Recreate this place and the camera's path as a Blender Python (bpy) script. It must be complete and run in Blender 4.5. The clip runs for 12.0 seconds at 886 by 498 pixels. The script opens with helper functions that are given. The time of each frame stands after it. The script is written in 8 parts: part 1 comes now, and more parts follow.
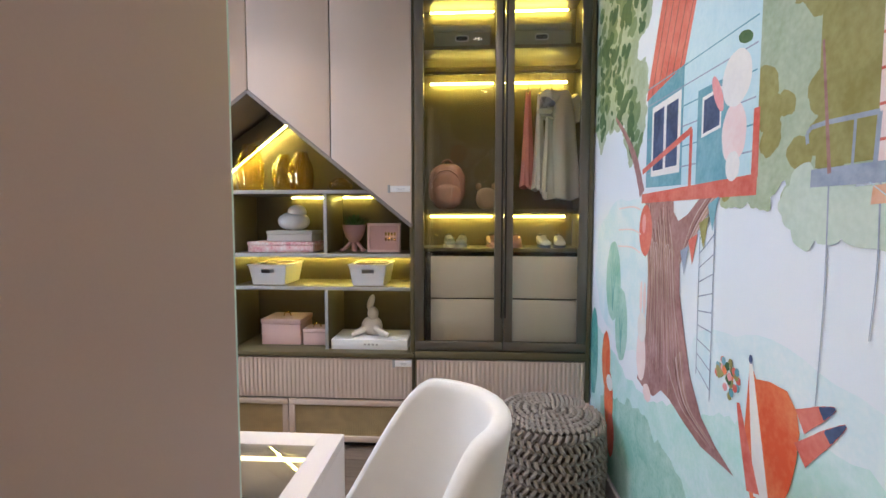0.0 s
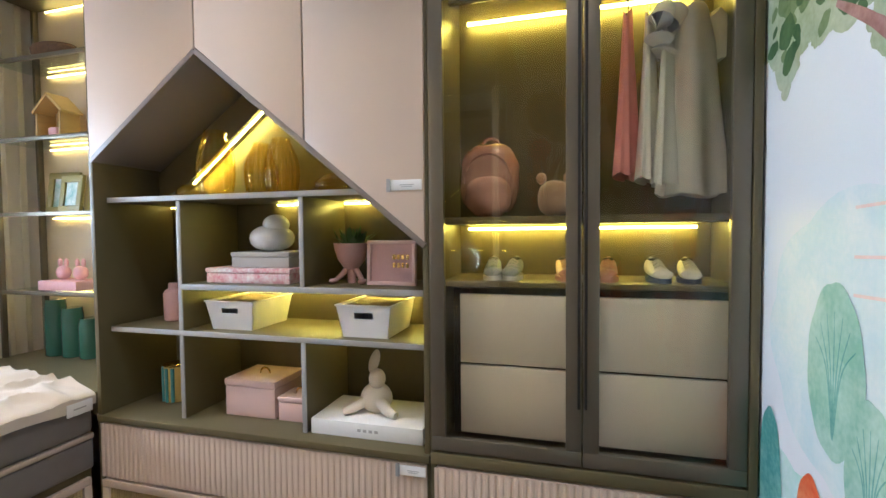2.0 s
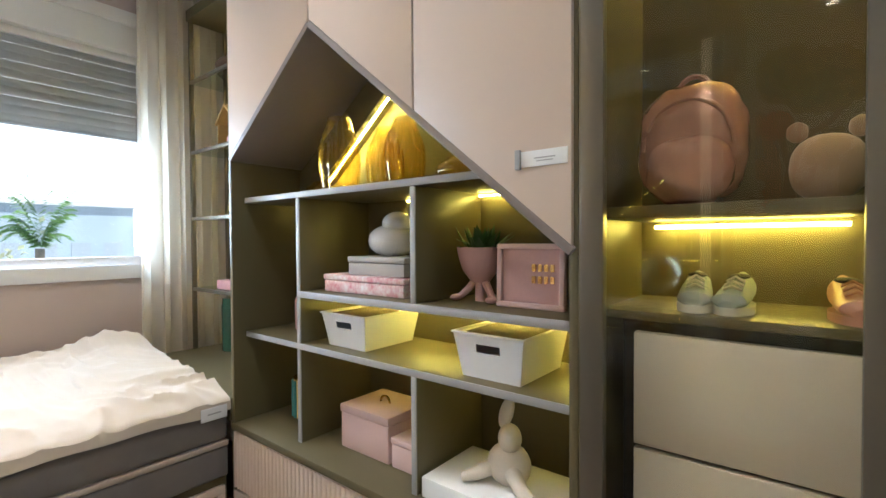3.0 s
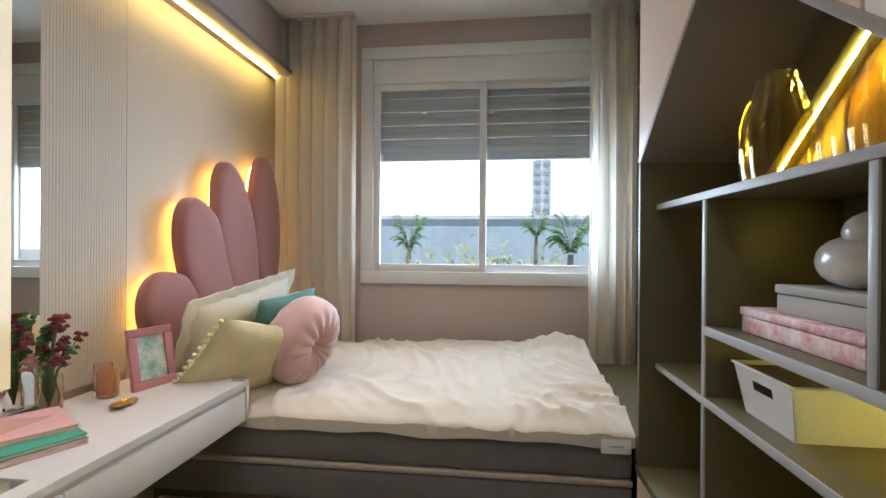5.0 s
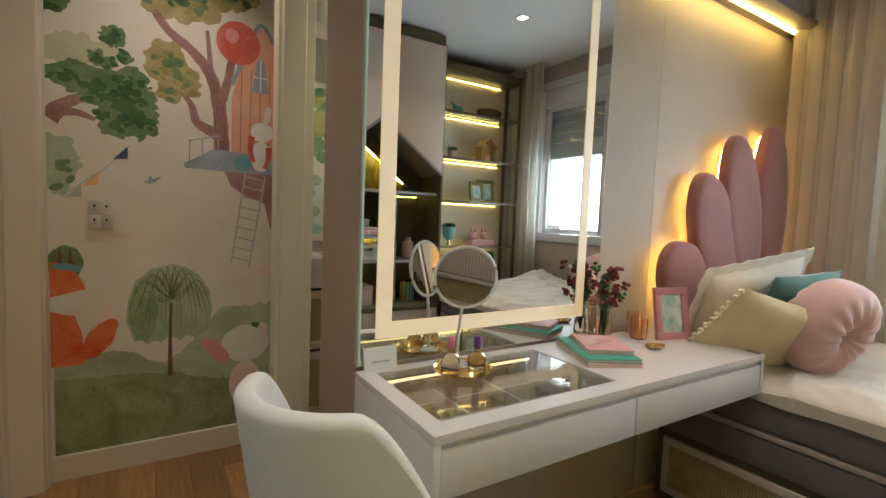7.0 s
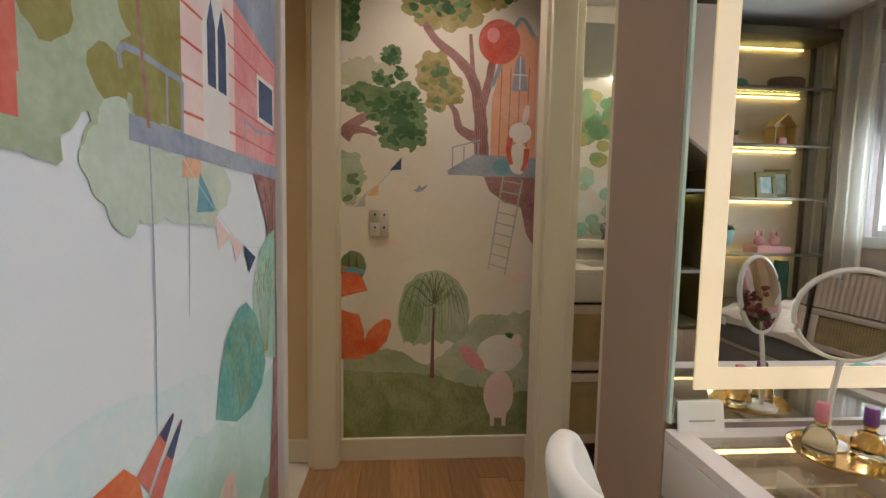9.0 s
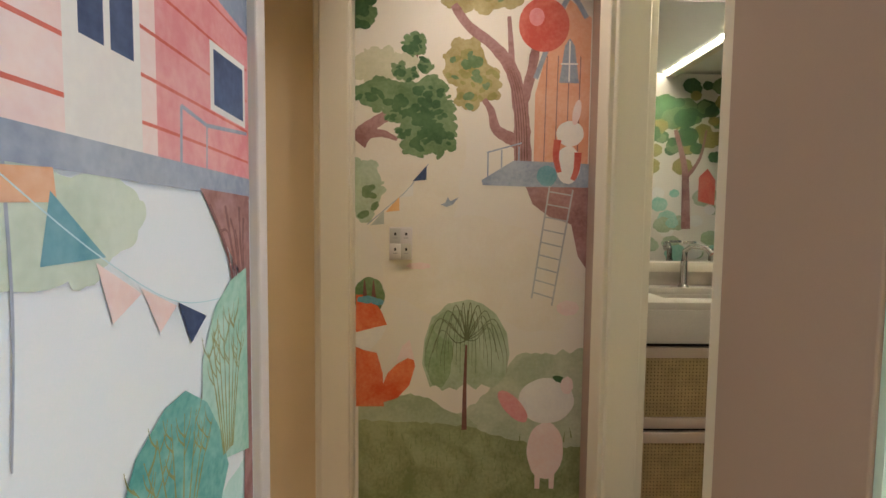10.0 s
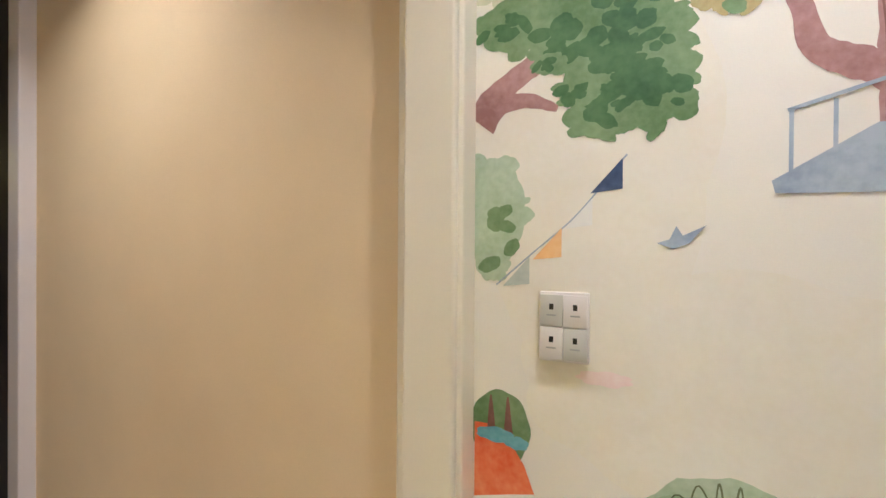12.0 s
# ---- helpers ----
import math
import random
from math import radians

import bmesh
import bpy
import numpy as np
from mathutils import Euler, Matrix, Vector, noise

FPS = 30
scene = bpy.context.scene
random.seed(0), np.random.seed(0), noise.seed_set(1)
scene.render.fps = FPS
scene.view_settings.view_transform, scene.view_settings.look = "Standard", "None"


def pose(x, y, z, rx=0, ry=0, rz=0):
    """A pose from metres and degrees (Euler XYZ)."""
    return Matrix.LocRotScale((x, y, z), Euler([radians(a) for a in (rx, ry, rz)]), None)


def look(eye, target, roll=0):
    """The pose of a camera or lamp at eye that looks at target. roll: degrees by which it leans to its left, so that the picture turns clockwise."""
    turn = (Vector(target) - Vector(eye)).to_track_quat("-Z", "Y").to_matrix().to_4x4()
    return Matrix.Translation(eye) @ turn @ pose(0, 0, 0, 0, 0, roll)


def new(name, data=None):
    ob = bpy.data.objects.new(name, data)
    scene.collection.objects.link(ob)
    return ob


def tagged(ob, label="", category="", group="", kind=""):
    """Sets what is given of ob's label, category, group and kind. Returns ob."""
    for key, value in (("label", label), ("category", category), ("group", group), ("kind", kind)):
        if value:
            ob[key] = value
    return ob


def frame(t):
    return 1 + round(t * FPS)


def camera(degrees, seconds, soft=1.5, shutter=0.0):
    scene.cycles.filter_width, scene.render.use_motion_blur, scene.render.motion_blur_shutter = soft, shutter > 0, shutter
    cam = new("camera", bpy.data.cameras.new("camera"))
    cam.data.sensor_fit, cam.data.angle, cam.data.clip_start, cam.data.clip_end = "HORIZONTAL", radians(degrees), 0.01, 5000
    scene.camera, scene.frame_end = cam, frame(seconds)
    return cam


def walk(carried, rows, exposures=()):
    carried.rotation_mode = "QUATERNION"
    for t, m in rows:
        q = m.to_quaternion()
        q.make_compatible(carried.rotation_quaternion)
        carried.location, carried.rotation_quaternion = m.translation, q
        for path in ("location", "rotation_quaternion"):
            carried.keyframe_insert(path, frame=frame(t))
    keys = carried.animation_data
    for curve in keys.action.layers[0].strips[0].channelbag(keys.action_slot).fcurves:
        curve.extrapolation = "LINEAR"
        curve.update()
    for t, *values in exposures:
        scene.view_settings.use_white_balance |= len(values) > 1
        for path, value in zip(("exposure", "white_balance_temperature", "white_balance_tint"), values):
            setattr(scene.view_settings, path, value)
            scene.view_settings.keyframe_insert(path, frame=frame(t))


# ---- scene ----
cam = camera(87.6, 12.0)
# seconds, eye x y z, yaw pitch roll
ROWS = [
    (0, 0.302, 0.046, 1.275, 3.43, -3.68, -0.04),
    (0.5, 0.373, 0.241, 1.271, 1.28, -3.91, 0.04),
    (1, 0.446, 0.499, 1.279, 1.66, -3.45, 0.37),
    (1.5, 0.468, 0.786, 1.268, 7.09, -2.40, 0.53),
    (2, 0.441, 1.073, 1.283, 15.40, -2.16, 0.52),
    (2.5, 0.420, 1.358, 1.263, 25.79, -1.57, 0.47),
    (4.5, 0.203, 1.989, 1.274, 83.03, -0.52, -0.16),
    (5, 0.229, 2.014, 1.284, 96.75, -0.16, -0.38),
    (5.5, 0.303, 2.001, 1.292, 110.35, -0.12, -0.75),
    (6, 0.339, 1.940, 1.269, 123.16, -0.23, -1.40),
    (6.5, 0.418, 1.927, 1.258, 135.60, -1.80, -1.92),
    (7, 0.510, 1.882, 1.241, 148.30, -3.85, -2.22),
    (7.5, 0.575, 1.816, 1.243, 160.95, -5.60, -1.82),
    (9.5, 0.598, 1.408, 1.267, 176.75, -4.22, -0.97),
    (10, 0.600, 1.186, 1.289, 178.58, -3.49, -0.63),
    (10.5, 0.598, 0.948, 1.297, 180.62, -2.53, -0.21),
    (11, 0.585, 0.703, 1.331, 183.76, -1.47, -0.03),
    (11.5, 0.551, 0.466, 1.334, 191.80, -0.87, -0.20),
    (12, 0.550, 0.203, 1.347, 205.81, -0.34, -0.41),

]
# seconds, stops, kelvin, tint: the camera opens up in the hall
EXPOSURES = ((0.0, 0.0, 5500, 18), (1.0, 0.0, 5450, 18), (2.0, 0.14, 5600, 14), (2.5, 0.2, 5700, 12), (4.5, -0.35, 5700, 10), (5.5, -0.62, 5850, 10), (6.5, -0.85, 6150, 10), (7.5, -0.68, 6050, 10), (9.5, -0.42, 6150, 16), (10.5, 0.30, 5800, 10), (11.0, 0.52, 5650, 10), (11.5, 0.62, 5600, 10), (12.0, 0.85, 5050, 10))
CEIL = 2.68
walk(cam, [(t, pose(x, y, z, 90 + pitch, roll, yaw)) for t, x, y, z, yaw, pitch, roll in ROWS], EXPOSURES)

# ---- sky, sun, lamps ----
world = bpy.data.worlds.new("sky")
scene.world = world
world.use_nodes = True
_n = world.node_tree.nodes
_sky = _n.new("ShaderNodeTexSky")
_sky.sky_type, _sky.sun_disc = "NISHITA", False
_sky.sun_elevation, _sky.sun_rotation = radians(52), radians(200)
world.node_tree.links.new(_sky.outputs[0], _n["Background"].inputs["Color"])
_n["Background"].inputs["Strength"].default_value = 0.15
_sun = new("sun", bpy.data.lights.new("sun", "SUN"))
_sun.data.energy, _sun.data.angle, _sun.data.color = 5.0, radians(0.5), (1.0, 0.95, 0.88)
_sun.matrix_world = look((0, 0, 0), (-0.5, -0.35, -0.8))


def area_lamp(name, m, sx, sy, watts, color, spread=180):
    ob = new(name, bpy.data.lights.new(name, "AREA"))
    ob.data.shape, ob.data.size, ob.data.size_y = "RECTANGLE", sx, sy
    ob.data.energy, ob.data.color, ob.data.spread = watts, color, radians(spread)
    ob.matrix_world = m
    return ob


# the sky's light in the window's opening
area_lamp("window_light", look((-2.80, 1.92, 1.47), (0.6, 1.85, 1.30)), 1.25, 0.72, 39, (0.74, 0.88, 1.0), 162)
# recessed ceiling spots
SPOTS = ((-1.7, 1.25), (-0.75, 1.25), (-0.75, 1.95), (0.35, 1.25), (0.35, 1.95), (-1.7, 1.95), (0.45, -0.25), (2.0, -0.2))
for sx, sy in SPOTS:
    area_lamp("spot_light", look((sx, sy, CEIL - 0.02), (sx, sy + 0.001, 0)), 0.07, 0.07, 3.5 if sy > 0 else 5.9, (1.0, 0.91, 0.80) if sy > 0 else (1.0, 0.84, 0.66), 104 if sy > 0 else 108)


# ---- materials ----
def mat(name, color, rough=0.5, metal=0.0, vary=0.12, scale=6.0, fine=120.0, bump=0.05, second=None, coat=0.0, sheen=0.0, stretch=(1, 1, 1), dist=0.002, trans=0.0, ior=1.45, spec=0.5):
    """A surface with colour varied at two scales and a fine relief."""
    m = bpy.data.materials.new(name)
    m.use_nodes = True
    nt = m.node_tree
    b = nt.nodes["Principled BSDF"]
    N = nt.nodes.new
    L = nt.links.new
    tc = N("ShaderNodeTexCoord")
    mp = N("ShaderNodeMapping")
    mp.inputs["Scale"].default_value = stretch
    L(tc.outputs["Object"], mp.inputs[0])
    n1, n2 = N("ShaderNodeTexNoise"), N("ShaderNodeTexNoise")
    n1.inputs["Scale"].default_value, n2.inputs["Scale"].default_value = scale, fine
    n1.inputs["Detail"].default_value, n2.inputs["Detail"].default_value = 4, 3
    L(mp.outputs[0], n1.inputs["Vector"])
    L(mp.outputs[0], n2.inputs["Vector"])
    add = N("ShaderNodeMath")
    add.operation = "MULTIPLY_ADD"
    L(n2.outputs[0], add.inputs[0])
    add.inputs[1].default_value = 0.45
    L(n1.outputs[0], add.inputs[2])
    ramp = N("ShaderNodeValToRGB")
    c2 = second or tuple(c * (1 - vary) for c in color)
    ramp.color_ramp.elements[0].position, ramp.color_ramp.elements[1].position = 0.5, 0.95
    ramp.color_ramp.elements[0].color, ramp.color_ramp.elements[1].color = (*c2, 1), (*color, 1)
    L(add.outputs[0], ramp.inputs[0])
    L(ramp.outputs[0], b.inputs["Base Color"])
    mr = N("ShaderNodeMapRange")
    mr.inputs["To Min"].default_value, mr.inputs["To Max"].default_value = max(rough - 0.06, 0.02), min(rough + 0.08, 1)
    L(n1.outputs[0], mr.inputs[0])
    L(mr.outputs[0], b.inputs["Roughness"])
    b.inputs["Metallic"].default_value = metal
    b.inputs["IOR"].default_value = ior
    b.inputs["Coat Weight"].default_value = coat
    b.inputs["Sheen Weight"].default_value = sheen
    b.inputs["Transmission Weight"].default_value = trans
    b.inputs["Specular IOR Level"].default_value = spec
    if bump:
        bu = N("ShaderNodeBump")
        bu.inputs["Strength"].default_value, bu.inputs["Distance"].default_value = bump, dist
        L(n2.outputs[0], bu.inputs["Height"])
        L(bu.outputs[0], b.inputs["Normal"])
    return m


def glow(name, color, strength):
    m = bpy.data.materials.new(name)
    m.use_nodes = True
    b = m.node_tree.nodes["Principled BSDF"]
    b.inputs["Base Color"].default_value = (0.8, 0.8, 0.75, 1)
    b.inputs["Emission Color"].default_value = (*color, 1)
    b.inputs["Emission Strength"].default_value = strength
    return m


def glass(name, color=(1, 1, 1), rough=0.0, ior=1.45, thin=False):
    m = bpy.data.materials.new(name)
    m.use_nodes = True
    nt = m.node_tree
    if thin:
        nt.nodes.remove(nt.nodes["Principled BSDF"])
        tr, gl, mx, fr, pw = (nt.nodes.new(k) for k in ("ShaderNodeBsdfTransparent", "ShaderNodeBsdfGlossy", "ShaderNodeMixShader", "ShaderNodeLayerWeight", "ShaderNodeMath"))
        tr.inputs[0].default_value = (*color, 1)
        gl.inputs["Roughness"].default_value = rough
        fr.inputs["Blend"].default_value = 0.5
        pw.operation, pw.inputs[1].default_value = "POWER", 3.2
        nt.links.new(fr.outputs["Facing"], pw.inputs[0])
        add = nt.nodes.new("ShaderNodeMath")
        add.operation, add.inputs[1].default_value, add.inputs[2].default_value = "MULTIPLY_ADD", 0.7, 0.035
        nt.links.new(pw.outputs[0], add.inputs[0])
        for a, b_ in ((add.outputs[0], mx.inputs[0]), (tr.outputs[0], mx.inputs[1]), (gl.outputs[0], mx.inputs[2]), (mx.outputs[0], nt.nodes["Material Output"].inputs[0])):
            nt.links.new(a, b_)
        return m
    b = nt.nodes["Principled BSDF"]
    b.inputs["Base Color"].default_value = (*color, 1)
    b.inputs["Transmission Weight"].default_value = 1
    b.inputs["Roughness"].default_value, b.inputs["IOR"].default_value = rough, ior
    return m


def mirror_mat(name, color=(0.78, 0.80, 0.78)):
    m = bpy.data.materials.new(name)
    m.use_nodes = True
    b = m.node_tree.nodes["Principled BSDF"]
    b.inputs["Base Color"].default_value = (*color, 1)
    b.inputs["Metallic"].default_value, b.inputs["Roughness"].default_value = 1, 0.01
    return m


M_WALL = mat("rose_grey_wall_paint", (0.50, 0.41, 0.37), 0.75, vary=0.05, scale=2, fine=260, bump=0.08)
M_WALLB = mat("warm_beige_lacquer", (0.52, 0.445, 0.36), 0.55, vary=0.05, scale=2, fine=260, bump=0.05)
M_PANEL = mat("taupe_lacquer_panel", (0.42, 0.31, 0.25), 0.42, vary=0.05, scale=2, fine=300, bump=0.03)
M_CEIL = mat("ceiling_paint", (0.78, 0.77, 0.75), 0.8, vary=0.03, scale=2, fine=200, bump=0.05)
M_MURAL = mat("mural_paper", (0.83, 0.85, 0.91), 0.6, vary=0.04, scale=1.2, fine=300, bump=0.03, second=(0.76, 0.84, 0.88))
M_MURALW = mat("mural_paper_warm", (0.80, 0.75, 0.68), 0.6, vary=0.06, scale=1.6, fine=300, bump=0.03)
M_BEIGE = mat("beige_linen_paper", (0.72, 0.57, 0.35), 0.7, vary=0.08, scale=3, fine=420, bump=0.18)
M_CREAM = mat("cream_lacquer", (0.74, 0.68, 0.56), 0.35, vary=0.04, scale=3, fine=160, bump=0.02)
M_WHITE = mat("white_lacquer", (0.68, 0.63, 0.62), 0.32, vary=0.03, scale=3, fine=160, bump=0.02)
M_FLOOR = mat("oak_floor", (0.42, 0.30, 0.20), 0.42, vary=0.3, scale=5, fine=70, bump=0.08, stretch=(1, 9, 1))
M_FLOORH = mat("hall_oak_floor", (0.36, 0.20, 0.09), 0.35, vary=0.35, scale=5, fine=70, bump=0.08, stretch=(9, 1, 1))
M_SILL = mat("pale_threshold_stone", (0.60, 0.55, 0.47), 0.4, vary=0.15, scale=9, fine=150)
M_DOOR = mat("blush_beige_lacquer", (0.63, 0.505, 0.41), 0.42, vary=0.04, scale=2, fine=300, bump=0.03)
M_CARC = mat("olive_grey_laminate", (0.118, 0.098, 0.048), 0.42, vary=0.10, scale=4, fine=220, bump=0.04)
M_EDGE = mat("grey_shelf_edge", (0.36, 0.36, 0.36), 0.4, vary=0.05)
M_BRONZE = mat("bronze_anodised_frame", (0.17, 0.15, 0.115), 0.35, metal=0.6, vary=0.08)
M_DRAWER = mat("greige_drawer_front", (0.72, 0.65, 0.58), 0.4, vary=0.05, scale=3, fine=240, bump=0.03)
# near-black for black parts, and for shade painted into gaps and holes
M_GAP = mat("dark_gap", (0.02, 0.018, 0.015), 0.8)
M_CANE = mat("woven_cane", (0.55, 0.41, 0.20), 0.6, vary=0.3, scale=20, fine=200)
M_LEDY = glow("yellow_led_strip", (1.0, 0.78, 0.12), 88.0)
M_HALO = glow("halo_led", (1.0, 0.58, 0.12), 26.0)
M_FRAMELED = glow("mirror_led_frame", (1.0, 0.64, 0.24), 0.56)
M_SPOT = glow("spot_lens", (1.0, 0.86, 0.65), 14.0)
M_MIRROR = mirror_mat("mirror_glass")
M_CLEAR = glass("clear_glass", (0.97, 0.98, 0.97), thin=True)
M_SMOKE = glass("bronze_tinted_glass", (0.92, 0.91, 0.84), thin=True)


# ---- building helpers ----
ORIGIN = {}


def link(name, bm, material, parent=None, smooth=False, label=""):
    me = bpy.data.meshes.new(name)
    o = ORIGIN.get(parent.name, Vector()) if parent else Vector()
    if parent:
        bmesh.ops.translate(bm, verts=bm.verts, vec=-o)
    bm.to_mesh(me)
    bm.free()
    for p in me.polygons:
        p.use_smooth = smooth
    if smooth:
        me.set_sharp_from_angle(angle=radians(40))
    me.materials.append(material)
    ob = new(name, me)
    if parent:
        ob.parent = parent
        ORIGIN[ob.name] = o
    if label:
        ob["label"] = label
    return ob


def part(name, bm, material, parent, label="", smooth=True):
    return link(name, bm, material, parent, smooth, label)


def thing(name, base, label, category, group="", kind=""):
    ob = new(name)
    ob.location = base
    ob.empty_display_size = 0.05
    ORIGIN[ob.name] = Vector(base)
    return tagged(ob, label, category, group, kind)


def box(x0, y0, z0, x1, y1, z1, bevel=0.0, seg=2, bm=None):
    own = bmesh.new()
    bmesh.ops.create_cube(own, size=1)
    for v in own.verts:
        v.co = Vector((x0 + (v.co.x + 0.5) * (x1 - x0), y0 + (v.co.y + 0.5) * (y1 - y0), z0 + (v.co.z + 0.5) * (z1 - z0)))
    if bevel:
        bmesh.ops.bevel(own, geom=own.edges[:], offset=bevel, segments=seg, profile=0.5, affect="EDGES")
    return join(bm, own)


def join(bm, own):
    if bm is None:
        return own
    me = bpy.data.meshes.new("tmp")
    own.to_mesh(me)
    own.free()
    bm.from_mesh(me)
    bpy.data.meshes.remove(me)
    return bm


def lathe(profile, center, n=28, bm=None, squash=1.0):
    """A turned shape from (radius, height) pairs, closed at both ends."""
    own = bmesh.new()
    rings = []
    for r, z in profile:
        rings.append([own.verts.new((center[0] + r * math.cos(2 * math.pi * i / n), center[1] + squash * r * math.sin(2 * math.pi * i / n), center[2] + z)) for i in range(n)])
    for a, b in zip(rings, rings[1:]):
        for i in range(n):
            own.faces.new((a[i], a[(i + 1) % n], b[(i + 1) % n], b[i]))
    own.faces.new(rings[0][::-1])
    own.faces.new(rings[-1])
    bmesh.ops.recalc_face_normals(own, faces=own.faces)
    return join(bm, own)


def tube(points, radius, n=10, bm=None, taper=None):
    """A round bar along points."""
    own = bmesh.new()
    pts = [Vector(p) for p in points]
    rings = []
    up = Vector((0, 0, 1))
    for i, p in enumerate(pts):
        d = (pts[min(i + 1, len(pts) - 1)] - pts[max(i - 1, 0)]).normalized()
        a = d.cross(up if abs(d.z) < 0.95 else Vector((1, 0, 0))).normalized()
        b = d.cross(a)
        r = radius if taper is None else radius + (taper - radius) * i / (len(pts) - 1)
        rings.append([own.verts.new(p + r * (math.cos(2 * math.pi * k / n) * a + math.sin(2 * math.pi * k / n) * b)) for k in range(n)])
    for a, b in zip(rings, rings[1:]):
        for k in range(n):
            own.faces.new((a[k], a[(k + 1) % n], b[(k + 1) % n], b[k]))
    own.faces.new(rings[0][::-1])
    own.faces.new(rings[-1])
    bmesh.ops.recalc_face_normals(own, faces=own.faces)
    return join(bm, own)


def blob(center, rx, ry, rz, sub=3, rough=0.0, freq=8.0, bm=None, power=1.0, turn=None):
    """A rounded, optionally uneven body; power under 1 makes it boxier."""
    own = bmesh.new()
    bmesh.ops.create_icosphere(own, subdivisions=sub, radius=1)
    for v in own.verts:
        c = v.co.copy()
        if power != 1.0:
            c = Vector([math.copysign(abs(q) ** power, q) for q in c])
        if rough:
            c *= 1 + rough * noise.noise(c * freq * 0.3 + Vector(center) * 7)
        c = Vector((c.x * rx, c.y * ry, c.z * rz))
        if turn:
            c = turn @ c
        v.co = c + Vector(center)
    return join(bm, own)


def extrude_poly(pts, axis, a0, a1, bevel=0.0, bm=None):
    """A prism: pts are (u, v) pairs; axis 'y' gives (u, a, v), 'x' gives (a, u, v), 'z' gives (u, v, a)."""
    own = bmesh.new()
    put = {"y": lambda u, v, a: (u, a, v), "x": lambda u, v, a: (a, u, v), "z": lambda u, v, a: (u, v, a)}[axis]
    lo = [own.verts.new(put(u, v, a0)) for u, v in pts]
    hi = [own.verts.new(put(u, v, a1)) for u, v in pts]
    own.faces.new(lo)
    own.faces.new(hi[::-1])
    for i in range(len(pts)):
        j = (i + 1) % len(pts)
        own.faces.new((lo[i], hi[i], hi[j], lo[j]))
    bmesh.ops.recalc_face_normals(own, faces=own.faces)
    if bevel:
        bmesh.ops.bevel(own, geom=own.edges[:], offset=bevel, segments=2, profile=0.5, affect="EDGES")
    return join(bm, own)


def setting(name, bm, material, label, smooth=False):
    return tagged(link(name, bm, material, None, smooth), label, name.rstrip("_0123456789").replace("_", " "), kind="structure")


# ---- structure ----
WX, EX = -2.60, 0.941            # inner faces of window wall and mural wall
SY, NY = 0.60, 3.02              # mirror wall face and north wall face
HY = -0.69                       # hall mural wall face
setting("floor", box(-2.8, 0.28, -0.12, 1.2, 3.1, 0.0), M_FLOOR, "greyish brown wood plank bedroom floor")
setting("hall_floor", box(-0.2, -0.9, -0.12, 1.05, 0.28, 0.0), M_FLOORH, "warm brown oak plank hall floor")
setting("corridor_floor", box(1.05, -0.9, -0.12, 5.2, 0.6, 0.0), M_SILL, "pale stone corridor floor")
setting("ceiling", box(-2.9, -1.2, CEIL, 5.2, 3.2, CEIL + 0.15), M_CEIL, "smooth white painted ceiling")
setting("wall_north", box(-2.75, NY, 0, EX + 0.15, NY + 0.15, CEIL), M_WALL, "rose grey painted wall behind the wardrobes")
# window wall with its opening
WY0, WY1, WZ0, WZ1 = 1.20, 2.66, 1.10, 2.50
bm = box(WX - 0.15, SY - 0.2, 0, WX, WY0, CEIL)
box(WX - 0.15, WY1, 0, WX, NY, CEIL, bm=bm)
box(WX - 0.15, WY0, 0, WX, WY1, WZ0, bm=bm)
box(WX - 0.15, WY0, WZ1, WX, WY1, CEIL, bm=bm)
setting("wall_west", bm, M_WALL, "rose grey painted wall round the window")
setting("wall_south", box(-2.75, 0.40, 0, -0.13, SY - 0.012, CEIL), M_WALL, "rose grey wall behind bed and dressing table")
setting("wall_pillar", box(-0.13, 0.266, 0, 0.010, SY, CEIL, 0.003), M_PANEL, "taupe lacquered panel end of the mirror wall")
setting("wall_east", box(EX, 0.30, 0, EX + 0.14, NY, CEIL), M_MURAL, "pale blue-green papered wall")
bm = box(EX - 0.018, 0.265, 0, EX + 0.16, 0.31, CEIL, 0.004)
setting("trim_1", bm, M_WHITE, "white casing on the end of the mural wall")
setting("wall_corridor_north", box(EX + 0.14, 0.28, 0, 2.75, 0.42, CEIL), M_BEIGE, "beige linen papered corridor wall")
setting("wall_hall_south", box(-0.2, HY - 0.15, 0, 0.95, HY, CEIL), M_MURALW, "warm white papered hall wall")
setting("wall_corridor_south", box(1.0, HY - 0.15, 0, 2.72, HY - 0.004, CEIL), M_BEIGE, "beige linen papered corridor wall")
# casing between hall mural and corridor wall
bm = box(0.908, HY - 0.01, 0, 1.058, HY + 0.065, CEIL, 0.006)
box(0.918, HY + 0.06, 0, 1.033, HY + 0.085, CEIL, 0.006, bm=bm)
setting("trim_2", bm, M_CREAM, "cream moulded door casing")
bm = box(2.68, HY - 0.01, 0, 2.76, HY + 0.05, CEIL, 0.005)
setting("trim_3", bm, M_WHITE, "white casing at the end of the corridor wall")
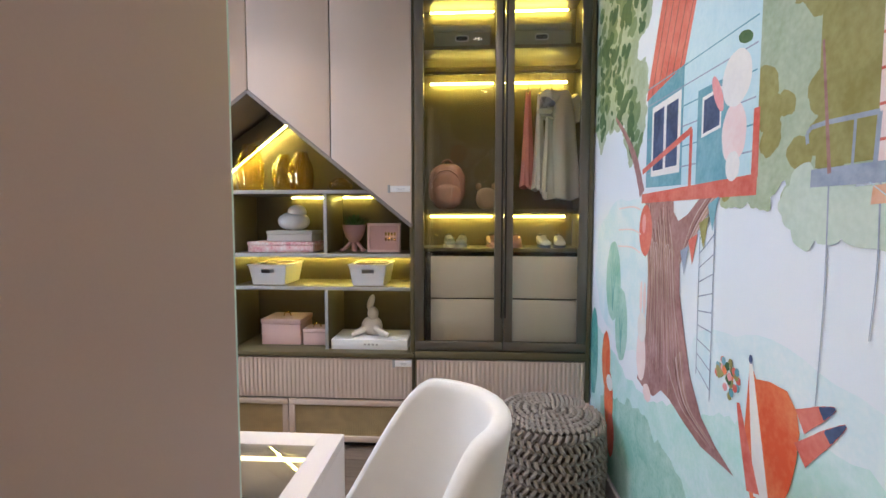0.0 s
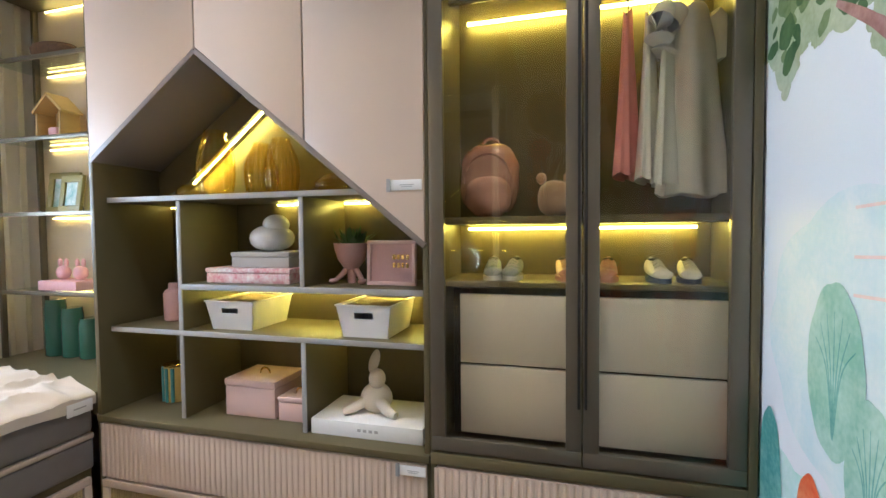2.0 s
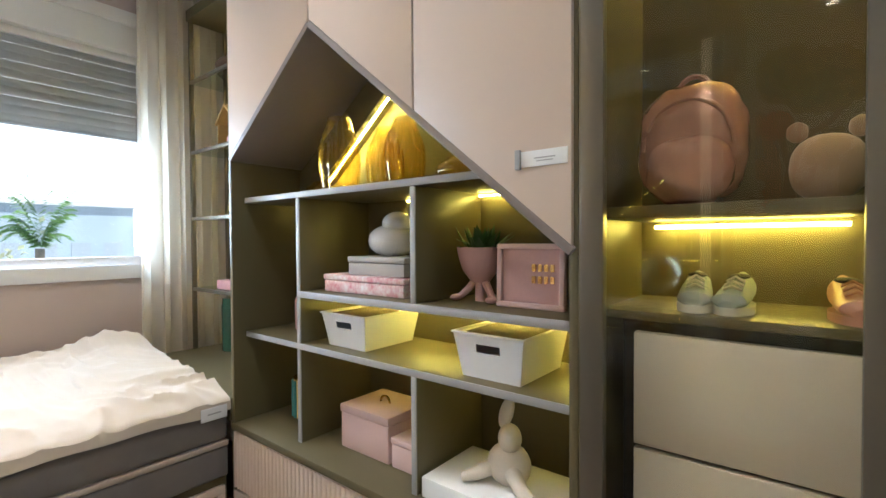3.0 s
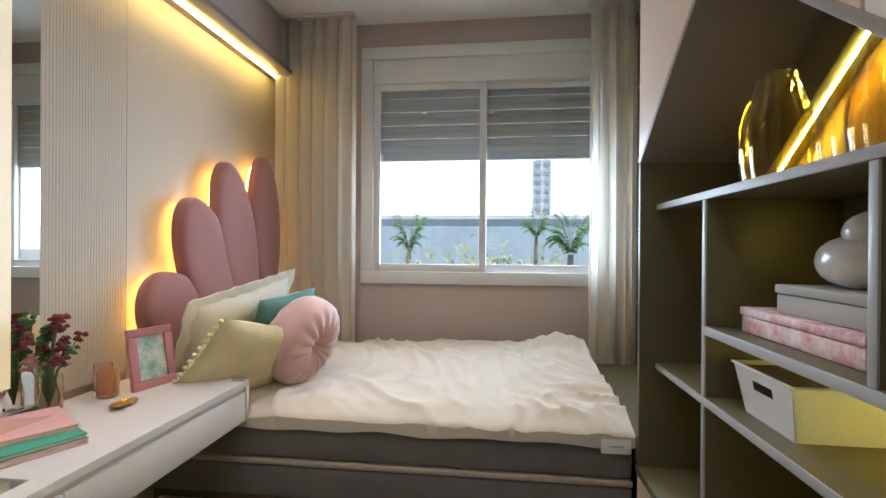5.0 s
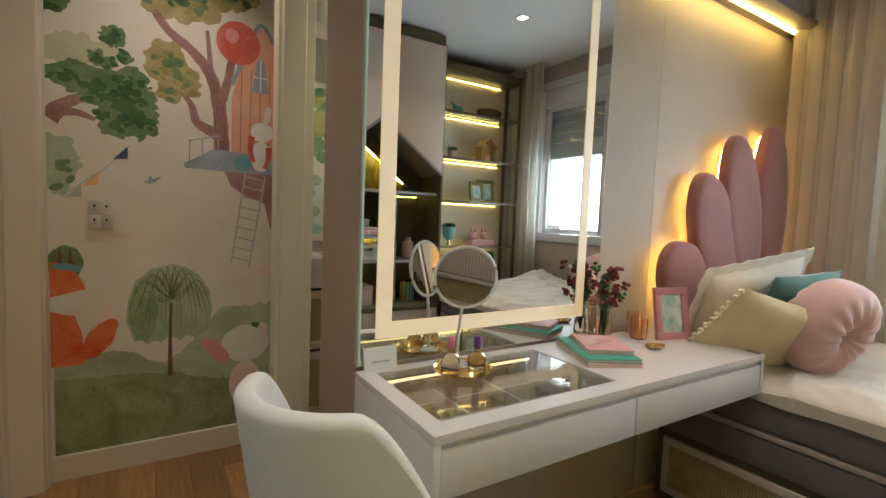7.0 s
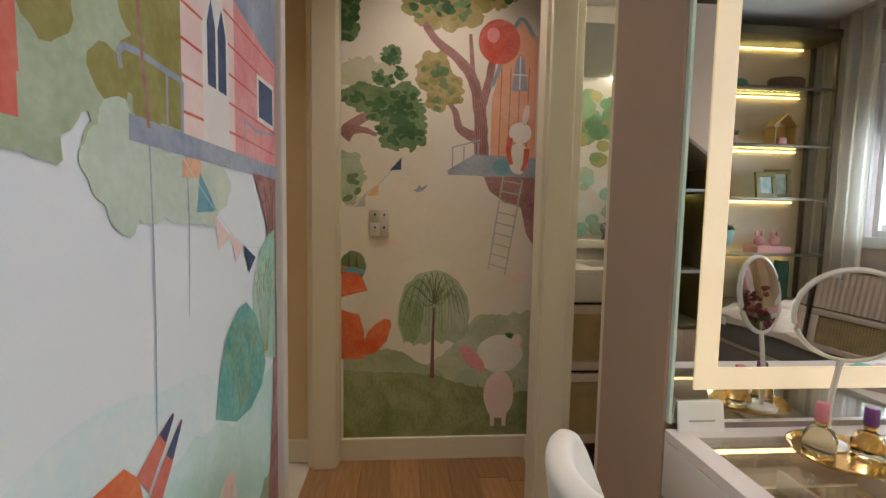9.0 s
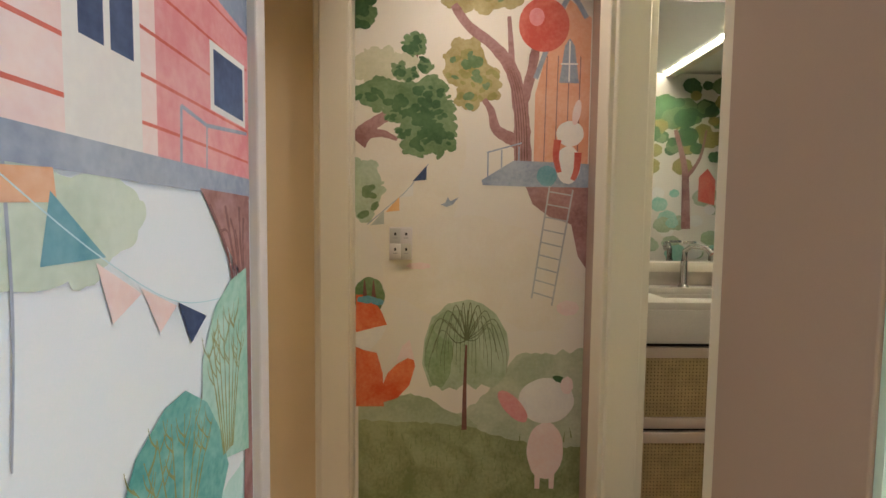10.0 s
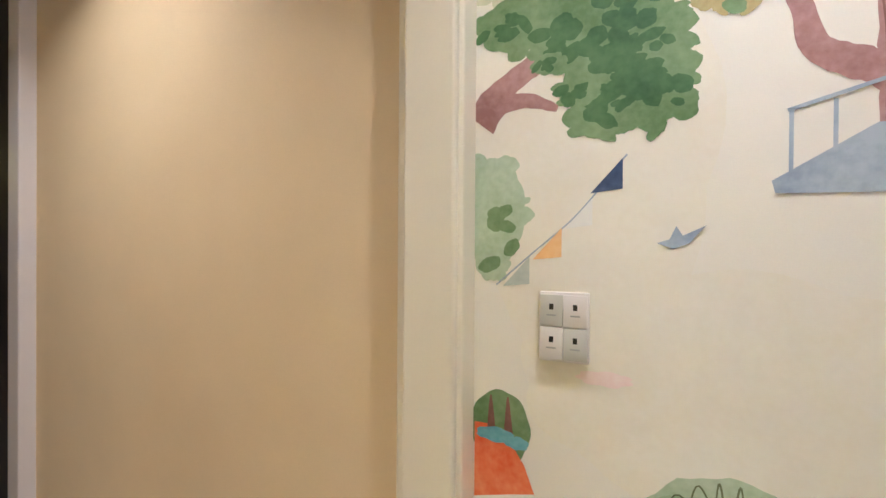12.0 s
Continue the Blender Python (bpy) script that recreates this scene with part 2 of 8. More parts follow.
# hall west wall with the bathroom door
bm = box(-0.060, HY, 0, -0.035, -0.34, CEIL)
setting("wall_hall_west", bm, M_PANEL, "taupe painted return wall beside the bathroom door")
bm = box(-0.052, -0.345, 0, 0.050, -0.21, 2.35, 0.006)
box(0.045, -0.325, 0, 0.066, -0.23, 2.35, 0.004, bm=bm)
box(-0.115, -0.345, 0, -0.0525, -0.30, 2.35, 0.004, bm=bm)
setting("trim_4", bm, M_CREAM, "cream moulded bathroom door casing")
bm = box(-0.10, 0.205, 0, -0.008, 0.2655, 2.35, 0.004)
setting("trim_5", bm, M_CREAM, "cream bathroom door casing by the mirror wall")
setting("wall_over_bathroom_door", box(-0.10, -0.345, 2.35, 0.008, 0.2445, CEIL), M_WALL, "painted wall above the bathroom door")
# baseboards
bm = box(-0.04, HY, 0, 0.908, HY + 0.016, 0.118, 0.004)
setting("baseboard_1", bm, M_CREAM, "cream painted baseboard under the hall mural")
setting("baseboard_2", box(-0.036, HY + 0.017, 0, -0.020, -0.346, 0.118, 0.004), M_CREAM, "cream painted baseboard on the return wall")
setting("baseboard_3", box(1.059, HY - 0.004, 0, 2.68, HY + 0.013, 0.118, 0.004), M_CREAM, "cream painted corridor baseboard")
setting("baseboard_4", box(EX - 0.014, 0.32, 0, EX, 2.45, 0.09, 0.004), M_WHITE, "white painted baseboard under the mural")
setting("threshold", box(0.0, 0.245, 0.0, EX, 0.30, 0.004), M_SILL, "pale stone door threshold strip")


def plank_floor(parent, x0, x1, y0, y1, w, length, along, material, seed):
    rnd = random.Random(seed)
    meshes = {}
    rows = int(((y1 - y0) if along == "x" else (x1 - x0)) / w)
    for i in range(rows):
        a, end = (x0, x1) if along == "x" else (y0, y1)
        pos = a - rnd.uniform(0, length)
        while pos < end:
            lo, hi = max(pos, a), min(pos + length, end)
            pos += length
            if hi - lo < 0.05:
                continue
            L = round(hi - lo, 3)
            if L not in meshes:
                bm = box(0.0008, 0.0008, 0, L - 0.0008, w - 0.0008, 0.006, 0.0012, 1) if along == "x" else box(0.0008, 0.0008, 0, w - 0.0008, L - 0.0008, 0.006, 0.0012, 1)
                ob = link("plank", bm, material)
                meshes[L] = ob.data
            else:
                ob = new("plank", meshes[L])
            ob.parent = parent
            ob.location = (lo, y0 + i * w, 0.0) if along == "x" else (x0 + i * w, lo, 0.0)


def plank_mat(name, color, dark, stretch):
    m = mat(name, color, 0.4, vary=0.3, scale=4, fine=60, bump=0.08, second=dark, stretch=stretch)
    nt = m.node_tree
    info, hsv = nt.nodes.new("ShaderNodeObjectInfo"), nt.nodes.new("ShaderNodeHueSaturation")
    mr = nt.nodes.new("ShaderNodeMapRange")
    mr.inputs["To Min"].default_value, mr.inputs["To Max"].default_value = 0.72, 1.2
    b = nt.nodes["Principled BSDF"]
    src = b.inputs["Base Color"].links[0].from_socket
    nt.links.new(info.outputs["Random"], mr.inputs[0])
    nt.links.new(mr.outputs[0], hsv.inputs["Value"])
    nt.links.new(src, hsv.inputs["Color"])
    nt.links.new(hsv.outputs[0], b.inputs["Base Color"])
    return m


M_PLANK = plank_mat("grey_oak_plank", (0.24, 0.18, 0.13), (0.13, 0.095, 0.07), (1.2, 14, 1))
M_PLANKH = plank_mat("honey_oak_plank", (0.40, 0.22, 0.09), (0.24, 0.12, 0.05), (14, 1.2, 1))
plank_floor(scene.objects["floor"], -1.44, 0.94, 0.62, 2.54, 0.16, 1.2, "x", M_PLANK, 5)
plank_floor(scene.objects["hall_floor"], -0.04, 0.95, -0.69, 0.25, 0.14, 1.1, "y", M_PLANKH, 6)


# ---- wardrobe wall ----
FY = 2.49                        # plane of the cabinet fronts


def led_bar(name, a, b, parent, material, r=0.006):
    a, b = Vector(a), Vector(b)
    return part(name, tube([a, (a + b) / 2, b], r * 0.55, 6), material, parent, "lit warm LED strip", smooth=False)


def cane_front(name, x0, x1, z0, z1, y, parent, axis="y"):
    """A drawer front: a lacquered frame round a panel of woven cane."""
    w = 0.032
    put = (lambda u0, v0, d0, u1, v1, d1, bev=0.0, bm=None: box(u0, d0, v0, u1, d1, v1, bev, bm=bm)) if axis == "y" else (
        lambda u0, v0, d0, u1, v1, d1, bev=0.0, bm=None: box(min(-d0, -d1), u0, v0, max(-d0, -d1), u1, v1, bev, bm=bm))
    bm = put(x0, z0, y, x1, z0 + w, y + 0.02, 0.003)
    put(x0, z1 - w, y, x1, z1, y + 0.02, 0.003, bm)
    put(x0, z0 + w, y, x0 + w, z1 - w, y + 0.02, 0.003, bm)
    put(x1 - w, z0 + w, y, x1, z1 - w, y + 0.02, 0.003, bm)
    fr = part(name, bm, M_DOOR, parent)
    # backing colour holds the shade seen through the weave
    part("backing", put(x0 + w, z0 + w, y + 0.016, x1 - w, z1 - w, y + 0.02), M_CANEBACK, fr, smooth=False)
    bm = bmesh.new()
    step = 0.0125
    n = int((x1 - x0 - 2 * w) / step)
    for i in range(n):
        u = x0 + w + (i + 0.5) * step
        put(u - 0.0035, z0 + w, y + 0.008, u + 0.0035, z1 - w, y + 0.011, 0.0, bm)
    m = int((z1 - z0 - 2 * w) / step)
    for i in range(m):
        v = z0 + w + (i + 0.5) * step
        put(x0 + w, v - 0.0035, y + 0.0105, x1 - w, v + 0.0035, y + 0.0135, 0.0, bm)
    part("cane_weave", bm, M_CANE, fr, "straw coloured woven cane", smooth=False)
    return fr


def ribbed_front(x0, x1, z0, z1, y, parent, plain=0.0):
    fr = part("ribbed_drawer", box(x0, y + 0.004, z0, x1, y + 0.02, z1, 0.002), M_DOOR, parent, "blush drawer front with vertical ribs")
    me = None
    n = int((x1 - x0 - plain) / 0.0235)
    p = (x1 - x0 - plain) / n
    for i in range(n):
        x = x0 + plain + (i + 0.5) * p
        if me is None:
            bm = bmesh.new()
            k = p * 0.42
            prof = ((-k, 0.006), (-k * 0.8, -0.001), (-k * 0.35, -0.004), (k * 0.35, -0.004), (k * 0.8, -0.001), (k, 0.006))
            extrude_poly([(u, v) for u, v in prof], "z", z0 + 0.002, z1 - 0.002, bm=bm)
            ob = link("rib", bm, M_DOOR, None)
            me = ob.data
        else:
            ob = new("rib", me)
        ob.parent = fr
        ob.location = Vector((x, y + 0.004, 0)) - ORIGIN[fr.name]
    return fr


def display_cabinet():
    x0, x1, yb = -1.42, -0.002, 2.90
    t = thing("display_cabinet", (x0, FY, 0), "olive-grey open shelving cabinet with house-shaped niche and blush doors", "cabinet")
    part("plinth", box(x0 + 0.02, FY + 0.05, 0, x1, yb, 0.04), M_GAP, t, smooth=False)
    part("side_panel", box(x0, FY + 0.002, 0.0, x0 + 0.02, yb, 2.58, 0.002), M_CARC, t)
    part("side_panel", box(x1 - 0.02, FY + 0.012, 0.04, x1, yb, 2.58, 0.002), M_CARC, t)
    part("back_panel", box(x0 + 0.02, yb - 0.03, 0.53, x1 - 0.02, yb, 2.0), M_CARC, t, smooth=False)
    part("base_box", box(x0 + 0.02, FY + 0.022, 0.04, x1 - 0.02, yb, 0.525), M_CARC, t, smooth=False)
    part("counter", box(x0 + 0.001, FY - 0.004, 0.522, x1, yb - 0.03, 0.549, 0.003), M_CARC, t)
    # shelves with their grey front edges
    sy = 2.545
    for name, a, b, z, edge in (("shelf", x0 + 0.02, -0.25, 1.424, 0.022), ("shelf", -1.045, x1 - 0.02, 1.075, 0.024), ("shelf", x0 + 0.02, x1 - 0.02, 0.892, 0.022)):
        s = part(name, box(a, sy + 0.002, z - edge / 2, b, yb - 0.03, z + edge / 2, 0.002), M_CARC, t)
        part("shelf_edge", box(a + 0.003, sy - 0.002, z - edge / 2 + 0.001, b - 0.003, sy + 0.003, z + edge / 2 - 0.001, 0.001), M_EDGE, s, "pale grey edge strip")
    for x, za, zb in ((-1.042, 0.549, 1.413), (-0.497, 1.087, 1.413), (-0.497, 0.549, 0.881)):
        s = part("divider", box(x - 0.010, sy + 0.004, za, x + 0.010, yb - 0.03, zb, 0.002), M_CARC, t)
        part("shelf_edge", box(x - 0.009, sy, za, x + 0.009, sy + 0.005, zb, 0.001), M_EDGE, s)
    # doors above, cut along the gable
    apex, left, right = (-0.891, 1.955), (-1.412, 1.577), (-0.012, 1.238)
    sl = (apex[1] - right[1]) / (right[0] - apex[0])
    zm = apex[1] - sl * (-0.443 - apex[0])
    top = 2.57
    for pts in (((left[0], left[1] + 0.012), (apex[0] - 0.003, apex[1] + 0.012), (apex[0] - 0.003, top), (left[0], top)),
                ((apex[0] + 0.003, apex[1] + 0.012), (-0.446, zm + 0.012), (-0.446, top), (apex[0] + 0.003, top)),
                ((-0.440, zm + 0.008), (right[0], right[1] + 0.012), (right[0], top), (-0.440, top))):
        part("door", extrude_poly(pts, "y", FY, FY + 0.02, 0.0025), M_DOOR, t, "matte blush-beige slanted cabinet door")
    part("top_shadow_gap", box(x0, FY + 0.03, 2.58, x1, yb, 2.66), M_CARC, t, smooth=False)
    # gable boards lining the niche
    for a, b in ((left, apex), (apex, right)):
        d = Vector((b[0] - a[0], b[1] - a[1])).normalized()
        nrm = Vector((-d.y, d.x)) * 0.010
        p = [(a[0] + nrm.x, a[1] + nrm.y), (b[0] + nrm.x, b[1] + nrm.y), (b[0] - nrm.x, b[1] - nrm.y), (a[0] - nrm.x, a[1] - nrm.y)]
        part("gable_board", extrude_poly(p, "y", FY - 0.001, yb - 0.03, 0.002), M_GABLE, t, "taupe board lining the house niche")
    part("niche_filler", extrude_poly(((x0 + 0.02, 1.60), (apex[0], apex[1] + 0.03), (right[0], right[1] + 0.03), (right[0], 2.57), (x0 + 0.02, 2.57)), "y", FY + 0.022, yb - 0.03), M_CARC, t, smooth=False)
    # hidden light strips
    # soffit board closing the left slope, with the light profile let into its lower edge
    a_, b_ = Vector((-1.230, 1.515)), Vector((-0.780, 1.872))
    n_ = Vector((b_.y - a_.y, a_.x - b_.x)).normalized()
    part("soffit_board", extrude_poly([(left[0] + 0.014, 1.4365), tuple(a_), tuple(b_), (apex[0] + 0.02, apex[1] - 0.03), (left[0] + 0.014, left[1] - 0.014)], "y", 2.80, yb - 0.031), M_CARC, t, smooth=False)
    pts = [tuple(a_ + n_ * 0.0005), tuple(b_ + n_ * 0.0005), tuple(b_ + n_ * 0.0035), tuple(a_ + n_ * 0.0035)]
    part("led_strip", extrude_poly(pts, "y", 2.827, 2.834), M_LEDN, t, "lit warm LED profile let into the soffit", smooth=False)
    led_bar("led_strip", (-0.80, yb - 0.05, 1.405), (-0.51, yb - 0.05, 1.405), t, M_LEDY, 0.005)
    led_bar("led_strip", (-0.48, yb - 0.05, 1.405), (-0.30, yb - 0.05, 1.405), t, M_LEDY, 0.005)
    led_bar("led_strip", (-1.03, yb - 0.045, 1.050), (-0.03, yb - 0.045, 1.050), t, M_LEDY, 0.008)
    led_bar("led_strip", (-1.03, yb - 0.045, 0.872), (-0.52, yb - 0.045, 0.872), t, M_LEDD, 0.004)
    led_bar("led_strip", (-0.47, yb - 0.045, 0.872), (-0.03, yb - 0.045, 0.872), t, M_LEDD, 0.004)
    led_bar("led_strip", (-1.39, yb - 0.045, 1.405), (-1.07, yb - 0.045, 1.405), t, M_LEDD, 0.003)
    led_bar("led_strip", (-1.39, yb - 0.045, 0.872), (-1.07, yb - 0.045, 0.872), t, M_LEDD, 0.003)
    ribbed_front(x0 + 0.006, x1 - 0.012, 0.292, 0.516, FY, t)
    cane_front("cane_door", x0 + 0.010, -0.706, 0.045, 0.282, FY, t)
    cane_front("cane_door", -0.700, x1 - 0.012, 0.045, 0.282, FY, t)
    return t


def glass_wardrobe():
    x0, x1, yb = 0.002, 0.934, 2.90
    t = thing("glass_wardrobe", (x0, FY, 0), "tall olive-grey wardrobe with lit interior and bronze-framed glass doors", "wardrobe")
    part("plinth", box(x0 + 0.01, FY + 0.05, 0, x1, yb, 0.04), M_GAP, t, smooth=False)
    part("side_panel", box(x0, FY + 0.002, 0.04, x0 + 0.018, yb, 2.58, 0.002), M_CARC, t)
    part("side_panel", box(x1 - 0.022, FY - 0.004, 0.0, x1, yb, 2.58, 0.002), M_CARC, t)
    part("back_panel", box(x0 + 0.018, yb - 0.03, 0.56, x1 - 0.022, yb, 2.56), M_CARC, t, smooth=False)
    part("base_box", box(x0 + 0.018, FY + 0.022, 0.04, x1 - 0.022, yb, 0.555), M_CARC, t, smooth=False)
    part("base_rail", box(x0, FY - 0.002, 0.525, x1 - 0.001, yb - 0.03, 0.565, 0.003), M_CARC, t)
    part("top_panel", box(x0 + 0.018, FY + 0.03, 2.50, x1 - 0.022, yb - 0.03, 2.56, 0.002), M_CARC, t)
    sy = 2.575
    for z, h in ((2.19, 0.02), (1.318, 0.024), (1.108, 0.018)):
        part("shelf", box(x0 + 0.018, sy, z - h / 2, x1 - 0.022, yb - 0.03, z + h / 2, 0.002), M_CARC, t)
    part("hanging_rail", tube([(x0 + 0.02, 2.70, 2.095), (0.46, 2.70, 2.095), (x1 - 0.025, 2.70, 2.095)], 0.010, 10), M_BRONZE, t)
    part("partition", box(0.468, sy + 0.015, 0.60, 0.498, yb - 0.03, 1.098, 0.002), M_CARC, t)
    for a, b in ((0.082, 0.462), (0.506, 0.888)):
        for za, zb in ((0.600, 0.832), (0.840, 1.072)):
            part("drawer_front", box(a, sy + 0.01, za, b, sy + 0.03, zb, 0.003), M_DRAWER, t, "plain greige inner drawer front")
    # near-black body: shade between the drawer fronts is in its colour
    part("drawer_box", box(0.05, sy + 0.05, 0.58, 0.90, yb - 0.04, 1.09), M_GAP, t, smooth=False)
    for z, r in ((2.485, 0.010), (2.075, 0.011), (1.292, 0.009)):
        for a, b in ((0.06, 0.43), (0.50, 0.86)):
            led_bar("led_strip", (a, yb - 0.06, z), (b, yb - 0.06, z), t, M_LEDY, r)
    # glass doors
    for a, b, hand in ((x0 + 0.004, 0.474, 1), (0.478, x1 - 0.024, 0)):
        w, z0, z1 = 0.046, 0.572, 2.56
        bm = box(a, FY, z0, b, FY + 0.024, z0 + w, 0.003)
        box(a, FY, z1 - w, b, FY + 0.024, z1, 0.003, bm=bm)
        box(a, FY, z0 + w, a + w, FY + 0.024, z1 - w, 0.003, bm=bm)
        box(b - w, FY, z0 + w, b, FY + 0.024, z1 - w, 0.003, bm=bm)
        d = part("glass_door", bm, M_BRONZE, t, "bronze aluminium door frame")
        g = part("pane", box(a + w, FY + 0.010, z0 + w, b - w, FY + 0.013, z1 - w), M_SMOKE, d, "faintly bronze-tinted clear glass", smooth=False)
        g.visible_shadow = False
        hx = b - 0.012 if hand else a + 0.004
        # raised near-black strip drawn for the shade of a sunk groove
        part("handle_groove", box(hx, FY - 0.006, 0.75, hx + 0.008, FY + 0.002, 2.4, 0.002), M_GAP, d)
    ribbed_front(x0 + 0.006, x1 - 0.024, 0.292, 0.516, FY, t)
    cane_front("cane_door", x0 + 0.006, x1 - 0.024, 0.045, 0.282, FY, t)
    return t


TZ = (0.99, 1.392, 1.77, 2.17)


def shelf_tower():
    x0, x1, ya, yb = -2.44, -1.425, 2.775, 3.015
    t = thing("shelf_tower", (x0, ya, 0), "tall lit bookcase with glass shelves in a bronze frame", "bookcase")
    part("back_panel", box(x0, yb - 0.012, 0.3, x1, yb, 2.58), M_TOWER, t, "warm beige back board", smooth=False)
    part("post", box(x0, ya, 0.3, x0 + 0.022, ya + 0.022, 2.58, 0.002), M_BRONZE, t)
    part("post", box(x0, yb - 0.040, 0.3, x0 + 0.022, yb - 0.013, 2.58, 0.002), M_BRONZE, t)
    part("post", box(x1 - 0.022, ya, 0.3, x1, ya + 0.022, 2.58, 0.002), M_BRONZE, t)
    part("top_board", box(x0, ya - 0.01, 2.52, x1, yb - 0.013, 2.58, 0.002), M_CARC, t)
    for z in TZ:
        bm = box(x0 + 0.023, ya - 0.002, z - 0.012, x1, ya + 0.012, z + 0.008, 0.002)
        f = part("shelf_rail", bm, M_BRONZE, t)
        g = part("glass_shelf", box(x0 + 0.004, ya + 0.012, z - 0.004, x1, yb - 0.013, z + 0.006, 0.001), M_SHELFGLASS, t, "greenish clear glass shelf", smooth=False)
    for z in (2.505, TZ[3] - 0.018, TZ[2] - 0.018, TZ[1] - 0.018, TZ[0] - 0.018):
        led_bar("led_strip", (x0 + 0.10, yb - 0.028, z), (x1 - 0.02, yb - 0.028, z), t, M_LEDT, 0.007)
    return t


# cane colour darkened to paint in the shade behind the weave
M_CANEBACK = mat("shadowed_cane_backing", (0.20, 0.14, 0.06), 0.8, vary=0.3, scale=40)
M_GABLE = mat("taupe_gable_board", (0.26, 0.22, 0.20), 0.4, vary=0.08)
M_TOWER = mat("warm_beige_backing", (0.62, 0.52, 0.38), 0.6, vary=0.06)
M_LEDN = glow("niche_led_profile", (1.0, 0.78, 0.14), 190.0)
M_LEDD = glow("dim_led_strip", (1.0, 0.76, 0.14), 40.0)
M_LEDT = glow("shelf_led_strip", (1.0, 0.76, 0.22), 17.0)
M_SHELFGLASS = glass("green_edge_glass", (0.86, 0.93, 0.90), thin=True)
display_cabinet()
glass_wardrobe()
shelf_tower()


# ---- bed ----
def sheet(x0, x1, y0, y1, nx, ny, top, base):
    """A closed cloth body: its upper side follows top(u, v), its rim hangs to base(u, v)."""
    bm = bmesh.new()
    g = [[bm.verts.new((x0 + (x1 - x0) * i / nx, y0 + (y1 - y0) * j / ny, top(i / nx, j / ny))) for j in range(ny + 1)] for i in range(nx + 1)]
    for i in range(nx):
        for j in range(ny):
            bm.faces.new((g[i][j], g[i + 1][j], g[i + 1][j + 1], g[i][j + 1]))
    rim = [g[i][0] for i in range(nx + 1)] + [g[nx][j] for j in range(1, ny + 1)] + [g[i][ny] for i in range(nx - 1, -1, -1)] + [g[0][j] for j in range(ny - 1, 0, -1)]
    low = [bm.verts.new((v.co.x, v.co.y, base((v.co.x - x0) / (x1 - x0), (v.co.y - y0) / (y1 - y0)))) for v in rim]
    for i in range(len(rim)):
        j = (i + 1) % len(rim)
        bm.faces.new((rim[i], low[i], low[j], rim[j]))
    bm.faces.new(low)
    bmesh.ops.recalc_face_normals(bm, faces=bm.faces)
    return bm


def ridged(p):
    return 1 - abs(noise.noise(p)) * 2


def duvet_top(u, v):
    x, y = u * 1.1, v * 1.9
    w = Vector((noise.noise(Vector((x * 1.5, y * 1.5, 3))), noise.noise(Vector((x * 1.5, y * 1.5, 9))), 0)) * 0.45
    q = Vector((x * 1.3 + y * 0.7, y * 2.6 - x * 0.9, 0)) + w * 2
    h = 0.013 * ridged(q) + 0.022 * ridged(q * 2.3 + Vector((4, 1, 0))) ** 2 + 0.011 * ridged(q * 4.6 + Vector((4, 7, 2)))
    edge = min(1.0, (1 - u) * 9)
    hump = 0.085 * math.exp(-((u - 0.10) ** 2 / 0.008 + (v - 0.93) ** 2 / 0.008)) + 0.03 * math.exp(-((u - 0.25) ** 2 / 0.06 + (v - 0.8) ** 2 / 0.05))
    return 0.628 + 0.030 * edge ** 0.5 + 0.042 * (1 - u) + h * (0.45 + 0.55 * edge) + hump


BX0, BX1, BY0, BY1 = -2.50, -1.437, 0.66, 2.485


def bed():
    t = thing("bed", ((BX0 + BX1) / 2, (BY0 + BY1) / 2, 0), "single bed with grey mattress base and rumpled cream duvet", "bed")
    part("bed_base", box(BX0, BY0, 0.0, BX1 - 0.02, BY1, 0.33, 0.004), M_CARC, t)
    part("box_spring", box(BX0 + 0.01, BY0 + 0.005, 0.332, BX1, BY1, 0.455, 0.012, 3), M_MATT, t, "dark grey fabric box spring")
    part("piping_band", box(BX0 + 0.008, BY0 + 0.003, 0.455, BX1 + 0.004, BY1, 0.478, 0.006), M_BAND, t, "light taupe fabric band")
    part("mattress", box(BX0 + 0.01, BY0 + 0.005, 0.478, BX1 + 0.002, BY1, 0.622, 0.02, 3), M_MATT, t, "grey fabric mattress side")
    bm = sheet(BX0, BX1 + 0.012, BY0, BY1 + 0.005, 110, 180, duvet_top, lambda u, v: 0.598 + 0.012 * noise.noise(Vector((u * 3, v * 9, 1))) + 0.02 * (1 - u))
    part("duvet", bm, M_DUVET, t, "rumpled cream cotton duvet")
    # cane drawers set in the bed's base, facing the room
    for a, b in ((0.70, 1.28), (1.29, 1.87), (1.88, 2.47)):
        cane_front("cane_drawer", a, b, 0.045, 0.300, -(BX1 + 0.002), t, "x")
    return t


